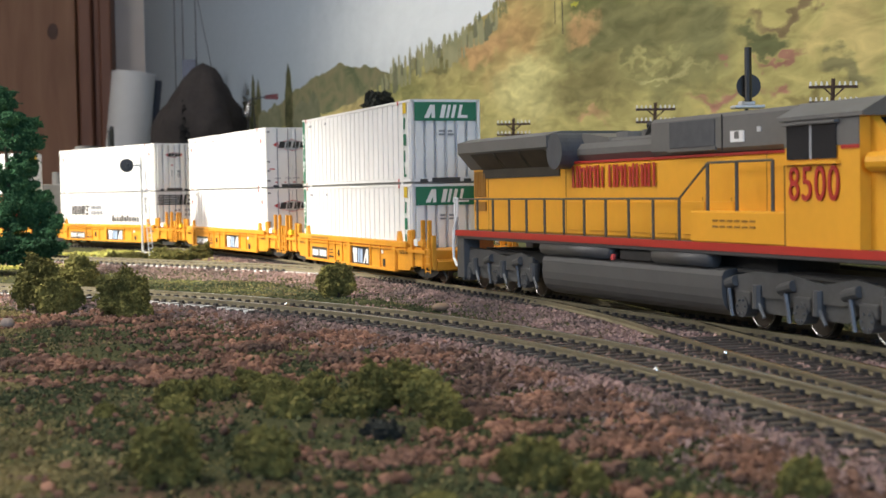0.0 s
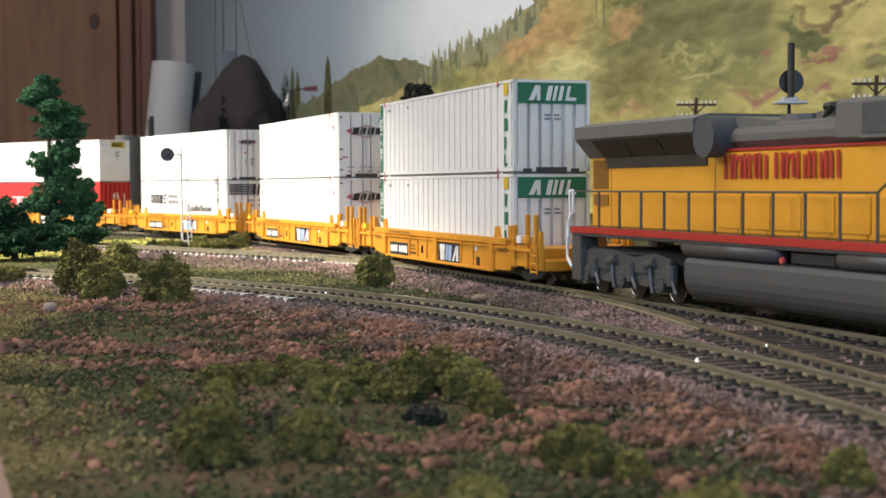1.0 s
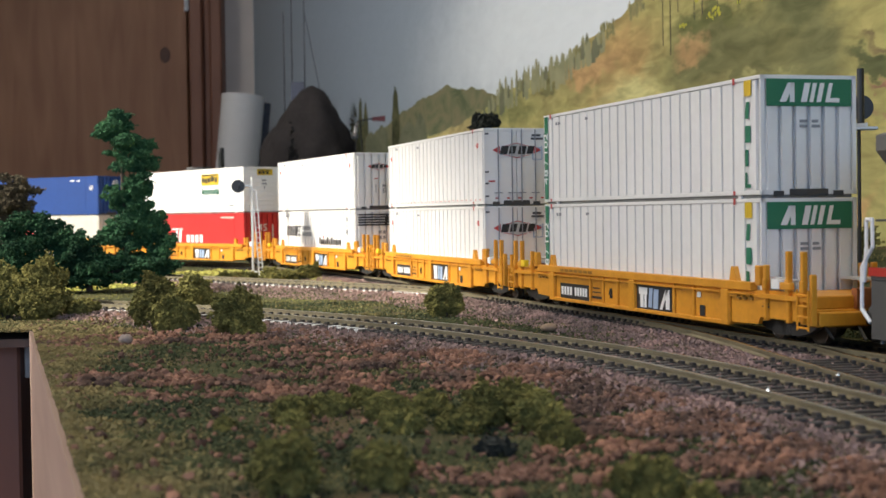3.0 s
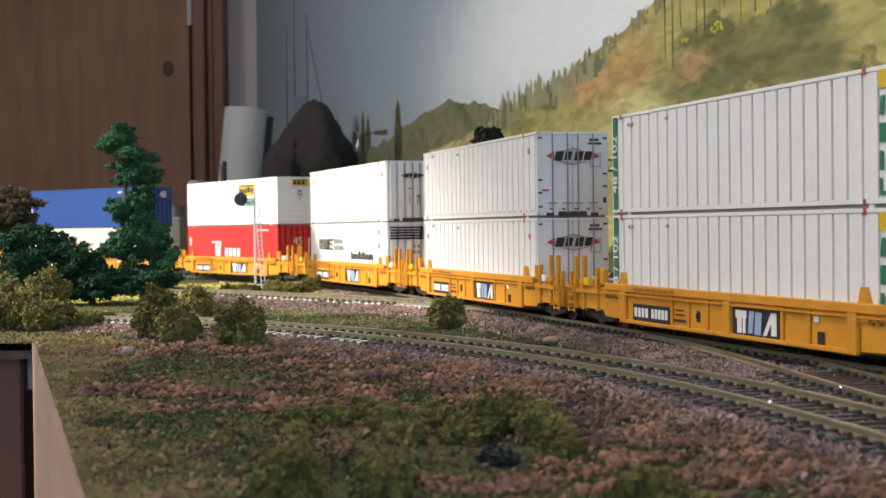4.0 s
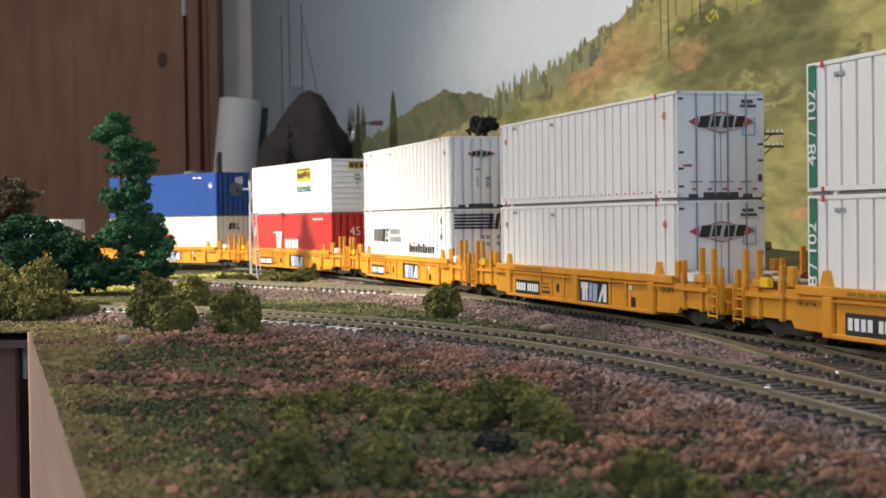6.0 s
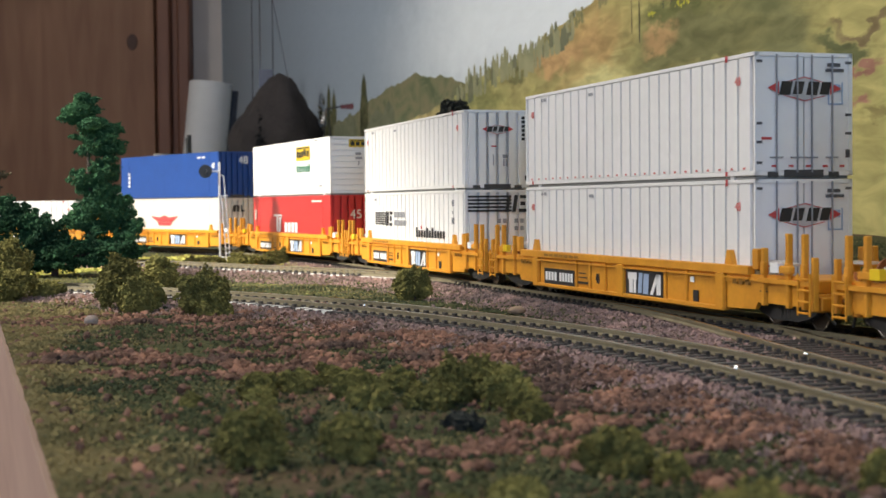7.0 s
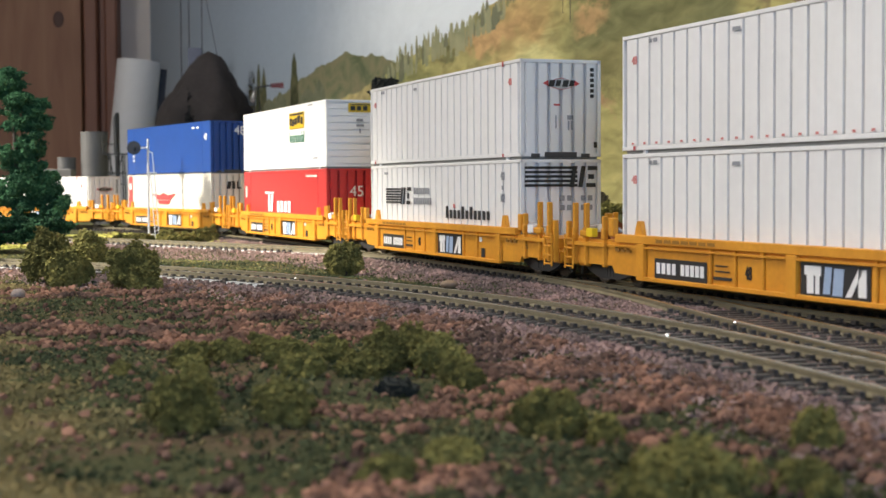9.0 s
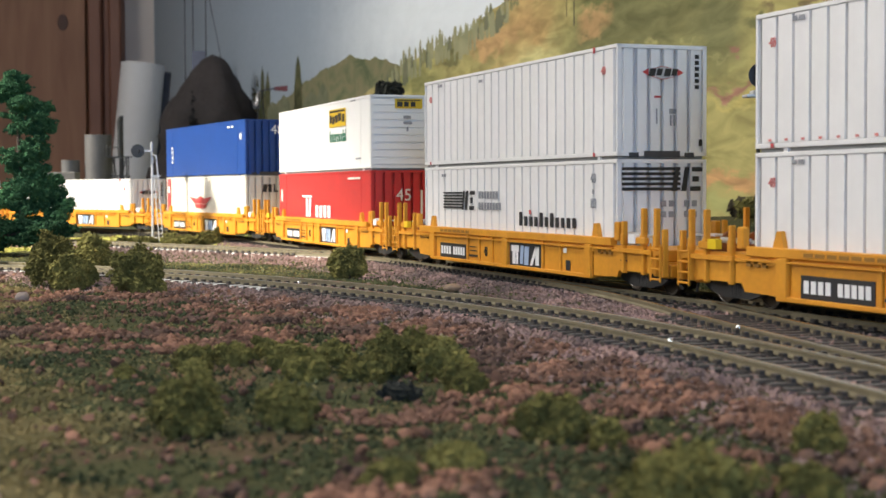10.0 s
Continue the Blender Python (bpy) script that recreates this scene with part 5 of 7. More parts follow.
    for n in (5, 7):
        for k in range(n):
            w = 0.0013 if (n, k) in ((5, 2), (7, 3), (7, 5)) else 0.0041
            slanted(bm, f, x, x + (w * 0.30 if w > 0.002 else w * 0.9), z0, z1)
            if w > 0.002:
                slanted(bm, f, x + w * 0.70, x + w, z0 + 0.0003 * (k % 2), z1 - 0.0004 * (k % 3))
                if k % 2:
                    slanted(bm, f, x + w * 0.30, x + w * 0.70, z1 - 0.0018, z1 - 0.0006)
            x += w + g
        x += 0.0026
    nb = part("name_mark", bm, RED_STRIPE, e, "row of red bars")
    nb["kind"] = "stuff"
    for k, digit in enumerate("8500"):
        lettering("road_number_digit", digit, 0.0112, RED_STRIPE, e, on_side(0.0750 + k * 0.0050, 0.0357, -0.01705), squash=0.80, extrude=0.0002)
    # handrails
    for s in (-1, 1):
        y = s * 0.0166
        xs = [-0.1180 + i * 0.0140 for i in range(11)]
        for x in xs:
            part("stanchion", rod(bmesh.new(), (x, y, D), (x, y, 0.0328), 0.00042, seg=5), FRAME_GREY, e)
        bm = bmesh.new()
        rod(bm, (R + 0.002, y, 0.0328), (xs[-1], y, 0.0328), 0.00032, seg=5)
        rod(bm, (xs[-1], y, 0.0328), (0.0364, y, 0.0418), 0.00032, seg=5)
        rod(bm, (0.0364, y, 0.0418), (0.0656, y, 0.0418), 0.00032, seg=5)
        part("handrail", bm, FRAME_GREY, e)
        for x in (0.0364, 0.0500, 0.0656):
            part("stanchion", rod(bmesh.new(), (x, y, 0.0297), (x, y, 0.0418), 0.0005, seg=5), FRAME_GREY, e)
        bm = bmesh.new()
        pts = [(R - 0.0005, y, 0.0085), (R - 0.004, y, 0.0115), (R - 0.004, y, 0.0215), (R + 0.0005, y, 0.0265), (R + 0.0005, y, 0.0330), (R - 0.0020, y, 0.0330), (R - 0.0020, y, 0.0262), (R - 0.003, y, 0.0180)]
        for a, b2 in zip(pts, pts[1:]):
            rod(bm, a, b2, 0.0005, seg=6)
        part("grab_rail", bm, WHITE_SMOOTH, e, "white end grab rail")
    for x0, x1 in ((R, R + 0.0065), (F - 0.0065, F)):
        for s in (-1, 1):
            y0, y1 = sorted((s * 0.0105, s * 0.0168))
            part("step_well", boxes((x0, x1, y0, y1, 0.0045, 0.0187), bevel=0.0002), FRAME_GREY, e)
    for s in (-1, 1):
        y0, y1 = sorted((s * 0.0118, s * 0.0164))
        part("side_cabinet", boxes((0.0270, 0.0710, y0, y1, D, 0.0296), bevel=0.0004), ARMOUR, e)
        yy = sorted((s * 0.0164, s * 0.0166))
        for i in range(6):
            part("vent_slot", boxes((0.0385 + i * 0.0034, 0.0408 + i * 0.0034, yy[0], yy[1], 0.0255, 0.0260)), mat_faint(), e)
            part("vent_slot", boxes((0.0385 + i * 0.0034, 0.0408 + i * 0.0034, yy[0], yy[1], 0.0270, 0.0275)), mat_faint(), e)
    # fuel tank, air reservoirs, bogies
    TANK_SIDE = [(0.0140, 0.0152), (0.0160, 0.0146), (0.0167, 0.0134), (0.0168, 0.0100), (0.0166, 0.0078), (0.0160, 0.0060), (0.0150, 0.0046), (0.0136, 0.0036), (0.0118, 0.0030)]
    bm = bmesh.new()
    prism_x(bm, [(s * a, z) for s, row in ((-1, TANK_SIDE), (1, TANK_SIDE[::-1])) for a, z in row], -0.0640, 0.0430)
    part("fuel_tank", bm, FRAME_GREY, e)
    part("underbelly", boxes((-0.0700, 0.0560, -0.0090, 0.0090, 0.0130, 0.0190)), BOGIE, e)
    for s in (-1, 1):
        for x0, x1 in ((-0.0653, -0.0187), (0.0073, 0.0363)):
            part("air_reservoir", rod(bmesh.new(), (x0, s * 0.0148, 0.0174), (x1, s * 0.0148, 0.0174), 0.0023, seg=14), FRAME_GREY, e, "", True)
        part("red_valve", rod(bmesh.new(), (-0.0160, s * 0.0160, 0.0160), (-0.0160, s * 0.0168, 0.0160), 0.0009, seg=8), DARKRED, e)
        part("filler", boxes((-0.0140, 0.0050, min(s * 0.012, s * 0.0155), max(s * 0.012, s * 0.0155), 0.0152, 0.0185), bevel=0.0005), BOGIE, e)
    for x in (-0.1058, 0.0747):
        b = part("bogie", boxes((x - 0.030, x + 0.030, -0.006, 0.006, 0.0065, 0.0150)), BOGIE, e)
        for s in (-1, 1):
            y = s * 0.0140
            bm = bmesh.new()
            prism_y(bm, [(x - 0.0310, 0.0110), (x - 0.0300, 0.0080), (x - 0.020, 0.0075), (x - 0.016, 0.0050), (x - 0.008, 0.0050), (x - 0.005, 0.0075), (x + 0.005, 0.0075), (x + 0.008, 0.0050), (x + 0.016, 0.0050), (x + 0.020, 0.0075), (x + 0.0300, 0.0080), (x + 0.0310, 0.0110), (x + 0.029, 0.0128), (x - 0.029, 0.0128)], min(y, y - s * 0.0016), max(y, y - s * 0.0016))
            part("side_frame", bm, LOCO_BOGIE, b)
            for dx in (-0.0247, 0.0, 0.0247):
                bm = bmesh.new()
                rod(bm, (x + dx, y - s * 0.002, 0.0062), (x + dx, y + s * 0.0016, 0.0062), 0.0027, seg=12)
                box(bm, x + dx - 0.0034, x + dx + 0.0034, min(y, y + s * 0.0012), max(y, y + s * 0.0012), 0.0066, 0.0100, bevel=0.0003)
                part("journal_box", bm, LOCO_BOGIE, b)
                part("spring", rod(bmesh.new(), (x + dx + 0.0062, y + s * 0.0006, 0.0060), (x + dx + 0.0062, y + s * 0.0006, 0.0118), 0.0016, seg=10), LOCO_BOGIE, b)
                part("brake_cylinder", rod(bmesh.new(), (x + dx - 0.0085, y + s * 0.0010, 0.0112), (x + dx - 0.0030, y + s * 0.0010, 0.0124), 0.0014, seg=10), LOCO_BOGIE, b)
            bm = bmesh.new()
            prism_y(bm, [(x - 0.0300, 0.0100), (x - 0.0150, 0.0088), (x + 0.0150, 0.0088), (x + 0.0300, 0.0100), (x + 0.0300, 0.0136), (x + 0.0200, 0.0150), (x + 0.0080, 0.0132), (x - 0.0060, 0.0150), (x - 0.0200, 0.0150), (x - 0.0300, 0.0136)], min(y, y + s * 0.0007), max(y, y + s * 0.0007))
            part("frame_plate", bm, LOCO_BOGIE, b)
            bm = bmesh.new()
            for dx in (-0.0247, 0.0, 0.0247):
                for k in range(6):
                    a = k * math.pi / 3
                    rod(bm, (x + dx + 0.0018 * math.cos(a), y + s * 0.0014, 0.0062 + 0.0018 * math.sin(a)), (x + dx + 0.0018 * math.cos(a), y + s * 0.0020, 0.0062 + 0.0018 * math.sin(a)), 0.0003, seg=6)
                rod(bm, (x + dx + 0.0095, y + s * 0.0012, 0.0040), (x + dx + 0.0060, y + s * 0.0012, 0.0090), 0.0005, seg=6)
                rod(bm, (x + dx - 0.0045, y + s * 0.0012, 0.0035), (x + dx - 0.0062, y + s * 0.0012, 0.0105), 0.0006, seg=6)
            part("brake_rigging", bm, SILVERGREY, b, "worn grey bolts and brake links")["kind"] = "stuff"
            part("sand_pipe", rod(bmesh.new(), (x - 0.028, y, 0.0150), (x + 0.026, y, 0.0140), 0.0006, seg=6), BOGIE, b)
        for dx in (-0.0247, 0.0, 0.0247):
            bm = bmesh.new()
            for s in (-1, 1):
                rod(bm, (x + dx, s * 0.0071, 0.0058), (x + dx, s * 0.0094, 0.0058), 0.0056, seg=24)
            w = part("wheelset", bm, WHEEL, b)
            for s in (-1, 1):
                part("tyre", tyre_ring(x + dx, s * 0.0092, 0.0060, 0.0054, 0.00035), TYRE, w, "polished tyre", True)
    part("coupler", boxes((R - 0.016, R, -0.0018, 0.0018, 0.0068, 0.0100), bevel=0.0004), BOGIE, e)
    return e


def mat_louvre():
    if "louvre" not in _made:
        _made["louvre"] = mat("louvre_slate", (0.065, 0.068, 0.075), 0.6, vary=0.2, scale=300)
    return _made["louvre"]


MOVERS.append((loco(), -0.0346 - 0.1403 - 0.0207, 0.090, 0.0))


# ---- trees and bushes ----
def clumps(name, lumps, n, size, material, seed, parent=None, knots=14):
    """Foam foliage: many small crumbs gathered on the skins of a few lumps (x, y, z, rx, ry, rz)."""
    rng = np.random.default_rng(seed)
    small = []
    for l in lumps:
        small.append(l[:3] + tuple(q * 0.66 for q in l[3:]))
        for j in range(knots):
            a, u = rng.uniform(0, 6.283), rng.uniform(-0.9, 1.0)
            h = math.sqrt(max(0.0, 1 - u * u))
            q = rng.uniform(0.14, 0.42)
            d = 0.74 + 0.40 * rng.random()
            small.append((l[0] + l[3] * h * math.cos(a) * d, l[1] + l[4] * h * math.sin(a) * d, l[2] + l[5] * u * d, l[3] * q * rng.uniform(0.7, 1.4), l[4] * q, l[5] * q * rng.uniform(0.7, 1.3)))
    lumps = small
    w = np.array([l[3] * l[4] + l[4] * l[5] + l[3] * l[5] for l in lumps])
    pick = rng.choice(len(lumps), n, p=w / w.sum())
    v = rng.normal(size=(n, 3))
    v /= np.linalg.norm(v, axis=1)[:, None]
    rad = 1.12 - 0.62 * rng.random(n) ** 1.1
    wave = np.array([noise.noise(Vector((a[0] * 1.8 + k * 3.1 + seed, a[1] * 1.8, a[2] * 1.8))) + 0.6 * noise.noise(Vector((a[0] * 4.5 + k, a[1] * 4.5, a[2] * 4.5 + seed))) for a, k in zip(v, pick)])
    rad *= 1 + 0.6 * wave
    l = np.array(lumps)[pick]
    c = l[:, :3] + v * l[:, 3:] * rad[:, None]
    me = scatter_mesh(name, c, size * rng.uniform(0.5, 1.3, n), "tuft", rng, 0.5)
    me.materials.append(material)
    ob = new(name, me)
    ob.parent = parent
    return ob


def bush(x, y, r, h, seed, label, material, lumps=4, n=500, size=0.0011, z=None):
    rng = random.Random(seed)
    b = thing("bush", label, "bush", "bushes on the layout", pose(x, y, ground_z(x, y) - 0.0005 if z is None else z))
    ls = []
    for i in range(lumps):
        a, d = rng.uniform(0, 6.28), rng.uniform(0.2, 0.65) * r
        k = rng.uniform(0.5, 0.72)
        ls.append((math.cos(a) * d, math.sin(a) * d, h * rng.uniform(0.35, 0.6), r * k, r * k, h * rng.uniform(0.38, 0.5)))
    ls.append((0, 0, h * 0.45, r * 0.6, r * 0.6, h * 0.5))
    clumps("leaves", ls, n, size, material, seed, b)
    bm = bmesh.new()
    for i in range(4):
        a = rng.uniform(0, 6.28)
        rod(bm, (0, 0, -0.001), (math.cos(a) * r * 0.4, math.sin(a) * r * 0.4, h * 0.55), 0.0005, 0.0002, seg=5)
    part("twigs", bm, TRUNK, b)
    return b


def tree(x, y, lumps, trunk_h, seed, label, material, n, size, limbs, lean=(0, 0)):
    t = thing("tree", label, "tree", "trees on the layout", pose(x, y, ground_z(x, y) - 0.001))
    bm = bmesh.new()
    rod(bm, (0, 0, -0.001), (lean[0] * 0.5, lean[1] * 0.5, trunk_h * 0.5), 0.0022, 0.0016, seg=9)
    rod(bm, (lean[0] * 0.5, lean[1] * 0.5, trunk_h * 0.5), (lean[0], lean[1], trunk_h), 0.0016, 0.0006, seg=9)
    part("trunk", bm, TRUNK, t)
    for a, b in limbs:
        bm = bmesh.new()
        rod(bm, a, b, 0.0011, 0.0004, seg=6)
        part("limb", bm, TRUNK, t)
    clumps("crown", lumps, n, size, material, seed, t)
    return t


tree(-0.200, 0.94, [(-0.0082, 0.000, 0.0971, 0.0120, 0.0114, 0.0094), (-0.0037, 0.000, 0.1049, 0.0068, 0.0064, 0.0047), (0.0010, 0.000, 0.0872, 0.0131, 0.0124, 0.0078), (0.0041, 0.000, 0.0746, 0.0131, 0.0124, 0.0078), (0.0062, 0.000, 0.0624, 0.0094, 0.0089, 0.0089), (-0.0037, 0.000, 0.0519, 0.0110, 0.0104, 0.0078), (0.0080, 0.000, 0.0493, 0.0094, 0.0089, 0.0094), (0.0041, 0.000, 0.0389, 0.0162, 0.0154, 0.0094), (0.0185, 0.000, 0.0337, 0.0104, 0.0099, 0.0094), (0.0041, 0.000, 0.0245, 0.0104, 0.0099, 0.0078), (0.0224, 0.000, 0.0206, 0.0104, 0.0099, 0.0104), (-0.0089, 0.000, 0.0284, 0.0068, 0.0064, 0.0068), (0.0041, 0.000, 0.0102, 0.0209, 0.0198, 0.0073)],
     0.098, 11, "tall dark green foam tree with a bare twisted trunk", LEAF_DARK, 34000, 0.00075, [((0, 0, 0.03), (0.018, 0, 0.038)), ((0, 0, 0.045), (-0.008, 0.004, 0.055))], (-0.002, 0))
tree(-0.195, 0.82, [(-0.0214, 0.000, 0.0084, 0.0173, 0.0164, 0.0059), (0.0036, 0.000, 0.0080, 0.0146, 0.0138, 0.0055), (0.0275, 0.000, 0.0096, 0.0128, 0.0121, 0.0050), (-0.0396, 0.000, 0.0084, 0.0137, 0.0130, 0.0059), (-0.0351, 0.000, 0.0385, 0.0114, 0.0108, 0.0073), (-0.0431, 0.000, 0.0312, 0.0091, 0.0087, 0.0082), (-0.0237, 0.000, 0.0358, 0.0100, 0.0095, 0.0077), (-0.0135, 0.000, 0.0301, 0.0100, 0.0095, 0.0068), (-0.0305, 0.000, 0.0244, 0.0159, 0.0151, 0.0091), (-0.0043, 0.000, 0.0232, 0.0118, 0.0112, 0.0077), (-0.0419, 0.000, 0.0175, 0.0114, 0.0108, 0.0082), (-0.0146, 0.000, 0.0164, 0.0182, 0.0173, 0.0077), (0.0105, 0.000, 0.0164, 0.0137, 0.0130, 0.0064), (0.0332, 0.000, 0.0141, 0.0141, 0.0134, 0.0055), (0.0025, 0.000, 0.0262, 0.0055, 0.0052, 0.0055)],
     0.03, 12, "low spreading dark green foam tree", LEAF_DARK, 34000, 0.00072, [((0, 0, 0.01), (-0.03, 0.005, 0.03)), ((0, 0, 0.01), (0.03, 0.0, 0.015))])
tree(-0.3017, 1.02, [(0.010, 0, 0.062, 0.014, 0.014, 0.009), (0.002, 0, 0.052, 0.018, 0.016, 0.011), (-0.014, 0, 0.056, 0.016, 0.016, 0.012), (0.012, 0, 0.045, 0.010, 0.010, 0.008)], 0.058, 13,
     "grey-brown foam tree with a thin trunk", LEAF_BROWN, 9000, 0.0009, [((0, 0, 0.03), (-0.014, 0, 0.05)), ((0, 0, 0.03), (0.010, 0, 0.045))])
OLIVE = "olive green foam bush beside the track"
for i, (x, y, r, h) in enumerate(((-0.1085, 0.562, 0.0095, 0.0175), (-0.099, 0.546, 0.0080, 0.0130), (-0.0705, 0.503, 0.0100, 0.0145), (0.0020, 0.600, 0.0066, 0.0135), (-0.102, 0.625, 0.011, 0.0140))):
    bush(x, y, r, h, 30 + i, OLIVE, LEAF_OLIVE, n=9000, size=0.00055)
for i, (x, y, r, h) in enumerate(((-0.180, 0.612, 0.0115, 0.0150), (-0.1625, 0.602, 0.0105, 0.0120), (-0.172, 0.650, 0.0140, 0.0210), (-0.1930, 0.655, 0.0130, 0.0200), (-0.150, 0.615, 0.0070, 0.0070))):
    bush(x, y, r, h, 40 + i, "olive green foam bush at the board's edge", LEAF_OLIVE, n=8500, size=0.00055)
for i, (x, y, r, h) in enumerate(((-0.1374, 0.945, 0.008, 0.0085), (-0.122, 0.935, 0.009, 0.0070), (-0.106, 0.93, 0.009, 0.0085), (-0.094, 0.925, 0.009, 0.0080), (-0.082, 0.93, 0.007, 0.0095))):
    bush(x, y, r, h, 50 + i, "small olive bush between the tracks", LEAF_OLIVE, n=3500, size=0.00055)
# low lichen cushions on the near ground
for i, (x, y, r, h) in enumerate(((-0.0225, 0.218, 0.0060, 0.0080), (-0.0085, 0.222, 0.0046, 0.0060), (-0.0424, 0.2853, 0.0022, 0.0024), (-0.0308, 0.302, 0.0042, 0.0050), (-0.0234, 0.310, 0.0038, 0.0044),
                                  (-0.0112, 0.2995, 0.0042, 0.0046), (-0.0032, 0.311, 0.0044, 0.0050), (0.0035, 0.284, 0.0048, 0.0050), (0.0104, 0.2934, 0.0056, 0.0080), (0.0186, 0.2807, 0.0050, 0.0070),
                                  (0.0175, 0.3201, 0.0040, 0.0046), (0.0201, 0.2594, 0.0040, 0.0048), (-0.017, 0.3231, 0.0036, 0.0040), (-0.0072, 0.2789, 0.0040, 0.0040), (0.0285, 0.2050, 0.0042, 0.0062),
                                  (0.0375, 0.1600, 0.0062, 0.0070), (0.0607, 0.1864, 0.0032, 0.0050), (0.0520, 0.1640, 0.0030, 0.0040), (0.0349, 0.1973, 0.0026, 0.0036), (0.0052, 0.1760, 0.0034, 0.0032),
                                  (-0.0292, 0.2918, 0.0026, 0.0030), (0.0140, 0.187, 0.0040, 0.0030))):
    bush(x, y, r * 0.98, h * 1.12, 60 + i, "olive lichen cushion on the near ground", LEAF_OLIVE, lumps=6, n=4200, size=0.0004)
bush(0.009, 0.2538, 0.0032, 0.0034, 90, "nearly black lichen tuft on the near ground", mat("lichen_black", (0.018, 0.02, 0.015), 0.9, piece=0.3), n=400, size=0.0006)

# ---- loose ground cover ----


def crumbs(name, n, box4, keep, size, kind, material, label, seed, lift=0.3, flat=0.75, pile=0.0):
    """Loose stones or flock over a stretch of the plan, kept where keep(x, y) says."""
    rng = np.random.default_rng(seed)
    x0, x1, y0, y1 = box4
    pts = []
    # denser towards the near side
    while len(pts) < n:
        x, y = rng.uniform(x0, x1), y0 + (y1 - y0) * rng.random() ** 1.25
        if x > edge_x(y) + 0.0015 if y < 0.545 else True:
            if x < wall_x(y) - 0.01 and rng.random() < keep(x, y):
                pts.append((x, y))
    sz = size * np.minimum(rng.lognormal(0.0, 0.32, n), 1.8)
    c = [(x, y, ground_z(x, y) + s * lift + pile * rng.random()) for (x, y), s in zip(pts, sz)]
    me = scatter_mesh(name, c, sz, kind, rng, 0.35, flat)
    me.materials.append(material)
    return tagged(new(name, me), label, "ground cover", "", "stuff")


FRONT_NP = np.array([p[:] for p in FRONT_PTS])


def patchy(x, y, scale, w):
    return noise.noise(Vector((x * scale, y * scale, w)))


# red rubble: patches of (x, y, half width, half depth, how thick)
RUBBLE = ((-0.070, 0.375, 0.030, 0.013, 1.0), (-0.036, 0.352, 0.034, 0.012, 0.9), (-0.085, 0.500, 0.050, 0.028, 0.40), (-0.020, 0.448, 0.036, 0.026, 0.55),
          (0.004, 0.400, 0.034, 0.034, 0.85), (0.020, 0.352, 0.026, 0.026, 0.9), (0.038, 0.312, 0.024, 0.026, 1.0), (0.056, 0.276, 0.020, 0.026, 1.0),
          (0.032, 0.240, 0.016, 0.013, 0.8), (0.062, 0.226, 0.026, 0.022, 0.75), (0.070, 0.190, 0.024, 0.020, 0.6), (0.042, 0.197, 0.012, 0.008, 0.5),
          (0.003, 0.174, 0.013, 0.008, 0.9), (0.017, 0.226, 0.009, 0.010, 0.8), (-0.004, 0.240, 0.006, 0.006, 0.6))


def keep_red(x, y):
    d = dist_to(FRONT_NP, x, y)
    i = np.argmin(((FRONT_NP - np.array([x, y])) ** 2).sum(1))
    if x > FRONT_NP[i][0] or d < 0.021:
        return 0.0
    k = 0.0
    for px, py, rx, ry, w in RUBBLE:
        q = math.hypot((x - px) / rx, (y - py) / ry)
        k = max(k, w * min(1.0, max(0.0, 1.45 - q + 0.9 * patchy(x, y, 90, 3.0))))
    k *= min(1.0, max(0.04, 0.45 + 1.9 * patchy(x, y, 75, 4.0)))
    return max(k, 0.012)


def keep_ballast(x, y):
    d = dist_to(ALLTRACK, x, y)
    if d > 0.042:
        return 0.0
    return 1.0 if d < 0.022 else (0.042 - d) / 0.020


crumbs("red_rubble", 10500, (-0.16, 0.10, 0.13, 0.62), keep_red, 0.00062, "rock", ROCK_RED, "reddish brown rubble strewn over the near ground", 5, lift=0.45, flat=0.95, pile=0.0006)
crumbs("ballast", 140000, (-0.30, 0.22, 0.10, 0.98), keep_ballast, 0.00036, "grain", BALLAST, "pinkish grey ballast along the tracks", 6, lift=0.1, flat=1.0, pile=0.0009)
for nm, n, c1, c2, sd, lab in (("turf", 72000, (0.088, 0.093, 0.042), (0.047, 0.057, 0.030), 7, "dark olive green flock on the near ground"),
                               ("dead_turf", 26000, (0.235, 0.195, 0.088), (0.14, 0.12, 0.056), 17, "brownish straw flock on the near ground")):
    crumbs(nm, n, (-0.20, 0.22, 0.12, 0.70), (lambda x, y, w=sd: 0.0 if dist_to(ALLTRACK, x, y) < 0.026 else max(0.12, min(1.0, 0.5 + 1.6 * patchy(x, y, 24, w * 1.7))) * ((0.2 if w == 7 else 1.0) if x < edge_x(y) + 0.020 + 0.10 * max(0.0, y - 0.38) + 0.02 * patchy(x, y, 40, 6.0) else (1.0 if w == 7 else 0.16))), 0.00035, "grain",
           mat("flock_" + nm, c1, 0.95, vary=0.3, scale=40, second=c2, piece=0.32, spec=0.1), lab, sd, lift=0.15, flat=1.0, pile=0.0004)
STRAW = mat("flock_straw", (0.26, 0.24, 0.085), 0.95, vary=0.25, scale=60, second=(0.16, 0.16, 0.055), piece=0.4, spec=0.1)


def keep_straw(x, y):
    d = dist_to(ALLTRACK, x, y)
    if d < 0.022:
        return 0.0
    if y > 0.62:
        return 0.9 if x < -0.03 else 0.3
    return 0.5 if patchy(x, y, 26, 7.0) > 0.18 and x < edge_x(y) + 0.05 else 0.0


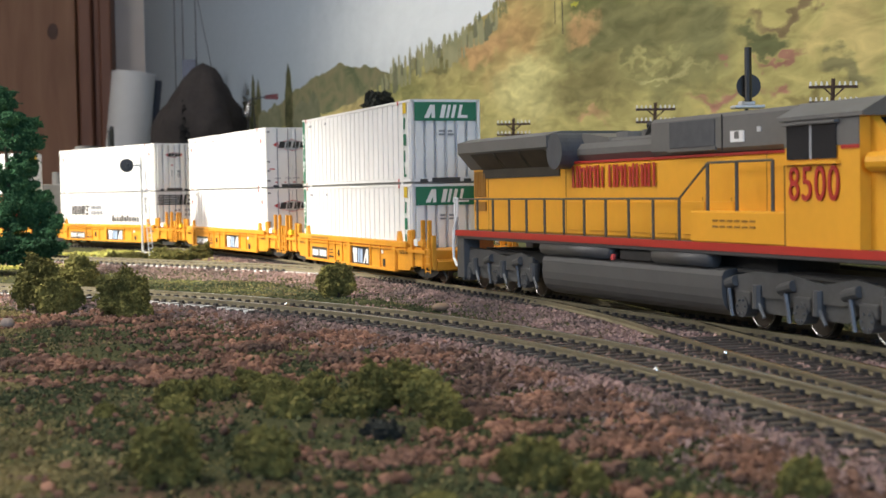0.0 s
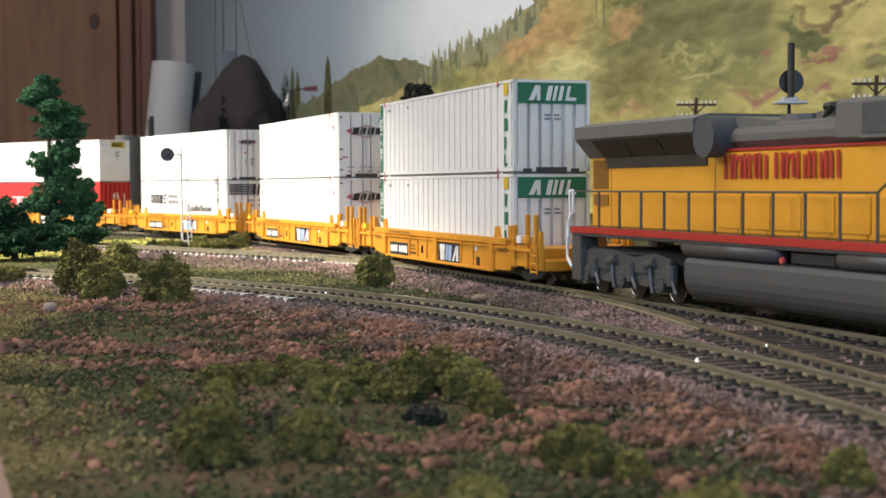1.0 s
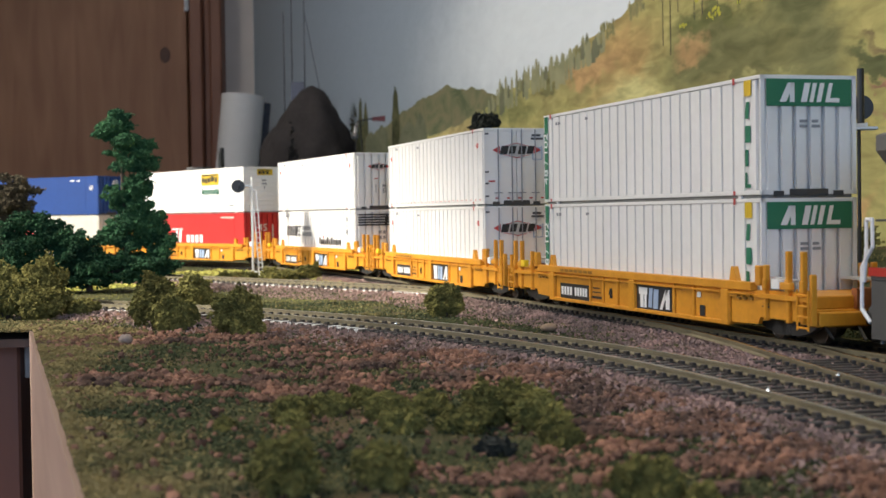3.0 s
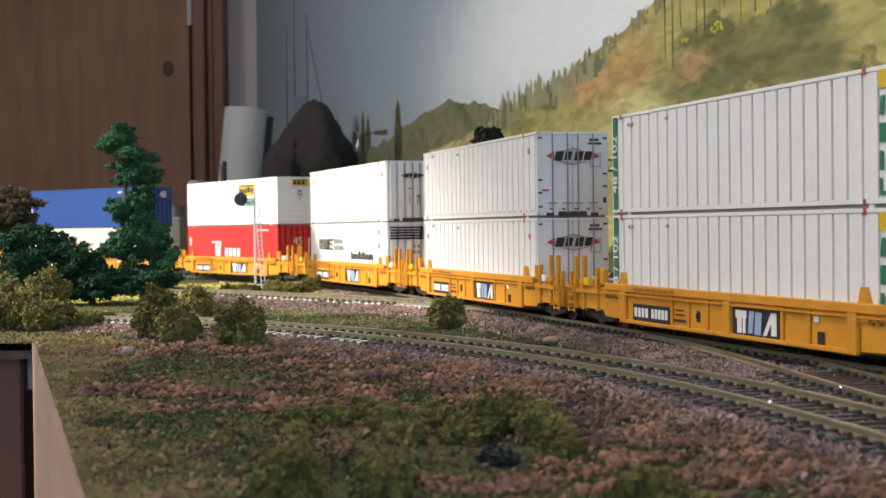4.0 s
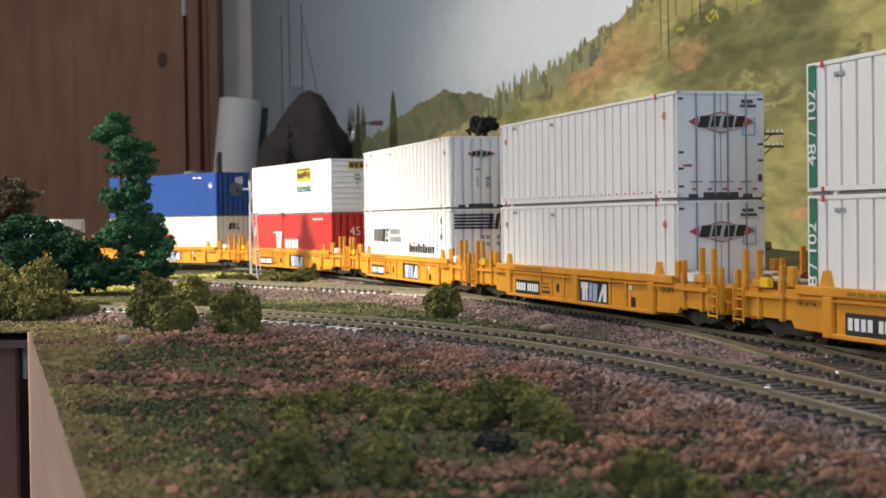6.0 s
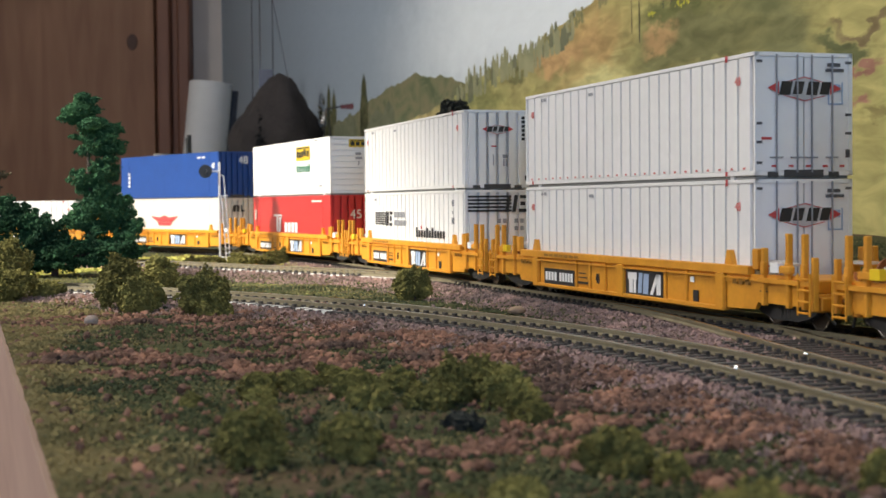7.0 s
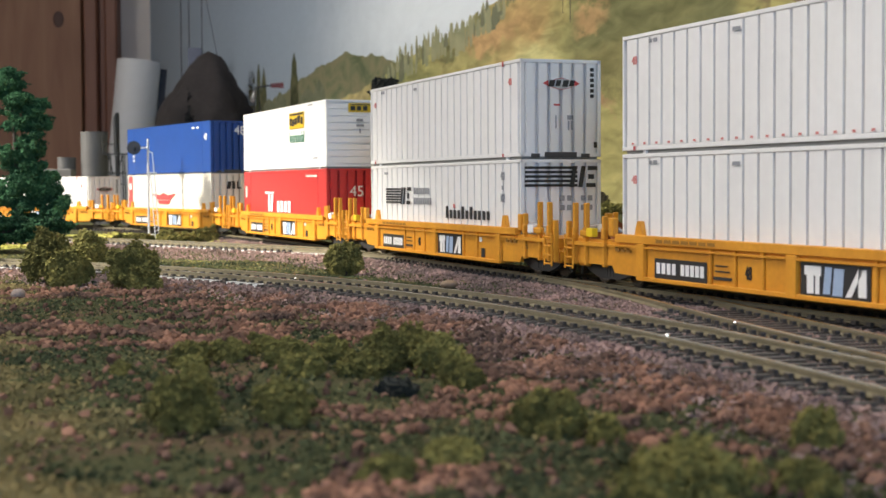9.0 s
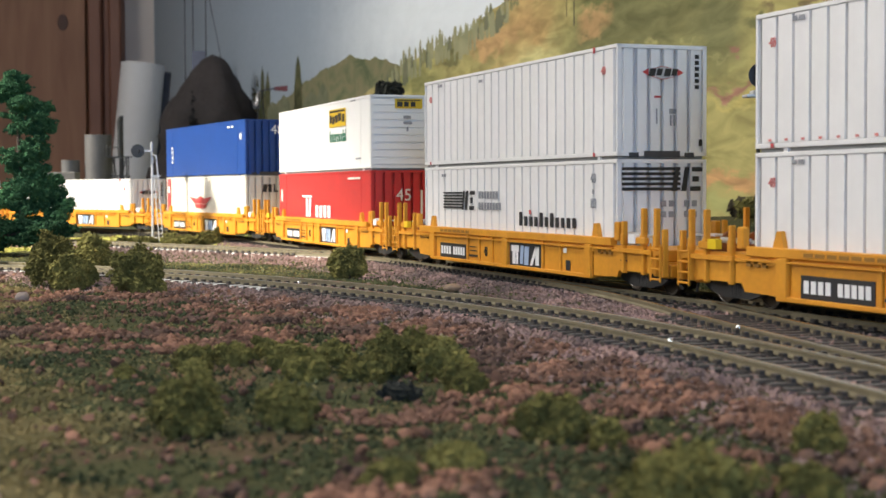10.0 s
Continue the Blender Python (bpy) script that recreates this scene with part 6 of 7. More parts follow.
EDGE = mat("flock_edge_straw", (0.225, 0.175, 0.078), 0.95, vary=0.3, scale=50, second=(0.13, 0.112, 0.050), piece=0.35, spec=0.1)
crumbs("edge_grass", 20000, (-0.16, 0.02, 0.14, 0.56), lambda x, y: max(0.0, min(1.0, 1.2 + 1.2 * patchy(x, y, 40, 6.0) - (x - edge_x(y)) / (0.013 + 0.12 * max(0.0, y - 0.38)))) if dist_to(ALLTRACK, x, y) > 0.04 else 0.0,
       0.00036, "grain", EDGE, "dry straw-coloured flock along the board's edge", 18, lift=0.4, flat=1.0, pile=0.0006)
crumbs("dry_grass", 22000, (-0.40, 0.10, 0.16, 1.10), keep_straw, 0.00038, "grain", STRAW, "dry yellow-green flock between the tracks", 8, lift=0.1)
# strong sun on this grass is put into the flock's lighter colour
SUNGRASS = mat("flock_bright", (0.50, 0.48, 0.13), 0.95, vary=0.25, scale=60, second=(0.36, 0.36, 0.09), piece=0.3, spec=0.1)
crumbs("bright_grass", 9000, (-0.30, -0.06, 0.86, 1.12), lambda x, y: 0.0 if dist_to(ALLTRACK, x, y) < 0.019 else 1.0, 0.0007, "grain", SUNGRASS, "bright yellow-green flock beside the far curve", 9, lift=0.2)
stone = thing("stone", "small flat tan stone between the tracks", "stone", m=pose(0.0365, 0.50, -0.004))
me = scatter_mesh("stone_body", [(0, 0, 0.0009)], [0.0029], "ball", np.random.default_rng(3), 0.08, 0.42, True)
me.materials.append(mat("stone_tan", (0.32, 0.22, 0.14), 0.8, vary=0.2, scale=200))
new("body", me).parent = stone
stone = thing("stone", "small pale grey stone near the board's edge", "stone", m=pose(-0.104, 0.487, -0.005))
me = scatter_mesh("stone_body", [(0, 0, 0.0008)], [0.0030], "ball", np.random.default_rng(4), 0.08, 0.5, True)
me.materials.append(mat("stone_grey", (0.33, 0.26, 0.22), 0.8, vary=0.2, scale=200))
new("body", me).parent = stone


# ---- the painted scenery on the wall ----
NX, NY = -1 / math.hypot(1, WALL_SLOPE), WALL_SLOPE / math.hypot(1, WALL_SLOPE)


def on_wall(y, z, lift):
    return (wall_x(y) + NX * lift * 0.2, y + NY * lift * 0.2, z)


def paint(name, stops, scale=14.0, stretch=(1, 1, 2.2), island=False, rough=0.85):
    """Brushed paint: several colours run into one another, or one for each dab."""
    m = bpy.data.materials.new(name)
    m.use_nodes = True
    nt = m.node_tree
    bsdf = nt.nodes["Principled BSDF"]
    bsdf.inputs["Roughness"].default_value = rough
    bsdf.inputs["Specular IOR Level"].default_value = 0.15
    coord, mp = nt.nodes.new("ShaderNodeTexCoord"), nt.nodes.new("ShaderNodeMapping")
    mp.inputs["Scale"].default_value, mp.inputs["Rotation"].default_value = stretch, (radians(25), 0, 0)
    n = nt.nodes.new("ShaderNodeTexNoise")
    n.inputs["Scale"].default_value, n.inputs["Detail"].default_value, n.inputs["Distortion"].default_value = scale, 6, 0.7
    nt.links.new(coord.outputs["Object"], mp.inputs["Vector"])
    nt.links.new(mp.outputs[0], n.inputs["Vector"])
    ramp = nt.nodes.new("ShaderNodeValToRGB")
    while len(ramp.color_ramp.elements) < len(stops):
        ramp.color_ramp.elements.new(0.5)
    lo, hi = (0.0, 1.0) if island else (0.32, 0.68)
    for i, c in enumerate(stops):
        ramp.color_ramp.elements[i].position = lo + (hi - lo) * i / (len(stops) - 1)
        ramp.color_ramp.elements[i].color = (*c, 1)
    if island:
        geo, add = nt.nodes.new("ShaderNodeNewGeometry"), nt.nodes.new("ShaderNodeMath")
        add.operation = "MULTIPLY_ADD"
        add.inputs[1].default_value = 0.5
        sub = nt.nodes.new("ShaderNodeMath")
        sub.operation = "SUBTRACT"
        sub.inputs[1].default_value = 0.25
        nt.links.new(geo.outputs["Random Per Island"], sub.inputs[0])
        nt.links.new(n.outputs[0], add.inputs[0])
        nt.links.new(sub.outputs[0], add.inputs[2])
        nt.links.new(add.outputs[0], ramp.inputs[0])
    else:
        nt.links.new(n.outputs[0], ramp.inputs[0])
    nt.links.new(ramp.outputs[0], bsdf.inputs["Base Color"])
    return m


mural = tagged(new("mural"), "painted mountain scenery covering the wall behind the tracks", "mural", "", "structure")


def ridge(points, y):
    for (a, za), (b, zb) in zip(points, points[1:]):
        if a <= y <= b:
            k = (y - a) / (b - a)
            return za + (zb - za) * k
    return points[0][1] if y < points[0][0] else points[-1][1]


def strip(name, points, y0, y1, rough, freq, lift, material, base=-0.02):
    bm = bmesh.new()
    prev = None
    n = int((y1 - y0) / 0.004)
    for i in range(n + 1):
        y = y0 + (y1 - y0) * i / n
        z = ridge(points, y) + rough * (noise.noise(Vector((y * freq, lift * 999, 0))) + 0.5 * noise.noise(Vector((y * freq * 3.3, lift * 777, 5))))
        cur = (bm.verts.new(on_wall(y, base, lift)), bm.verts.new(on_wall(y, z, lift)))
        if prev:
            bm.faces.new((prev[0], prev[1], cur[1], cur[0]))
        prev = cur
    bmesh.ops.recalc_face_normals(bm, faces=bm.faces[:])
    return part(name, bm, material, mural)


def dabs(name, n, y0, y1, zlow, zhigh, size, tall, lift, material, seed, keep=None):
    """Brush dabs: small uneven flat patches of paint."""
    rng = random.Random(seed)
    bm = bmesh.new()
    k = 0
    while k < n:
        y = rng.uniform(y0, y1)
        z = rng.uniform(zlow(y), zhigh(y))
        if keep and not keep(y, z):
            k += 0.2
            continue
        s = size * rng.uniform(0.5, 1.5)
        off = lift + 0.0003 * rng.random()
        vs = []
        for j in range(9):
            a = j * 2 * math.pi / 9
            r = s * rng.uniform(0.55, 1.25)
            vs.append(bm.verts.new(on_wall(y + math.cos(a) * r, z + math.sin(a) * r * tall, off)))
        bm.faces.new(vs)
        k += 1
    bmesh.ops.recalc_face_normals(bm, faces=bm.faces[:])
    ob = part(name, bm, material, mural)
    ob["kind"] = "stuff"
    return ob


FAR = [(1.45, 0.13), (1.589, 0.171), (1.76, 0.187), (1.991, 0.176), (2.1, 0.160), (2.4, 0.155), (3.0, 0.15)]
MAIN = [(-1.9, 0.75), (0.3, 0.48), (0.85, 0.30), (1.00, 0.245), (1.114, 0.206), (1.19, 0.190), (1.256, 0.182), (1.329, 0.170), (1.505, 0.160), (1.62, 0.143), (1.80, 0.135), (2.2, 0.125), (3.0, 0.12)]
FARHILL = paint("paint_far_hill", [(0.12, 0.14, 0.075), (0.19, 0.20, 0.11), (0.25, 0.225, 0.13), (0.16, 0.19, 0.10)], 18)
# patches of the hillside: where, how large, which paint
MEADOWS = [
    (1.162, 0.114, 0.084, 0.027, (0.599, 0.557, 0.249), 0.00),
    (0.946, 0.122, 0.048, 0.004, (0.398, 0.371, 0.160), 0.00),
    (0.923, 0.110, 0.053, 0.003, (0.414, 0.382, 0.176), 0.00),
    (0.729, 0.111, 0.044, 0.012, (0.525, 0.440, 0.182), 0.00),
    (0.840, 0.080, 0.038, 0.005, (0.549, 0.471, 0.166), 0.00),
    (0.858, 0.017, 0.059, 0.009, (0.401, 0.399, 0.156), 0.06),
    (1.330, 0.144, 0.141, 0.015, (0.369, 0.323, 0.133), 0.00),
    (1.660, 0.135, 0.146, 0.012, (0.463, 0.377, 0.171), 0.06),
    (1.157, 0.068, 0.047, 0.026, (0.432, 0.373, 0.151), 0.00),
]
WOODS = [
    (0.996, 0.140, 0.126, 0.027, (0.193, 0.190, 0.084), 0.18),
    (1.044, 0.109, 0.087, 0.020, (0.228, 0.206, 0.087), 0.18),
    (0.908, 0.113, 0.082, 0.021, (0.245, 0.235, 0.101), 0.12),
    (0.872, 0.133, 0.041, 0.020, (0.207, 0.205, 0.093), 0.18),
    (0.809, 0.118, 0.029, 0.007, (0.133, 0.143, 0.065), 0.36),
    (0.786, 0.129, 0.033, 0.005, (0.202, 0.156, 0.080), 0.24),
    (0.729, 0.094, 0.024, 0.007, (0.237, 0.222, 0.106), 0.30),
    (0.770, 0.079, 0.033, 0.005, (0.241, 0.207, 0.082), 0.12),
    (1.506, 0.139, 0.120, 0.014, (0.279, 0.274, 0.108), 0.12),
    (1.362, 0.155, 0.048, 0.007, (0.200, 0.191, 0.083), 0.24),
    (1.020, 0.164, 0.064, 0.010, (0.167, 0.175, 0.069), 0.24),
    (0.893, 0.158, 0.042, 0.014, (0.160, 0.164, 0.073), 0.24),
]
HEATHER = [
    (1.197, 0.153, 0.089, 0.041, (0.494, 0.333, 0.144), 0.00),
    (1.052, 0.148, 0.024, 0.009, (0.490, 0.320, 0.150), 0.05),
    (0.792, 0.108, 0.028, 0.003, (0.356, 0.186, 0.132), 0.18),
    (0.856, 0.113, 0.010, 0.003, (0.358, 0.193, 0.136), 0.18),
    (0.739, 0.127, 0.022, 0.003, (0.356, 0.186, 0.132), 0.18),
    (0.853, 0.090, 0.033, 0.004, (0.406, 0.219, 0.153), 0.12),
    (0.798, 0.088, 0.014, 0.004, (0.395, 0.210, 0.146), 0.18),
    (1.040, 0.087, 0.024, 0.004, (0.500, 0.335, 0.170), 0.06),
    (0.865, 0.038, 0.047, 0.006, (0.623, 0.371, 0.169), 0.06),
    (1.271, 0.159, 0.085, 0.014, (0.523, 0.336, 0.156), 0.00),
]
HILLSIDE = painting("painted_hillside", (0.430, 0.385, 0.150), sorted(MEADOWS + WOODS + HEATHER, key=lambda p: -p[2] * p[3]), 0.012, 0.55)
STEM = mat("paint_trunks", (0.07, 0.06, 0.045), 0.8, vary=0.3, scale=60)
BRIGHT = paint("dabs_bright", [(0.45, 0.42, 0.05), (0.55, 0.50, 0.08), (0.38, 0.40, 0.06)], 30, island=True)
DABDARK = paint("dabs_dark", [(0.20, 0.20, 0.10), (0.27, 0.25, 0.12), (0.34, 0.30, 0.14)], 30, island=True)
strip("far_hill", FAR, 1.45, 2.6, 0.006, 14, 0.0003, FARHILL)
strip("hill", MAIN, -1.9, 2.9, 0.004, 16, 0.0006, HILLSIDE)
dabs("blossom", 120, 0.94, 1.09, lambda y: 0.168, lambda y: 0.184, 0.0016, 0.8, 0.0012, BRIGHT, 5, lambda y, z: noise.noise(Vector((y * 40, z * 60, 3))) > 0.1)
dabs("grass_tips", 420, 1.10, 1.62, lambda y: ridge(MAIN, y) - 0.008, lambda y: ridge(MAIN, y) + 0.003, 0.0022, 1.3, 0.0012, DABDARK, 6, lambda y, z: noise.noise(Vector((y * 30, 1, 3))) > 0.0)
rng = random.Random(21)
for i in range(14):
    y = 1.105 - i * 0.019 + rng.uniform(-0.008, 0.008)
    z0, z1, w = 0.158 + rng.uniform(-0.006, 0.012) + (0.018 if i > 1 else -0.006), 0.26, rng.uniform(0.0004, 0.0009)
    bm = bmesh.new()
    pts = [(y - w, z0), (y + w, z0), (y + w * 0.6 + 0.002, z1), (y - w * 0.6 + 0.002, z1)]
    bm.faces.new([bm.verts.new(on_wall(a, b, 0.0020)) for a, b in pts])
    bmesh.ops.recalc_face_normals(bm, faces=bm.faces[:])
    part("painted_stem", bm, STEM, mural)


def painted_tree(y, z0, z1, w, material, lift, seed):
    """A slim painted conifer."""
    r = random.Random(seed)
    bm = bmesh.new()
    n = 9
    left, right = [], []
    for i in range(n + 1):
        k = i / n
        half = w * (0.35 + 0.65 * math.sin(math.pi * min(1, 0.25 + k * 0.75)) ** 0.8) * r.uniform(0.75, 1.15) * (1 if k < 0.95 else 0.15)
        z = z0 + (z1 - z0) * k
        left.append(on_wall(y - half, z, lift))
        right.append(on_wall(y + half, z, lift))
    bm.faces.new([bm.verts.new(p) for p in left + right[::-1]])
    bmesh.ops.recalc_face_normals(bm, faces=bm.faces[:])
    return part("painted_tree", bm, material, mural)


PINE = paint("paint_pines", [(0.055, 0.065, 0.035), (0.10, 0.105, 0.05), (0.15, 0.14, 0.07)], 30)
PALEPINE = paint("paint_pale_pines", [(0.27, 0.28, 0.16), (0.38, 0.36, 0.21)], 30)
DIMPINE = paint("paint_dim_pines", [(0.15, 0.165, 0.10), (0.22, 0.22, 0.14)], 30)
for i, (y, z1, w) in enumerate(((2.025, 0.212, 0.027), (2.235, 0.208, 0.024), (2.275, 0.218, 0.022), (2.12, 0.165, 0.06), (1.95, 0.158, 0.06), (2.20, 0.160, 0.06), (1.88, 0.165, 0.04))):
    painted_tree(y, 0.09, z1, w, PINE if i < 3 else DIMPINE, 0.0014 + 0.0001 * i, i)
r = random.Random(5)
for i in range(64):
    y = 1.225 + i * 0.0056 + r.uniform(-0.007, 0.007)
    z = ridge(MAIN, y)
    painted_tree(y, z - r.uniform(0.006, 0.022), z + r.uniform(-0.003, 0.017) * (1.0 if y > 1.27 else 0.5), r.uniform(0.0022, 0.0070), (PALEPINE, DIMPINE, PALEPINE, PALEPINE)[r.randrange(4)], 0.0014 + 0.00002 * i, 100 + i)

# ---- things at the far end of the board ----
PAPER = mat("roll_white", (0.62, 0.60, 0.58), 0.6, vary=0.05, scale=8)
roll = thing("paper_roll", "white cardboard roll leaning near the corner", "roll", m=Matrix.Translation((-0.411, 2.9, ground_z(-0.411, 2.9))) @ pose(0, 0, 0, -3, 5.5, 0))
bm = bmesh.new()
rod(bm, (0, 0, 0), (0, 0, 0.278), 0.042, seg=40)
part("tube", bm, PAPER, roll, "", False)
# flat grey disc on the capped end, the hollow's shade done by colour
bm = bmesh.new()
rod(bm, (0, 0, 0.2781), (0, 0, 0.2785), 0.037, seg=40)
part("hollow", bm, mat("hollow_shade_grey", (0.35, 0.34, 0.33), 0.8), roll)
# a dark strip stands for the shadow the roll casts on the wall
part("shadow_strip", boxes((0.030, 0.052, 0.02, 0.028, 0.0, 0.27)), mat("roll_shadow_navy", (0.03, 0.035, 0.05), 0.7), roll)

MOUNDMAT = mat("mound_plaster", (0.046, 0.037, 0.034), 0.9, vary=0.3, scale=24, bump=0.8)
mound = thing("rock_mound", "dark brown plaster rock mound in front of the wall", "rock", m=pose(-0.210, 2.3, ground_z(-0.210, 2.3) - 0.002))
bm = bmesh.new()
N, K = 34, 26
rings = []
for j in range(K + 1):
    v = j / K
    ring = []
    for i in range(N):
        a = 2 * math.pi * i / N
        rad = (1 - v ** 2.0) ** 0.64 * (1 + 0.30 * (noise.noise(Vector((math.cos(a) * 1.6, math.sin(a) * 1.6, v * 4))) + 0.6 * noise.noise(Vector((math.cos(a) * 5, math.sin(a) * 5, v * 12)))))
        ring.append(bm.verts.new((math.cos(a) * rad * 0.084 + 0.012 * v, math.sin(a) * rad * 0.06, 0.232 * v + 0.014 * noise.noise(Vector((a * 2, v * 9, 3))) * (1 - v))))
    rings.append(ring)
for r0, r1 in zip(rings, rings[1:]):
    for i in range(N):
        bm.faces.new((r0[i], r0[(i + 1) % N], r1[(i + 1) % N], r1[i]))
part("rock", bm, MOUNDMAT, mound, "", True)
bush(-0.217, 2.20, 0.010, 0.148, 95, "nearly black scraggly bush before the mound", mat("bush_black", (0.015, 0.014, 0.013), 0.9, piece=0.3), n=700, size=0.003)

masts = thing("mast_group", "three thin dark masts with a stay wire", "mast", m=pose(-0.235, 2.46, ground_z(-0.235, 2.46)))
MASTMAT = mat("mast_grey", (0.07, 0.07, 0.08), 0.6)
for x, z in ((-0.021, 0.364), (-0.008, 0.406), (0.013, 0.382)):
    part("mast", rod(bmesh.new(), (x, 0, 0), (x, 0, z), 0.0013, 0.0008, seg=8), MASTMAT, masts)
part("stay", rod(bmesh.new(), (0.014, 0, 0.36), (0.038, 0, 0.23), 0.0006, seg=6), MASTMAT, masts)
bm = boxes((-0.010, 0.012, -0.004, 0.004, 0.0, 0.246))
part("screen", bm, mat("screen_bluegrey", (0.16, 0.17, 0.22), 0.7, vary=0.15), masts, "blue-grey panel behind the mound")

mill = thing("windmill", "small metal farm windmill with a red tail vane", "windmill", m=pose(-0.1086, 2.0, ground_z(-0.1086, 2.0)))
H = 0.150
for sx in (-1, 1):
    for sy in (-1, 1):
        part("leg", rod(bmesh.new(), (sx * 0.012, sy * 0.012, 0), (sx * 0.002, sy * 0.002, H), 0.0009, seg=6), BLACKMETAL, mill)
part("braces", rods([((-0.008, -0.008, 0.055), (0.008, -0.008, 0.055)), ((-0.006, -0.006, 0.09), (0.006, -0.006, 0.09)), ((-0.010, -0.010, 0.03), (0.006, -0.006, 0.09))], 0.0006), BLACKMETAL, mill)
bm = bmesh.new()
for i in range(14):
    a = i * 2 * math.pi / 14
    c, s = math.cos(a), math.sin(a)
    c2, s2 = math.cos(a + 0.3), math.sin(a + 0.3)
    q = [(-0.0035, 0.006 * c, H + 0.006 * s), (-0.0045, 0.021 * c, H + 0.021 * s), (-0.0075, 0.021 * c2, H + 0.021 * s2), (-0.0055, 0.006 * c2, H + 0.006 * s2)]
    bm.faces.new([bm.verts.new(p) for p in q])
bmesh.ops.solidify(bm, geom=bm.faces[:], thickness=0.0006)
wheel = part("wheel", bm, mat("mill_bright", (0.8, 0.8, 0.8), 0.25, metal=1.0), mill, "shiny metal blades")
wheel.rotation_euler = (0, 0, radians(18))
part("tail_boom", rod(bmesh.new(), (0, 0, H), (0.020, 0, H + 0.003), 0.0010, seg=6), BLACKMETAL, mill)
bm = bmesh.new()
prism_y(bm, [(0.018, H), (0.036, H - 0.001), (0.036, H + 0.007), (0.018, H + 0.005)], -0.0006, 0.0006)
part("tail_vane", bm, mat("vane_red", (0.15, 0.025, 0.022), 0.5), mill, "red tail vane")

TANK = mat("tank_grey", (0.10, 0.097, 0.095), 0.55, vary=0.15, scale=40)
for x, r, top, lab in ((-0.3176, 0.0105, 0.066, "small dull grey storage tank"), (-0.2855, 0.0155, 0.0955, "tall dull grey storage tank")):
    t = thing("storage_tank", lab, "tank", "storage tanks", pose(x, 1.76, ground_z(x, 1.76)))
    base = ground_z(x, 1.76)
    part("shell", rod(bmesh.new(), (0, 0, 0), (0, 0, top - base), r, seg=32), TANK, t)
    bm = bmesh.new()
    for z in (0.3, 0.6, 0.97):
        rod(bm, (0, 0, (top - base) * z), (0, 0, (top - base) * z + 0.001), r + 0.0004, seg=32)
    part("hoops", bm, TANK, t)
tower = thing("oil_tower", "small dark lattice tower with a platform beside the tanks", "tower", m=pose(-0.2585, 1.75, ground_z(-0.2585, 1.75)))
for sx in (-1, 1):
    for sy in (-1, 1):
        part("leg", rod(bmesh.new(), (sx * 0.009, sy * 0.009, 0), (sx * 0.008, sy * 0.008, 0.075), 0.0008, seg=6), BLACKMETAL, tower)
for b in ((-0.014, 0.012, -0.011, 0.011, 0.074, 0.0755), (-0.011, 0.010, -0.010, 0.010, 0.052, 0.0535)):
    part("platform", boxes(b), BLACKMETAL, tower)
part("railing", rods([((-0.014, -0.011, 0.086), (0.0, -0.011, 0.086)), ((-0.014, -0.011, 0.0755), (-0.014, -0.011, 0.09)), ((-0.009, -0.011, 0.0755), (-0.009, -0.011, 0.09)), ((-0.008, -0.009, 0.0), (0.008, -0.008, 0.075)),
                      ((0.008, -0.009, 0.0), (-0.008, -0.008, 0.075)), ((-0.008, -0.009, 0.04), (0.008, -0.009, 0.04))], 0.0006), BLACKMETAL, tower)
part("chimney", rod(bmesh.new(), (0.0, 0, 0.0755), (-0.001, 0, 0.119), 0.0032, 0.0022, seg=12), BLACKMETAL, tower)
post = thing("post", "short dark post behind the train", "post", m=pose(-0.294, 2.0, ground_z(-0.294, 2.0)))
part("shaft", rod(bmesh.new(), (0, 0, 0), (0, 0, 0.135), 0.0035, 0.0030, seg=10), BLACKMETAL, post)
shed = thing("grey_shed", "plain dull grey shed behind the train", "shed", m=pose(-0.305, 1.62, ground_z(-0.305, 1.62)))
part("walls", boxes((-0.020, 0.020, -0.015, 0.015, 0.0, 0.055), bevel=0.0008), mat("shed_grey", (0.19, 0.18, 0.165), 0.8, vary=0.15, scale=50), shed)


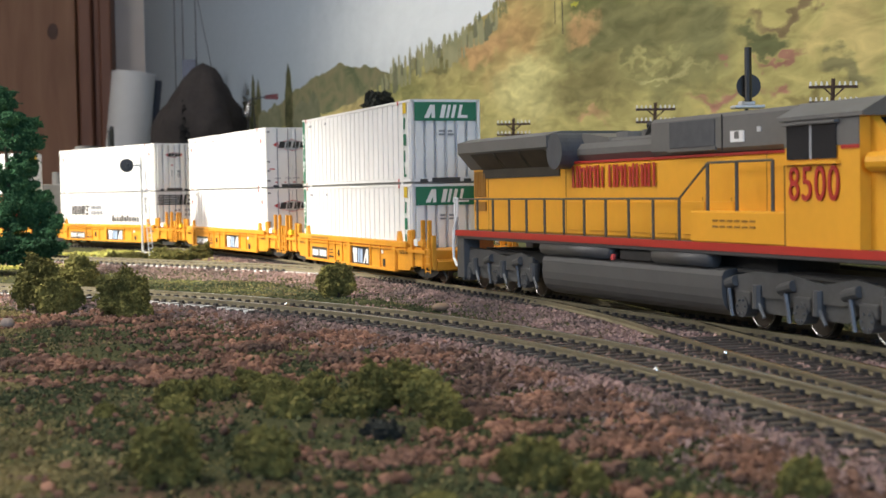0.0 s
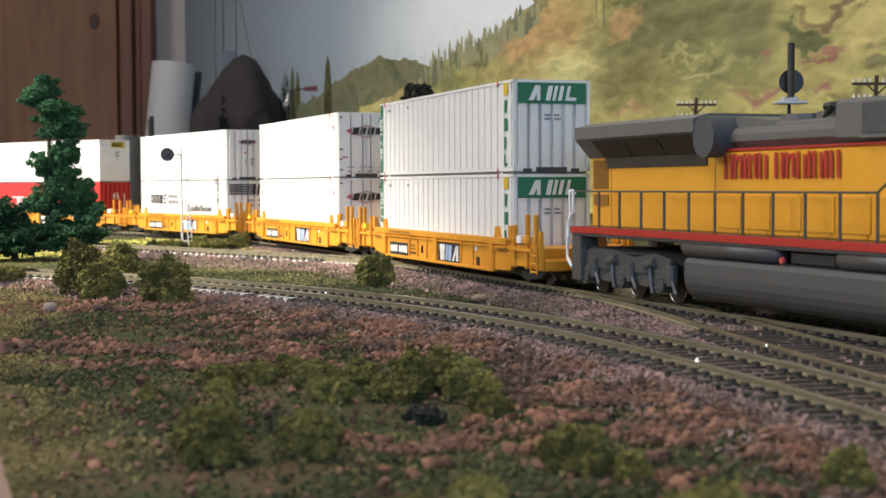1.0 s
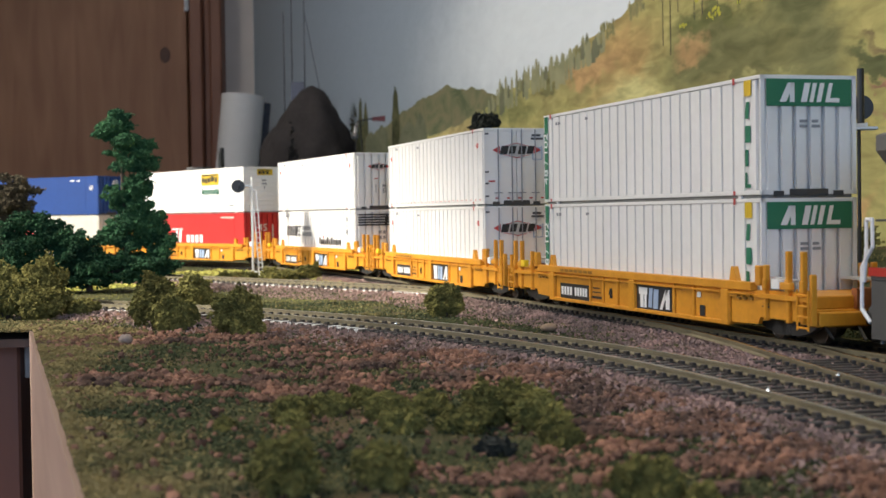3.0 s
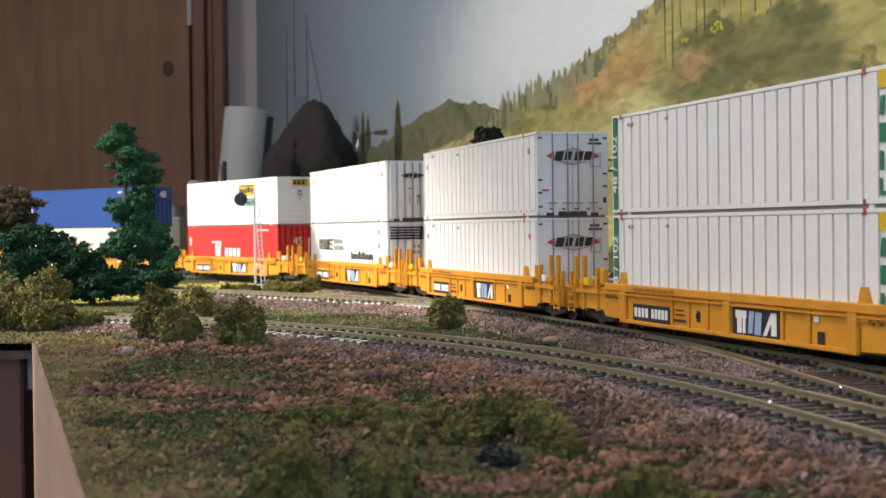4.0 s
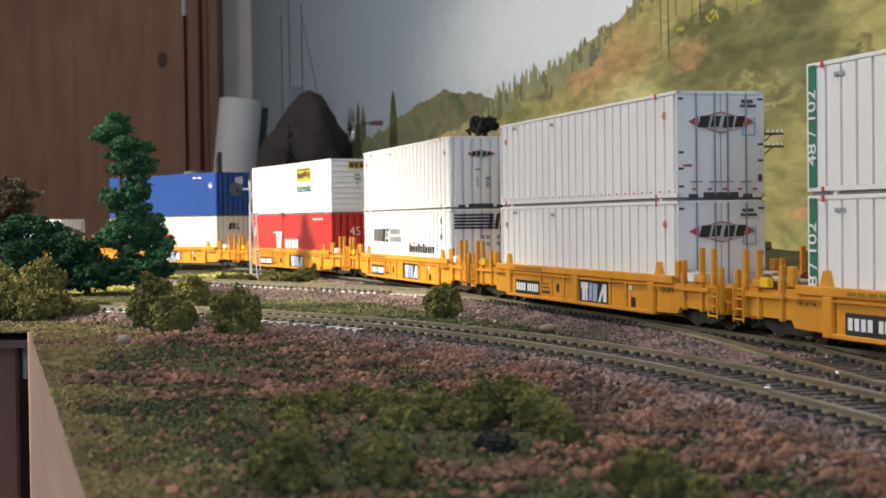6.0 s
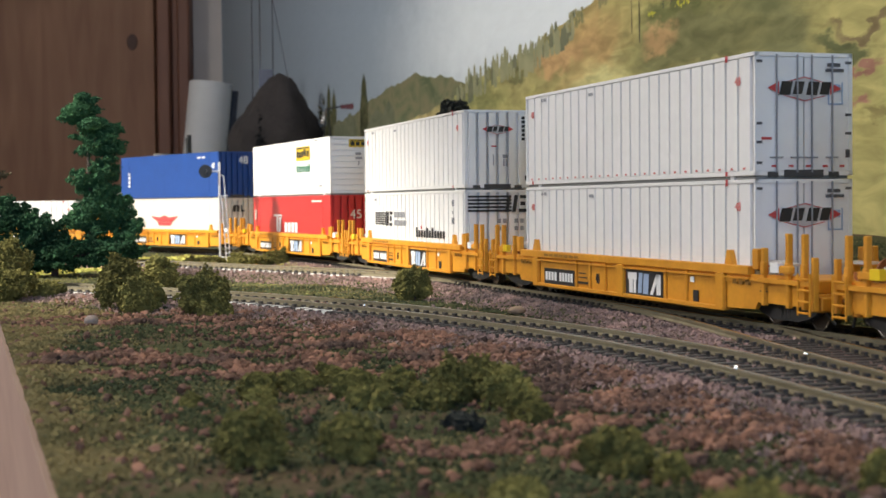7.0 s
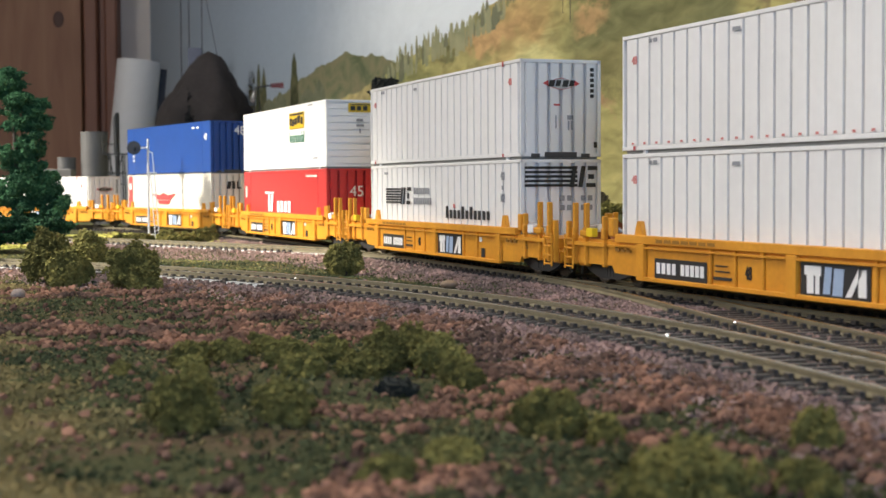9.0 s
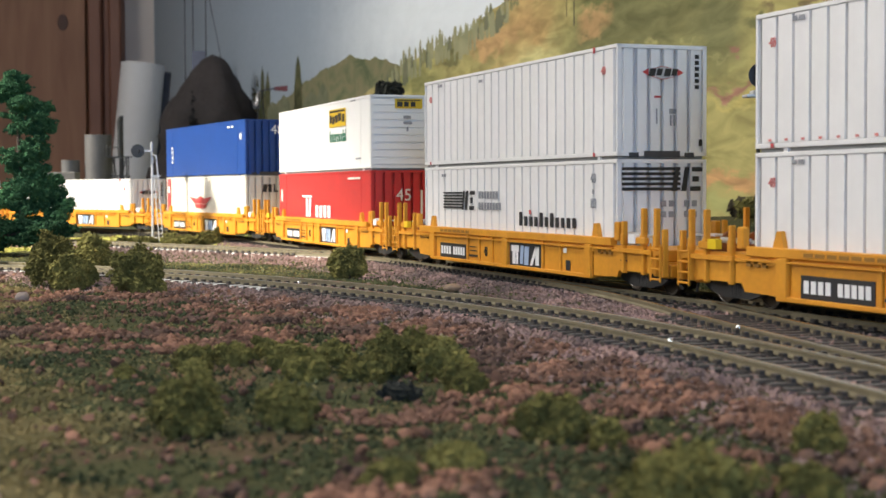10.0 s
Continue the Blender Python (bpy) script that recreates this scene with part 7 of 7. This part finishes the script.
# ---- trackside ----
def signal(x, y, z, top, disc, lab, ladder, mastmat):
    s = thing("searchlight_signal", lab, "signal", "signals by the line", pose(x, y, z))
    h = top - z
    part("mast", rod(bmesh.new(), (0, 0, 0), (0, 0, h), 0.0008, seg=8), mastmat, s)
    part("foot", boxes((-0.003, 0.003, -0.003, 0.003, 0, 0.003), bevel=0.0003), mastmat, s)
    dx, dz, r = disc
    bm = bmesh.new()
    rod(bm, (dx, -0.0022, h + dz), (dx, -0.0015, h + dz), r, seg=28)
    part("target", bm, BLACKMETAL, s, "round black target")
    bm = bmesh.new()
    rod(bm, (dx, -0.0060, h + dz), (dx, -0.0020, h + dz), r * 0.32, seg=16)
    rod(bm, (dx, -0.0015, h + dz), (dx, 0.0030, h + dz), r * 0.45, seg=16)
    part("lamp_hood", bm, BLACKMETAL, s)
    part("bracket", rod(bmesh.new(), (0, 0, h + dz), (dx, -0.001, h + dz), 0.0007, seg=6), mastmat, s)
    if ladder:
        for k in (0.0030, 0.0056):
            part("ladder_stile", rod(bmesh.new(), (k + 0.0016, -0.003, 0), (k - 0.0015, -0.001, h * 0.66), 0.0004, seg=5), mastmat, s)
        for i in range(13):
            f = i / 13
            part("rung", rod(bmesh.new(), (0.0046 - 0.0031 * f, -0.003 + 0.002 * f, h * 0.66 * f + 0.002), (0.0072 - 0.0031 * f, -0.003 + 0.002 * f, h * 0.66 * f + 0.002), 0.0003, seg=5), mastmat, s)
        part("cage", rods([((-0.001, -0.001, h * 0.66), (0.0058, -0.001, h * 0.66)), ((0.0040, -0.001, h * 0.66), (0.0030, -0.001, h * 0.86)), ((0.0030, -0.001, h * 0.86), (0, -0.001, h * 0.88))], 0.0004), mastmat, s)
    return s


signal(-0.1270, 1.0, -0.004, 0.0625, (-0.0090, -0.0060, 0.0045), "silver searchlight signal mast with ladder and black target", True, SILVER)
sg = signal(0.176, 0.62, -0.003, 0.0700, (0.0004, 0.0078, 0.0052), "dark searchlight signal with black target and white platform", False, BLACKMETAL)
part("platform", boxes((-0.006, 0.007, -0.004, 0.004, 0.0715, 0.0728), (-0.003, 0.003, -0.003, 0.003, 0.0728, 0.0745), bevel=0.0003), SILVER, sg, "pale grey platform")
part("finial", rod(bmesh.new(), (-0.0012, -0.007, 0.0740), (-0.0012, -0.007, 0.0965), 0.0015, seg=10), BLACKMETAL, sg)


def telegraph_pole(x, y, top, lean):
    base = ground_z(x, y)
    t = thing("telegraph_pole", "brown telegraph pole with two crossarms and white insulators", "telegraph pole", "telegraph poles along the line", pose(x, y, base))
    h = top - base
    part("pole", rod(bmesh.new(), (-lean, 0, 0), (0, 0, h + 0.003), 0.0013, 0.0010, seg=9), POLEWOOD, t)
    for z in (h - 0.001, h - 0.0085):
        arm = part("crossarm", boxes((-0.0120, 0.0120, -0.0008, 0.0004, z - 0.0007, z + 0.0007), bevel=0.0001), POLEWOOD, t)
        for i in (-4, -3, -2, -1, 1, 2, 3, 4):
            xx = i * 0.0027 + (0.0004 if i > 0 else -0.0004)
            part("insulator", rod(bmesh.new(), (xx, -0.0002, z + 0.0007), (xx, -0.0002, z + 0.0026), 0.0007, 0.0004, seg=7), INSULATOR, arm)
        for s in (-1, 1):
            part("brace", rod(bmesh.new(), (s * 0.005, -0.001, z - 0.0005), (0, -0.001, z - 0.005), 0.0004, seg=5), POLEWOOD, t)
    return t


telegraph_pole(0.129, 1.05, 0.0835, 0.003)
telegraph_pole(0.194, 0.88, 0.0835, 0.004)
telegraph_pole(0.241, 0.70, 0.0835, 0.003)
for i, (x, y, r, h, m) in enumerate(((0.0387, 1.15, 0.011, 0.112, LEAF_BROWN),)):
    t = tree(x, y, [(0, 0, h - 0.006, 0.0085, 0.008, 0.006), (-0.007, 0, h - 0.010, 0.006, 0.006, 0.005)], h - 0.006, 200 + i, "dark bushy-topped tree behind the train", mat("leaf_black", (0.02, 0.022, 0.016), 0.9, piece=0.3), 700, 0.0014, [])
for i in range(16):
    y = 0.42 + i * 0.06
    x = wall_x(y) - 0.045 + 0.012 * math.sin(i * 2.3)
    bush(x, y, 0.008 + 0.003 * math.sin(i * 1.7), 0.010 + 0.004 * math.cos(i * 1.3), 300 + i, "brownish low bush at the foot of the painted wall", LEAF_OLIVE if i % 3 else LEAF_BROWN, n=350, size=0.0012)


# ---- the motion of the train ----
def motions():
    for ob, back, half, z in MOVERS:
        walk(ob, [(t, ride(back - along(t), half, z)) for t in TIMES])


motions()
